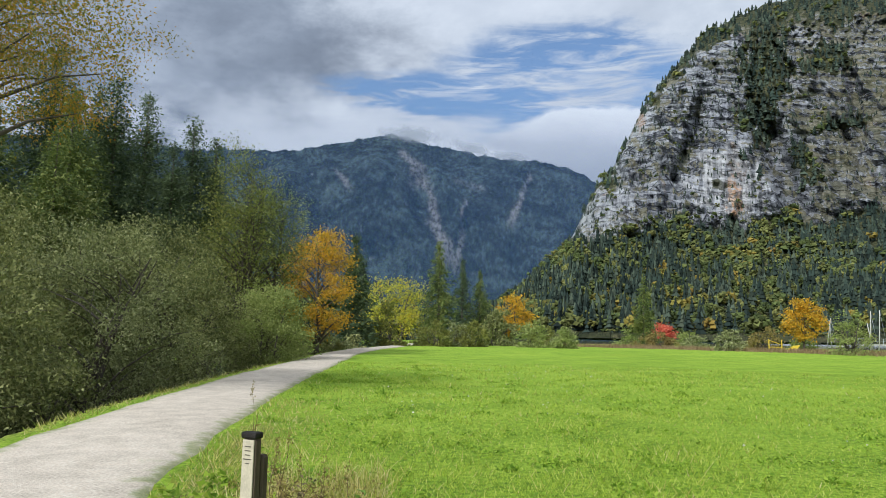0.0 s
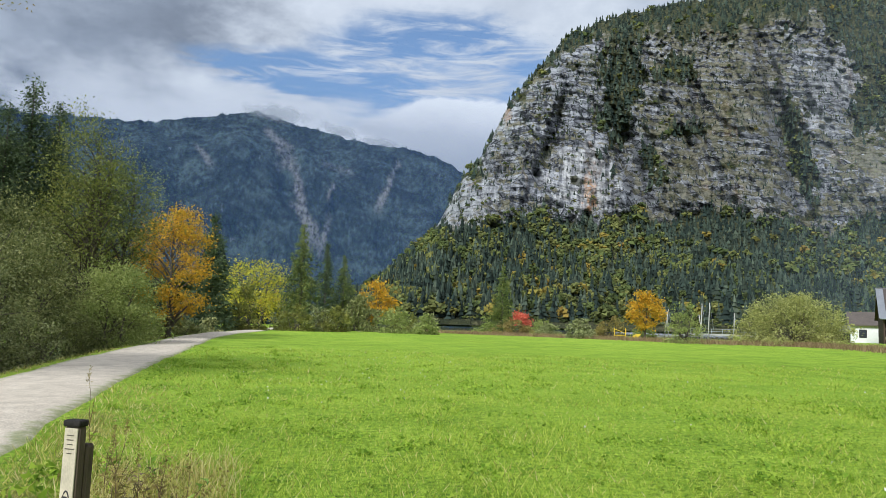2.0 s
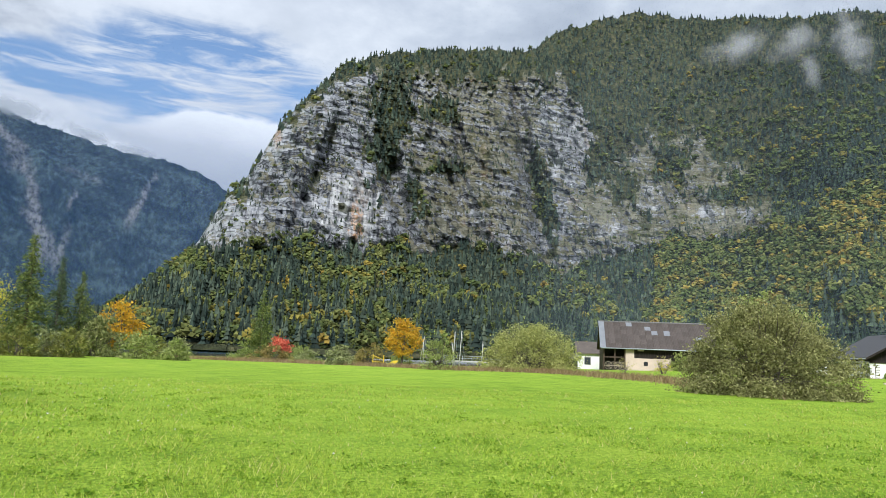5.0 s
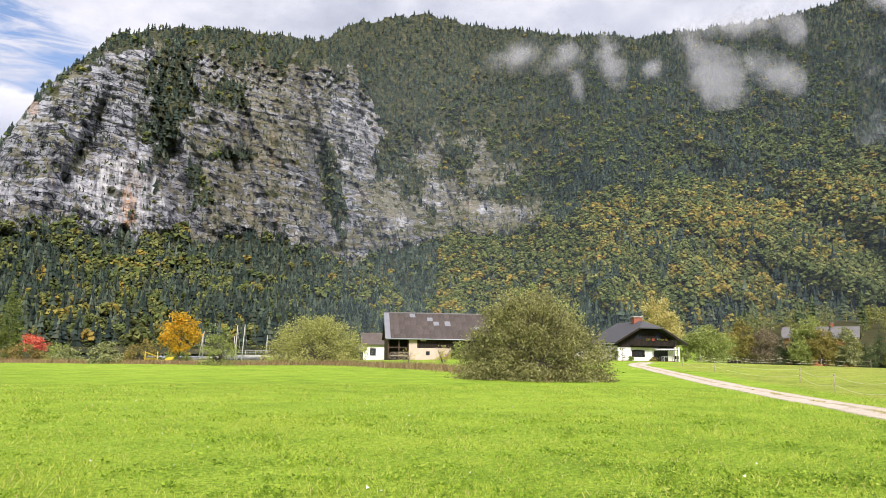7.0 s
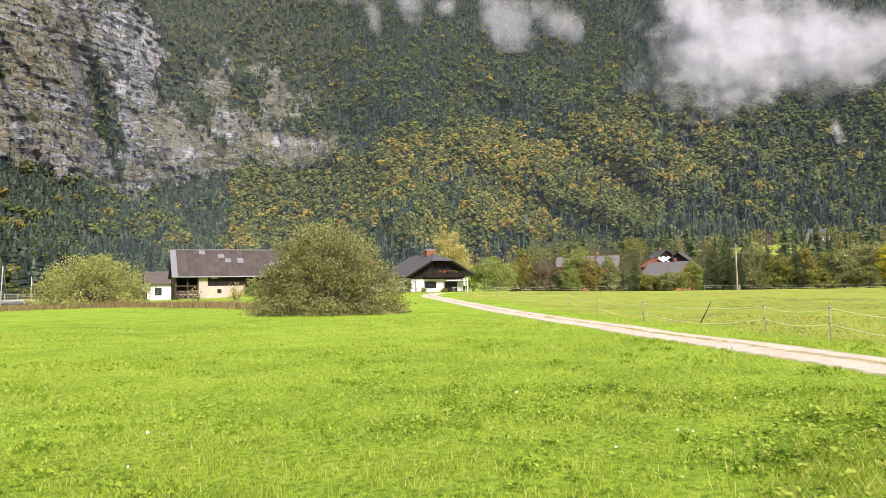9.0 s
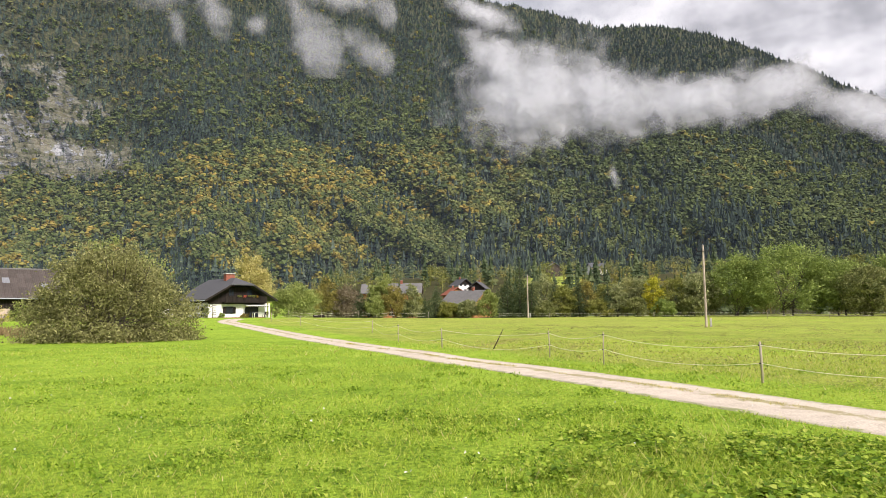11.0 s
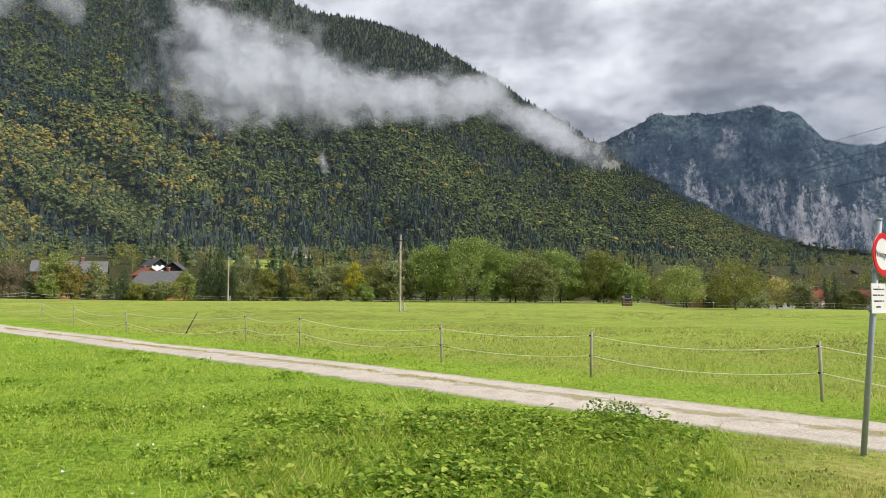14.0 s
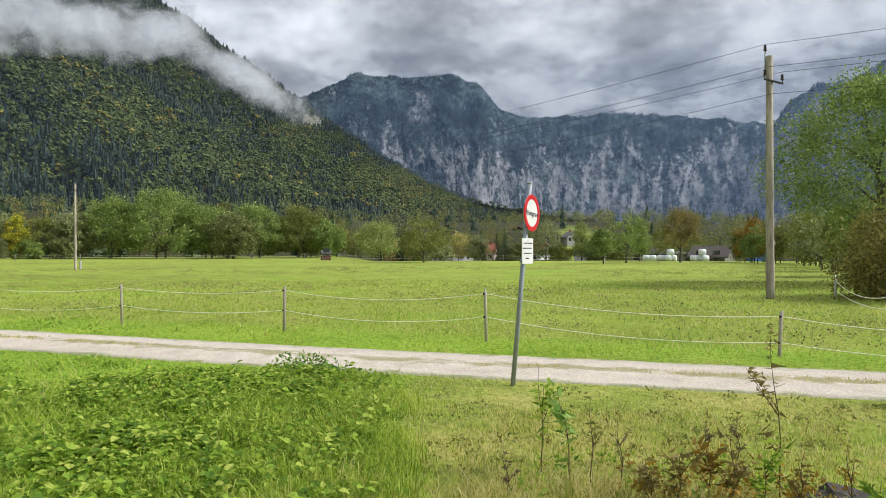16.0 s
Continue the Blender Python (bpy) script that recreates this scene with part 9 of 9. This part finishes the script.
MAT_STALK = m_plain("brown_stalk", (0.13, 0.085, 0.045), 0.85, vary=0.4, scale=9)
wr = np.random.default_rng(14)
for az, d, h, nl, mat, sz, br, sh in ((133.6, 5.9, 0.86, 70, MAT_WEED, 0.048, 2, False), (135.7, 5.8, 0.76, 46, MAT_NETTLE, 0.062, 2, False), (137.2, 5.7, 0.66, 30, LEAF["olive"], 0.034, 2, False), (150.1, 5.5, 1.20, 80, LEAF["brown"], 0.040, 3, True), (143.2, 5.3, 0.46, 70, LEAF["brown"], 0.042, 5, False), (145.4, 5.4, 0.56, 90, LEAF["rust"], 0.042, 6, False), (147.0, 5.3, 0.60, 90, LEAF["brown"], 0.042, 6, False), (148.8, 5.2, 0.58, 80, MAT_WEED, 0.042, 5, False), (141.4, 5.2, 0.40, 60, LEAF["brown"], 0.042, 5, False), (139.4, 5.6, 0.55, 40, MAT_HERB, 0.022, 4, True), (147.6, 6.6, 0.34, 60, MAT_HERB, 0.022, 5, True), (145.6, 6.8, 0.30, 60, MAT_HERB, 0.022, 5, True), (156.0, 5.2, 0.40, 60, MAT_WEED, 0.045, 3, False), (154.2, 5.4, 0.55, 50, LEAF["rust"], 0.024, 4, False), (131.0, 5.4, 0.35, 40, MAT_HERB, 0.025, 4, False), (151.0, 5.3, 0.50, 80, LEAF["brown"], 0.026, 5, False)):
    x, y = polar(az, d)
    tall_weed(float(x), float(y), h, nl, mat, wr, "tall dry weed with brown and green leaves by the track", sz, br, sh)
for az, d, h, nl, mat, sz, br, sh in ((-9.9, 4.9, 0.72, 24, MAT_HERB, 0.05, 3, True), (-8.6, 5.0, 0.50, 22, MAT_HERB, 0.05, 3, False), (-12.6, 6.5, 0.85, 16, LEAF["brown"], 0.04, 3, True), (-14.3, 9.0, 1.05, 8, LEAF["brown"], 0.03, 2, True), (-11.4, 4.8, 0.45, 26, LEAF["brown"], 0.07, 3, False), (-12.4, 5.2, 0.5, 22, MAT_HERB, 0.08, 2, False), (-10.6, 5.6, 0.4, 22, MAT_WEED, 0.06, 3, False), (-13.2, 7.6, 0.6, 12, LEAF["brown"], 0.04, 3, True), (-11.0, 5.2, 0.55, 60, LEAF["brown"], 0.045, 5, False), (-10.0, 5.4, 0.62, 70, LEAF["hazel"], 0.04, 6, False), (-9.2, 5.1, 0.48, 60, MAT_WEED, 0.05, 5, False), (-11.8, 5.8, 0.66, 60, LEAF["brown"], 0.035, 5, True), (-10.4, 6.2, 0.70, 60, MAT_HERB, 0.03, 5, True), (-8.2, 5.4, 0.60, 50, MAT_NETTLE, 0.035, 4, False), (-7.4, 5.8, 0.72, 50, MAT_NETTLE, 0.03, 4, True), (-12.0, 6.8, 0.75, 40, LEAF["hazel"], 0.03, 5, True), (-9.4, 6.8, 0.6, 50, LEAF["brown"], 0.03, 5, True)):
    x, y = polar(az, d)
    tall_weed(float(x), float(y), h, nl, mat, wr, "tall dry weed beside the notice post", sz, br, sh)
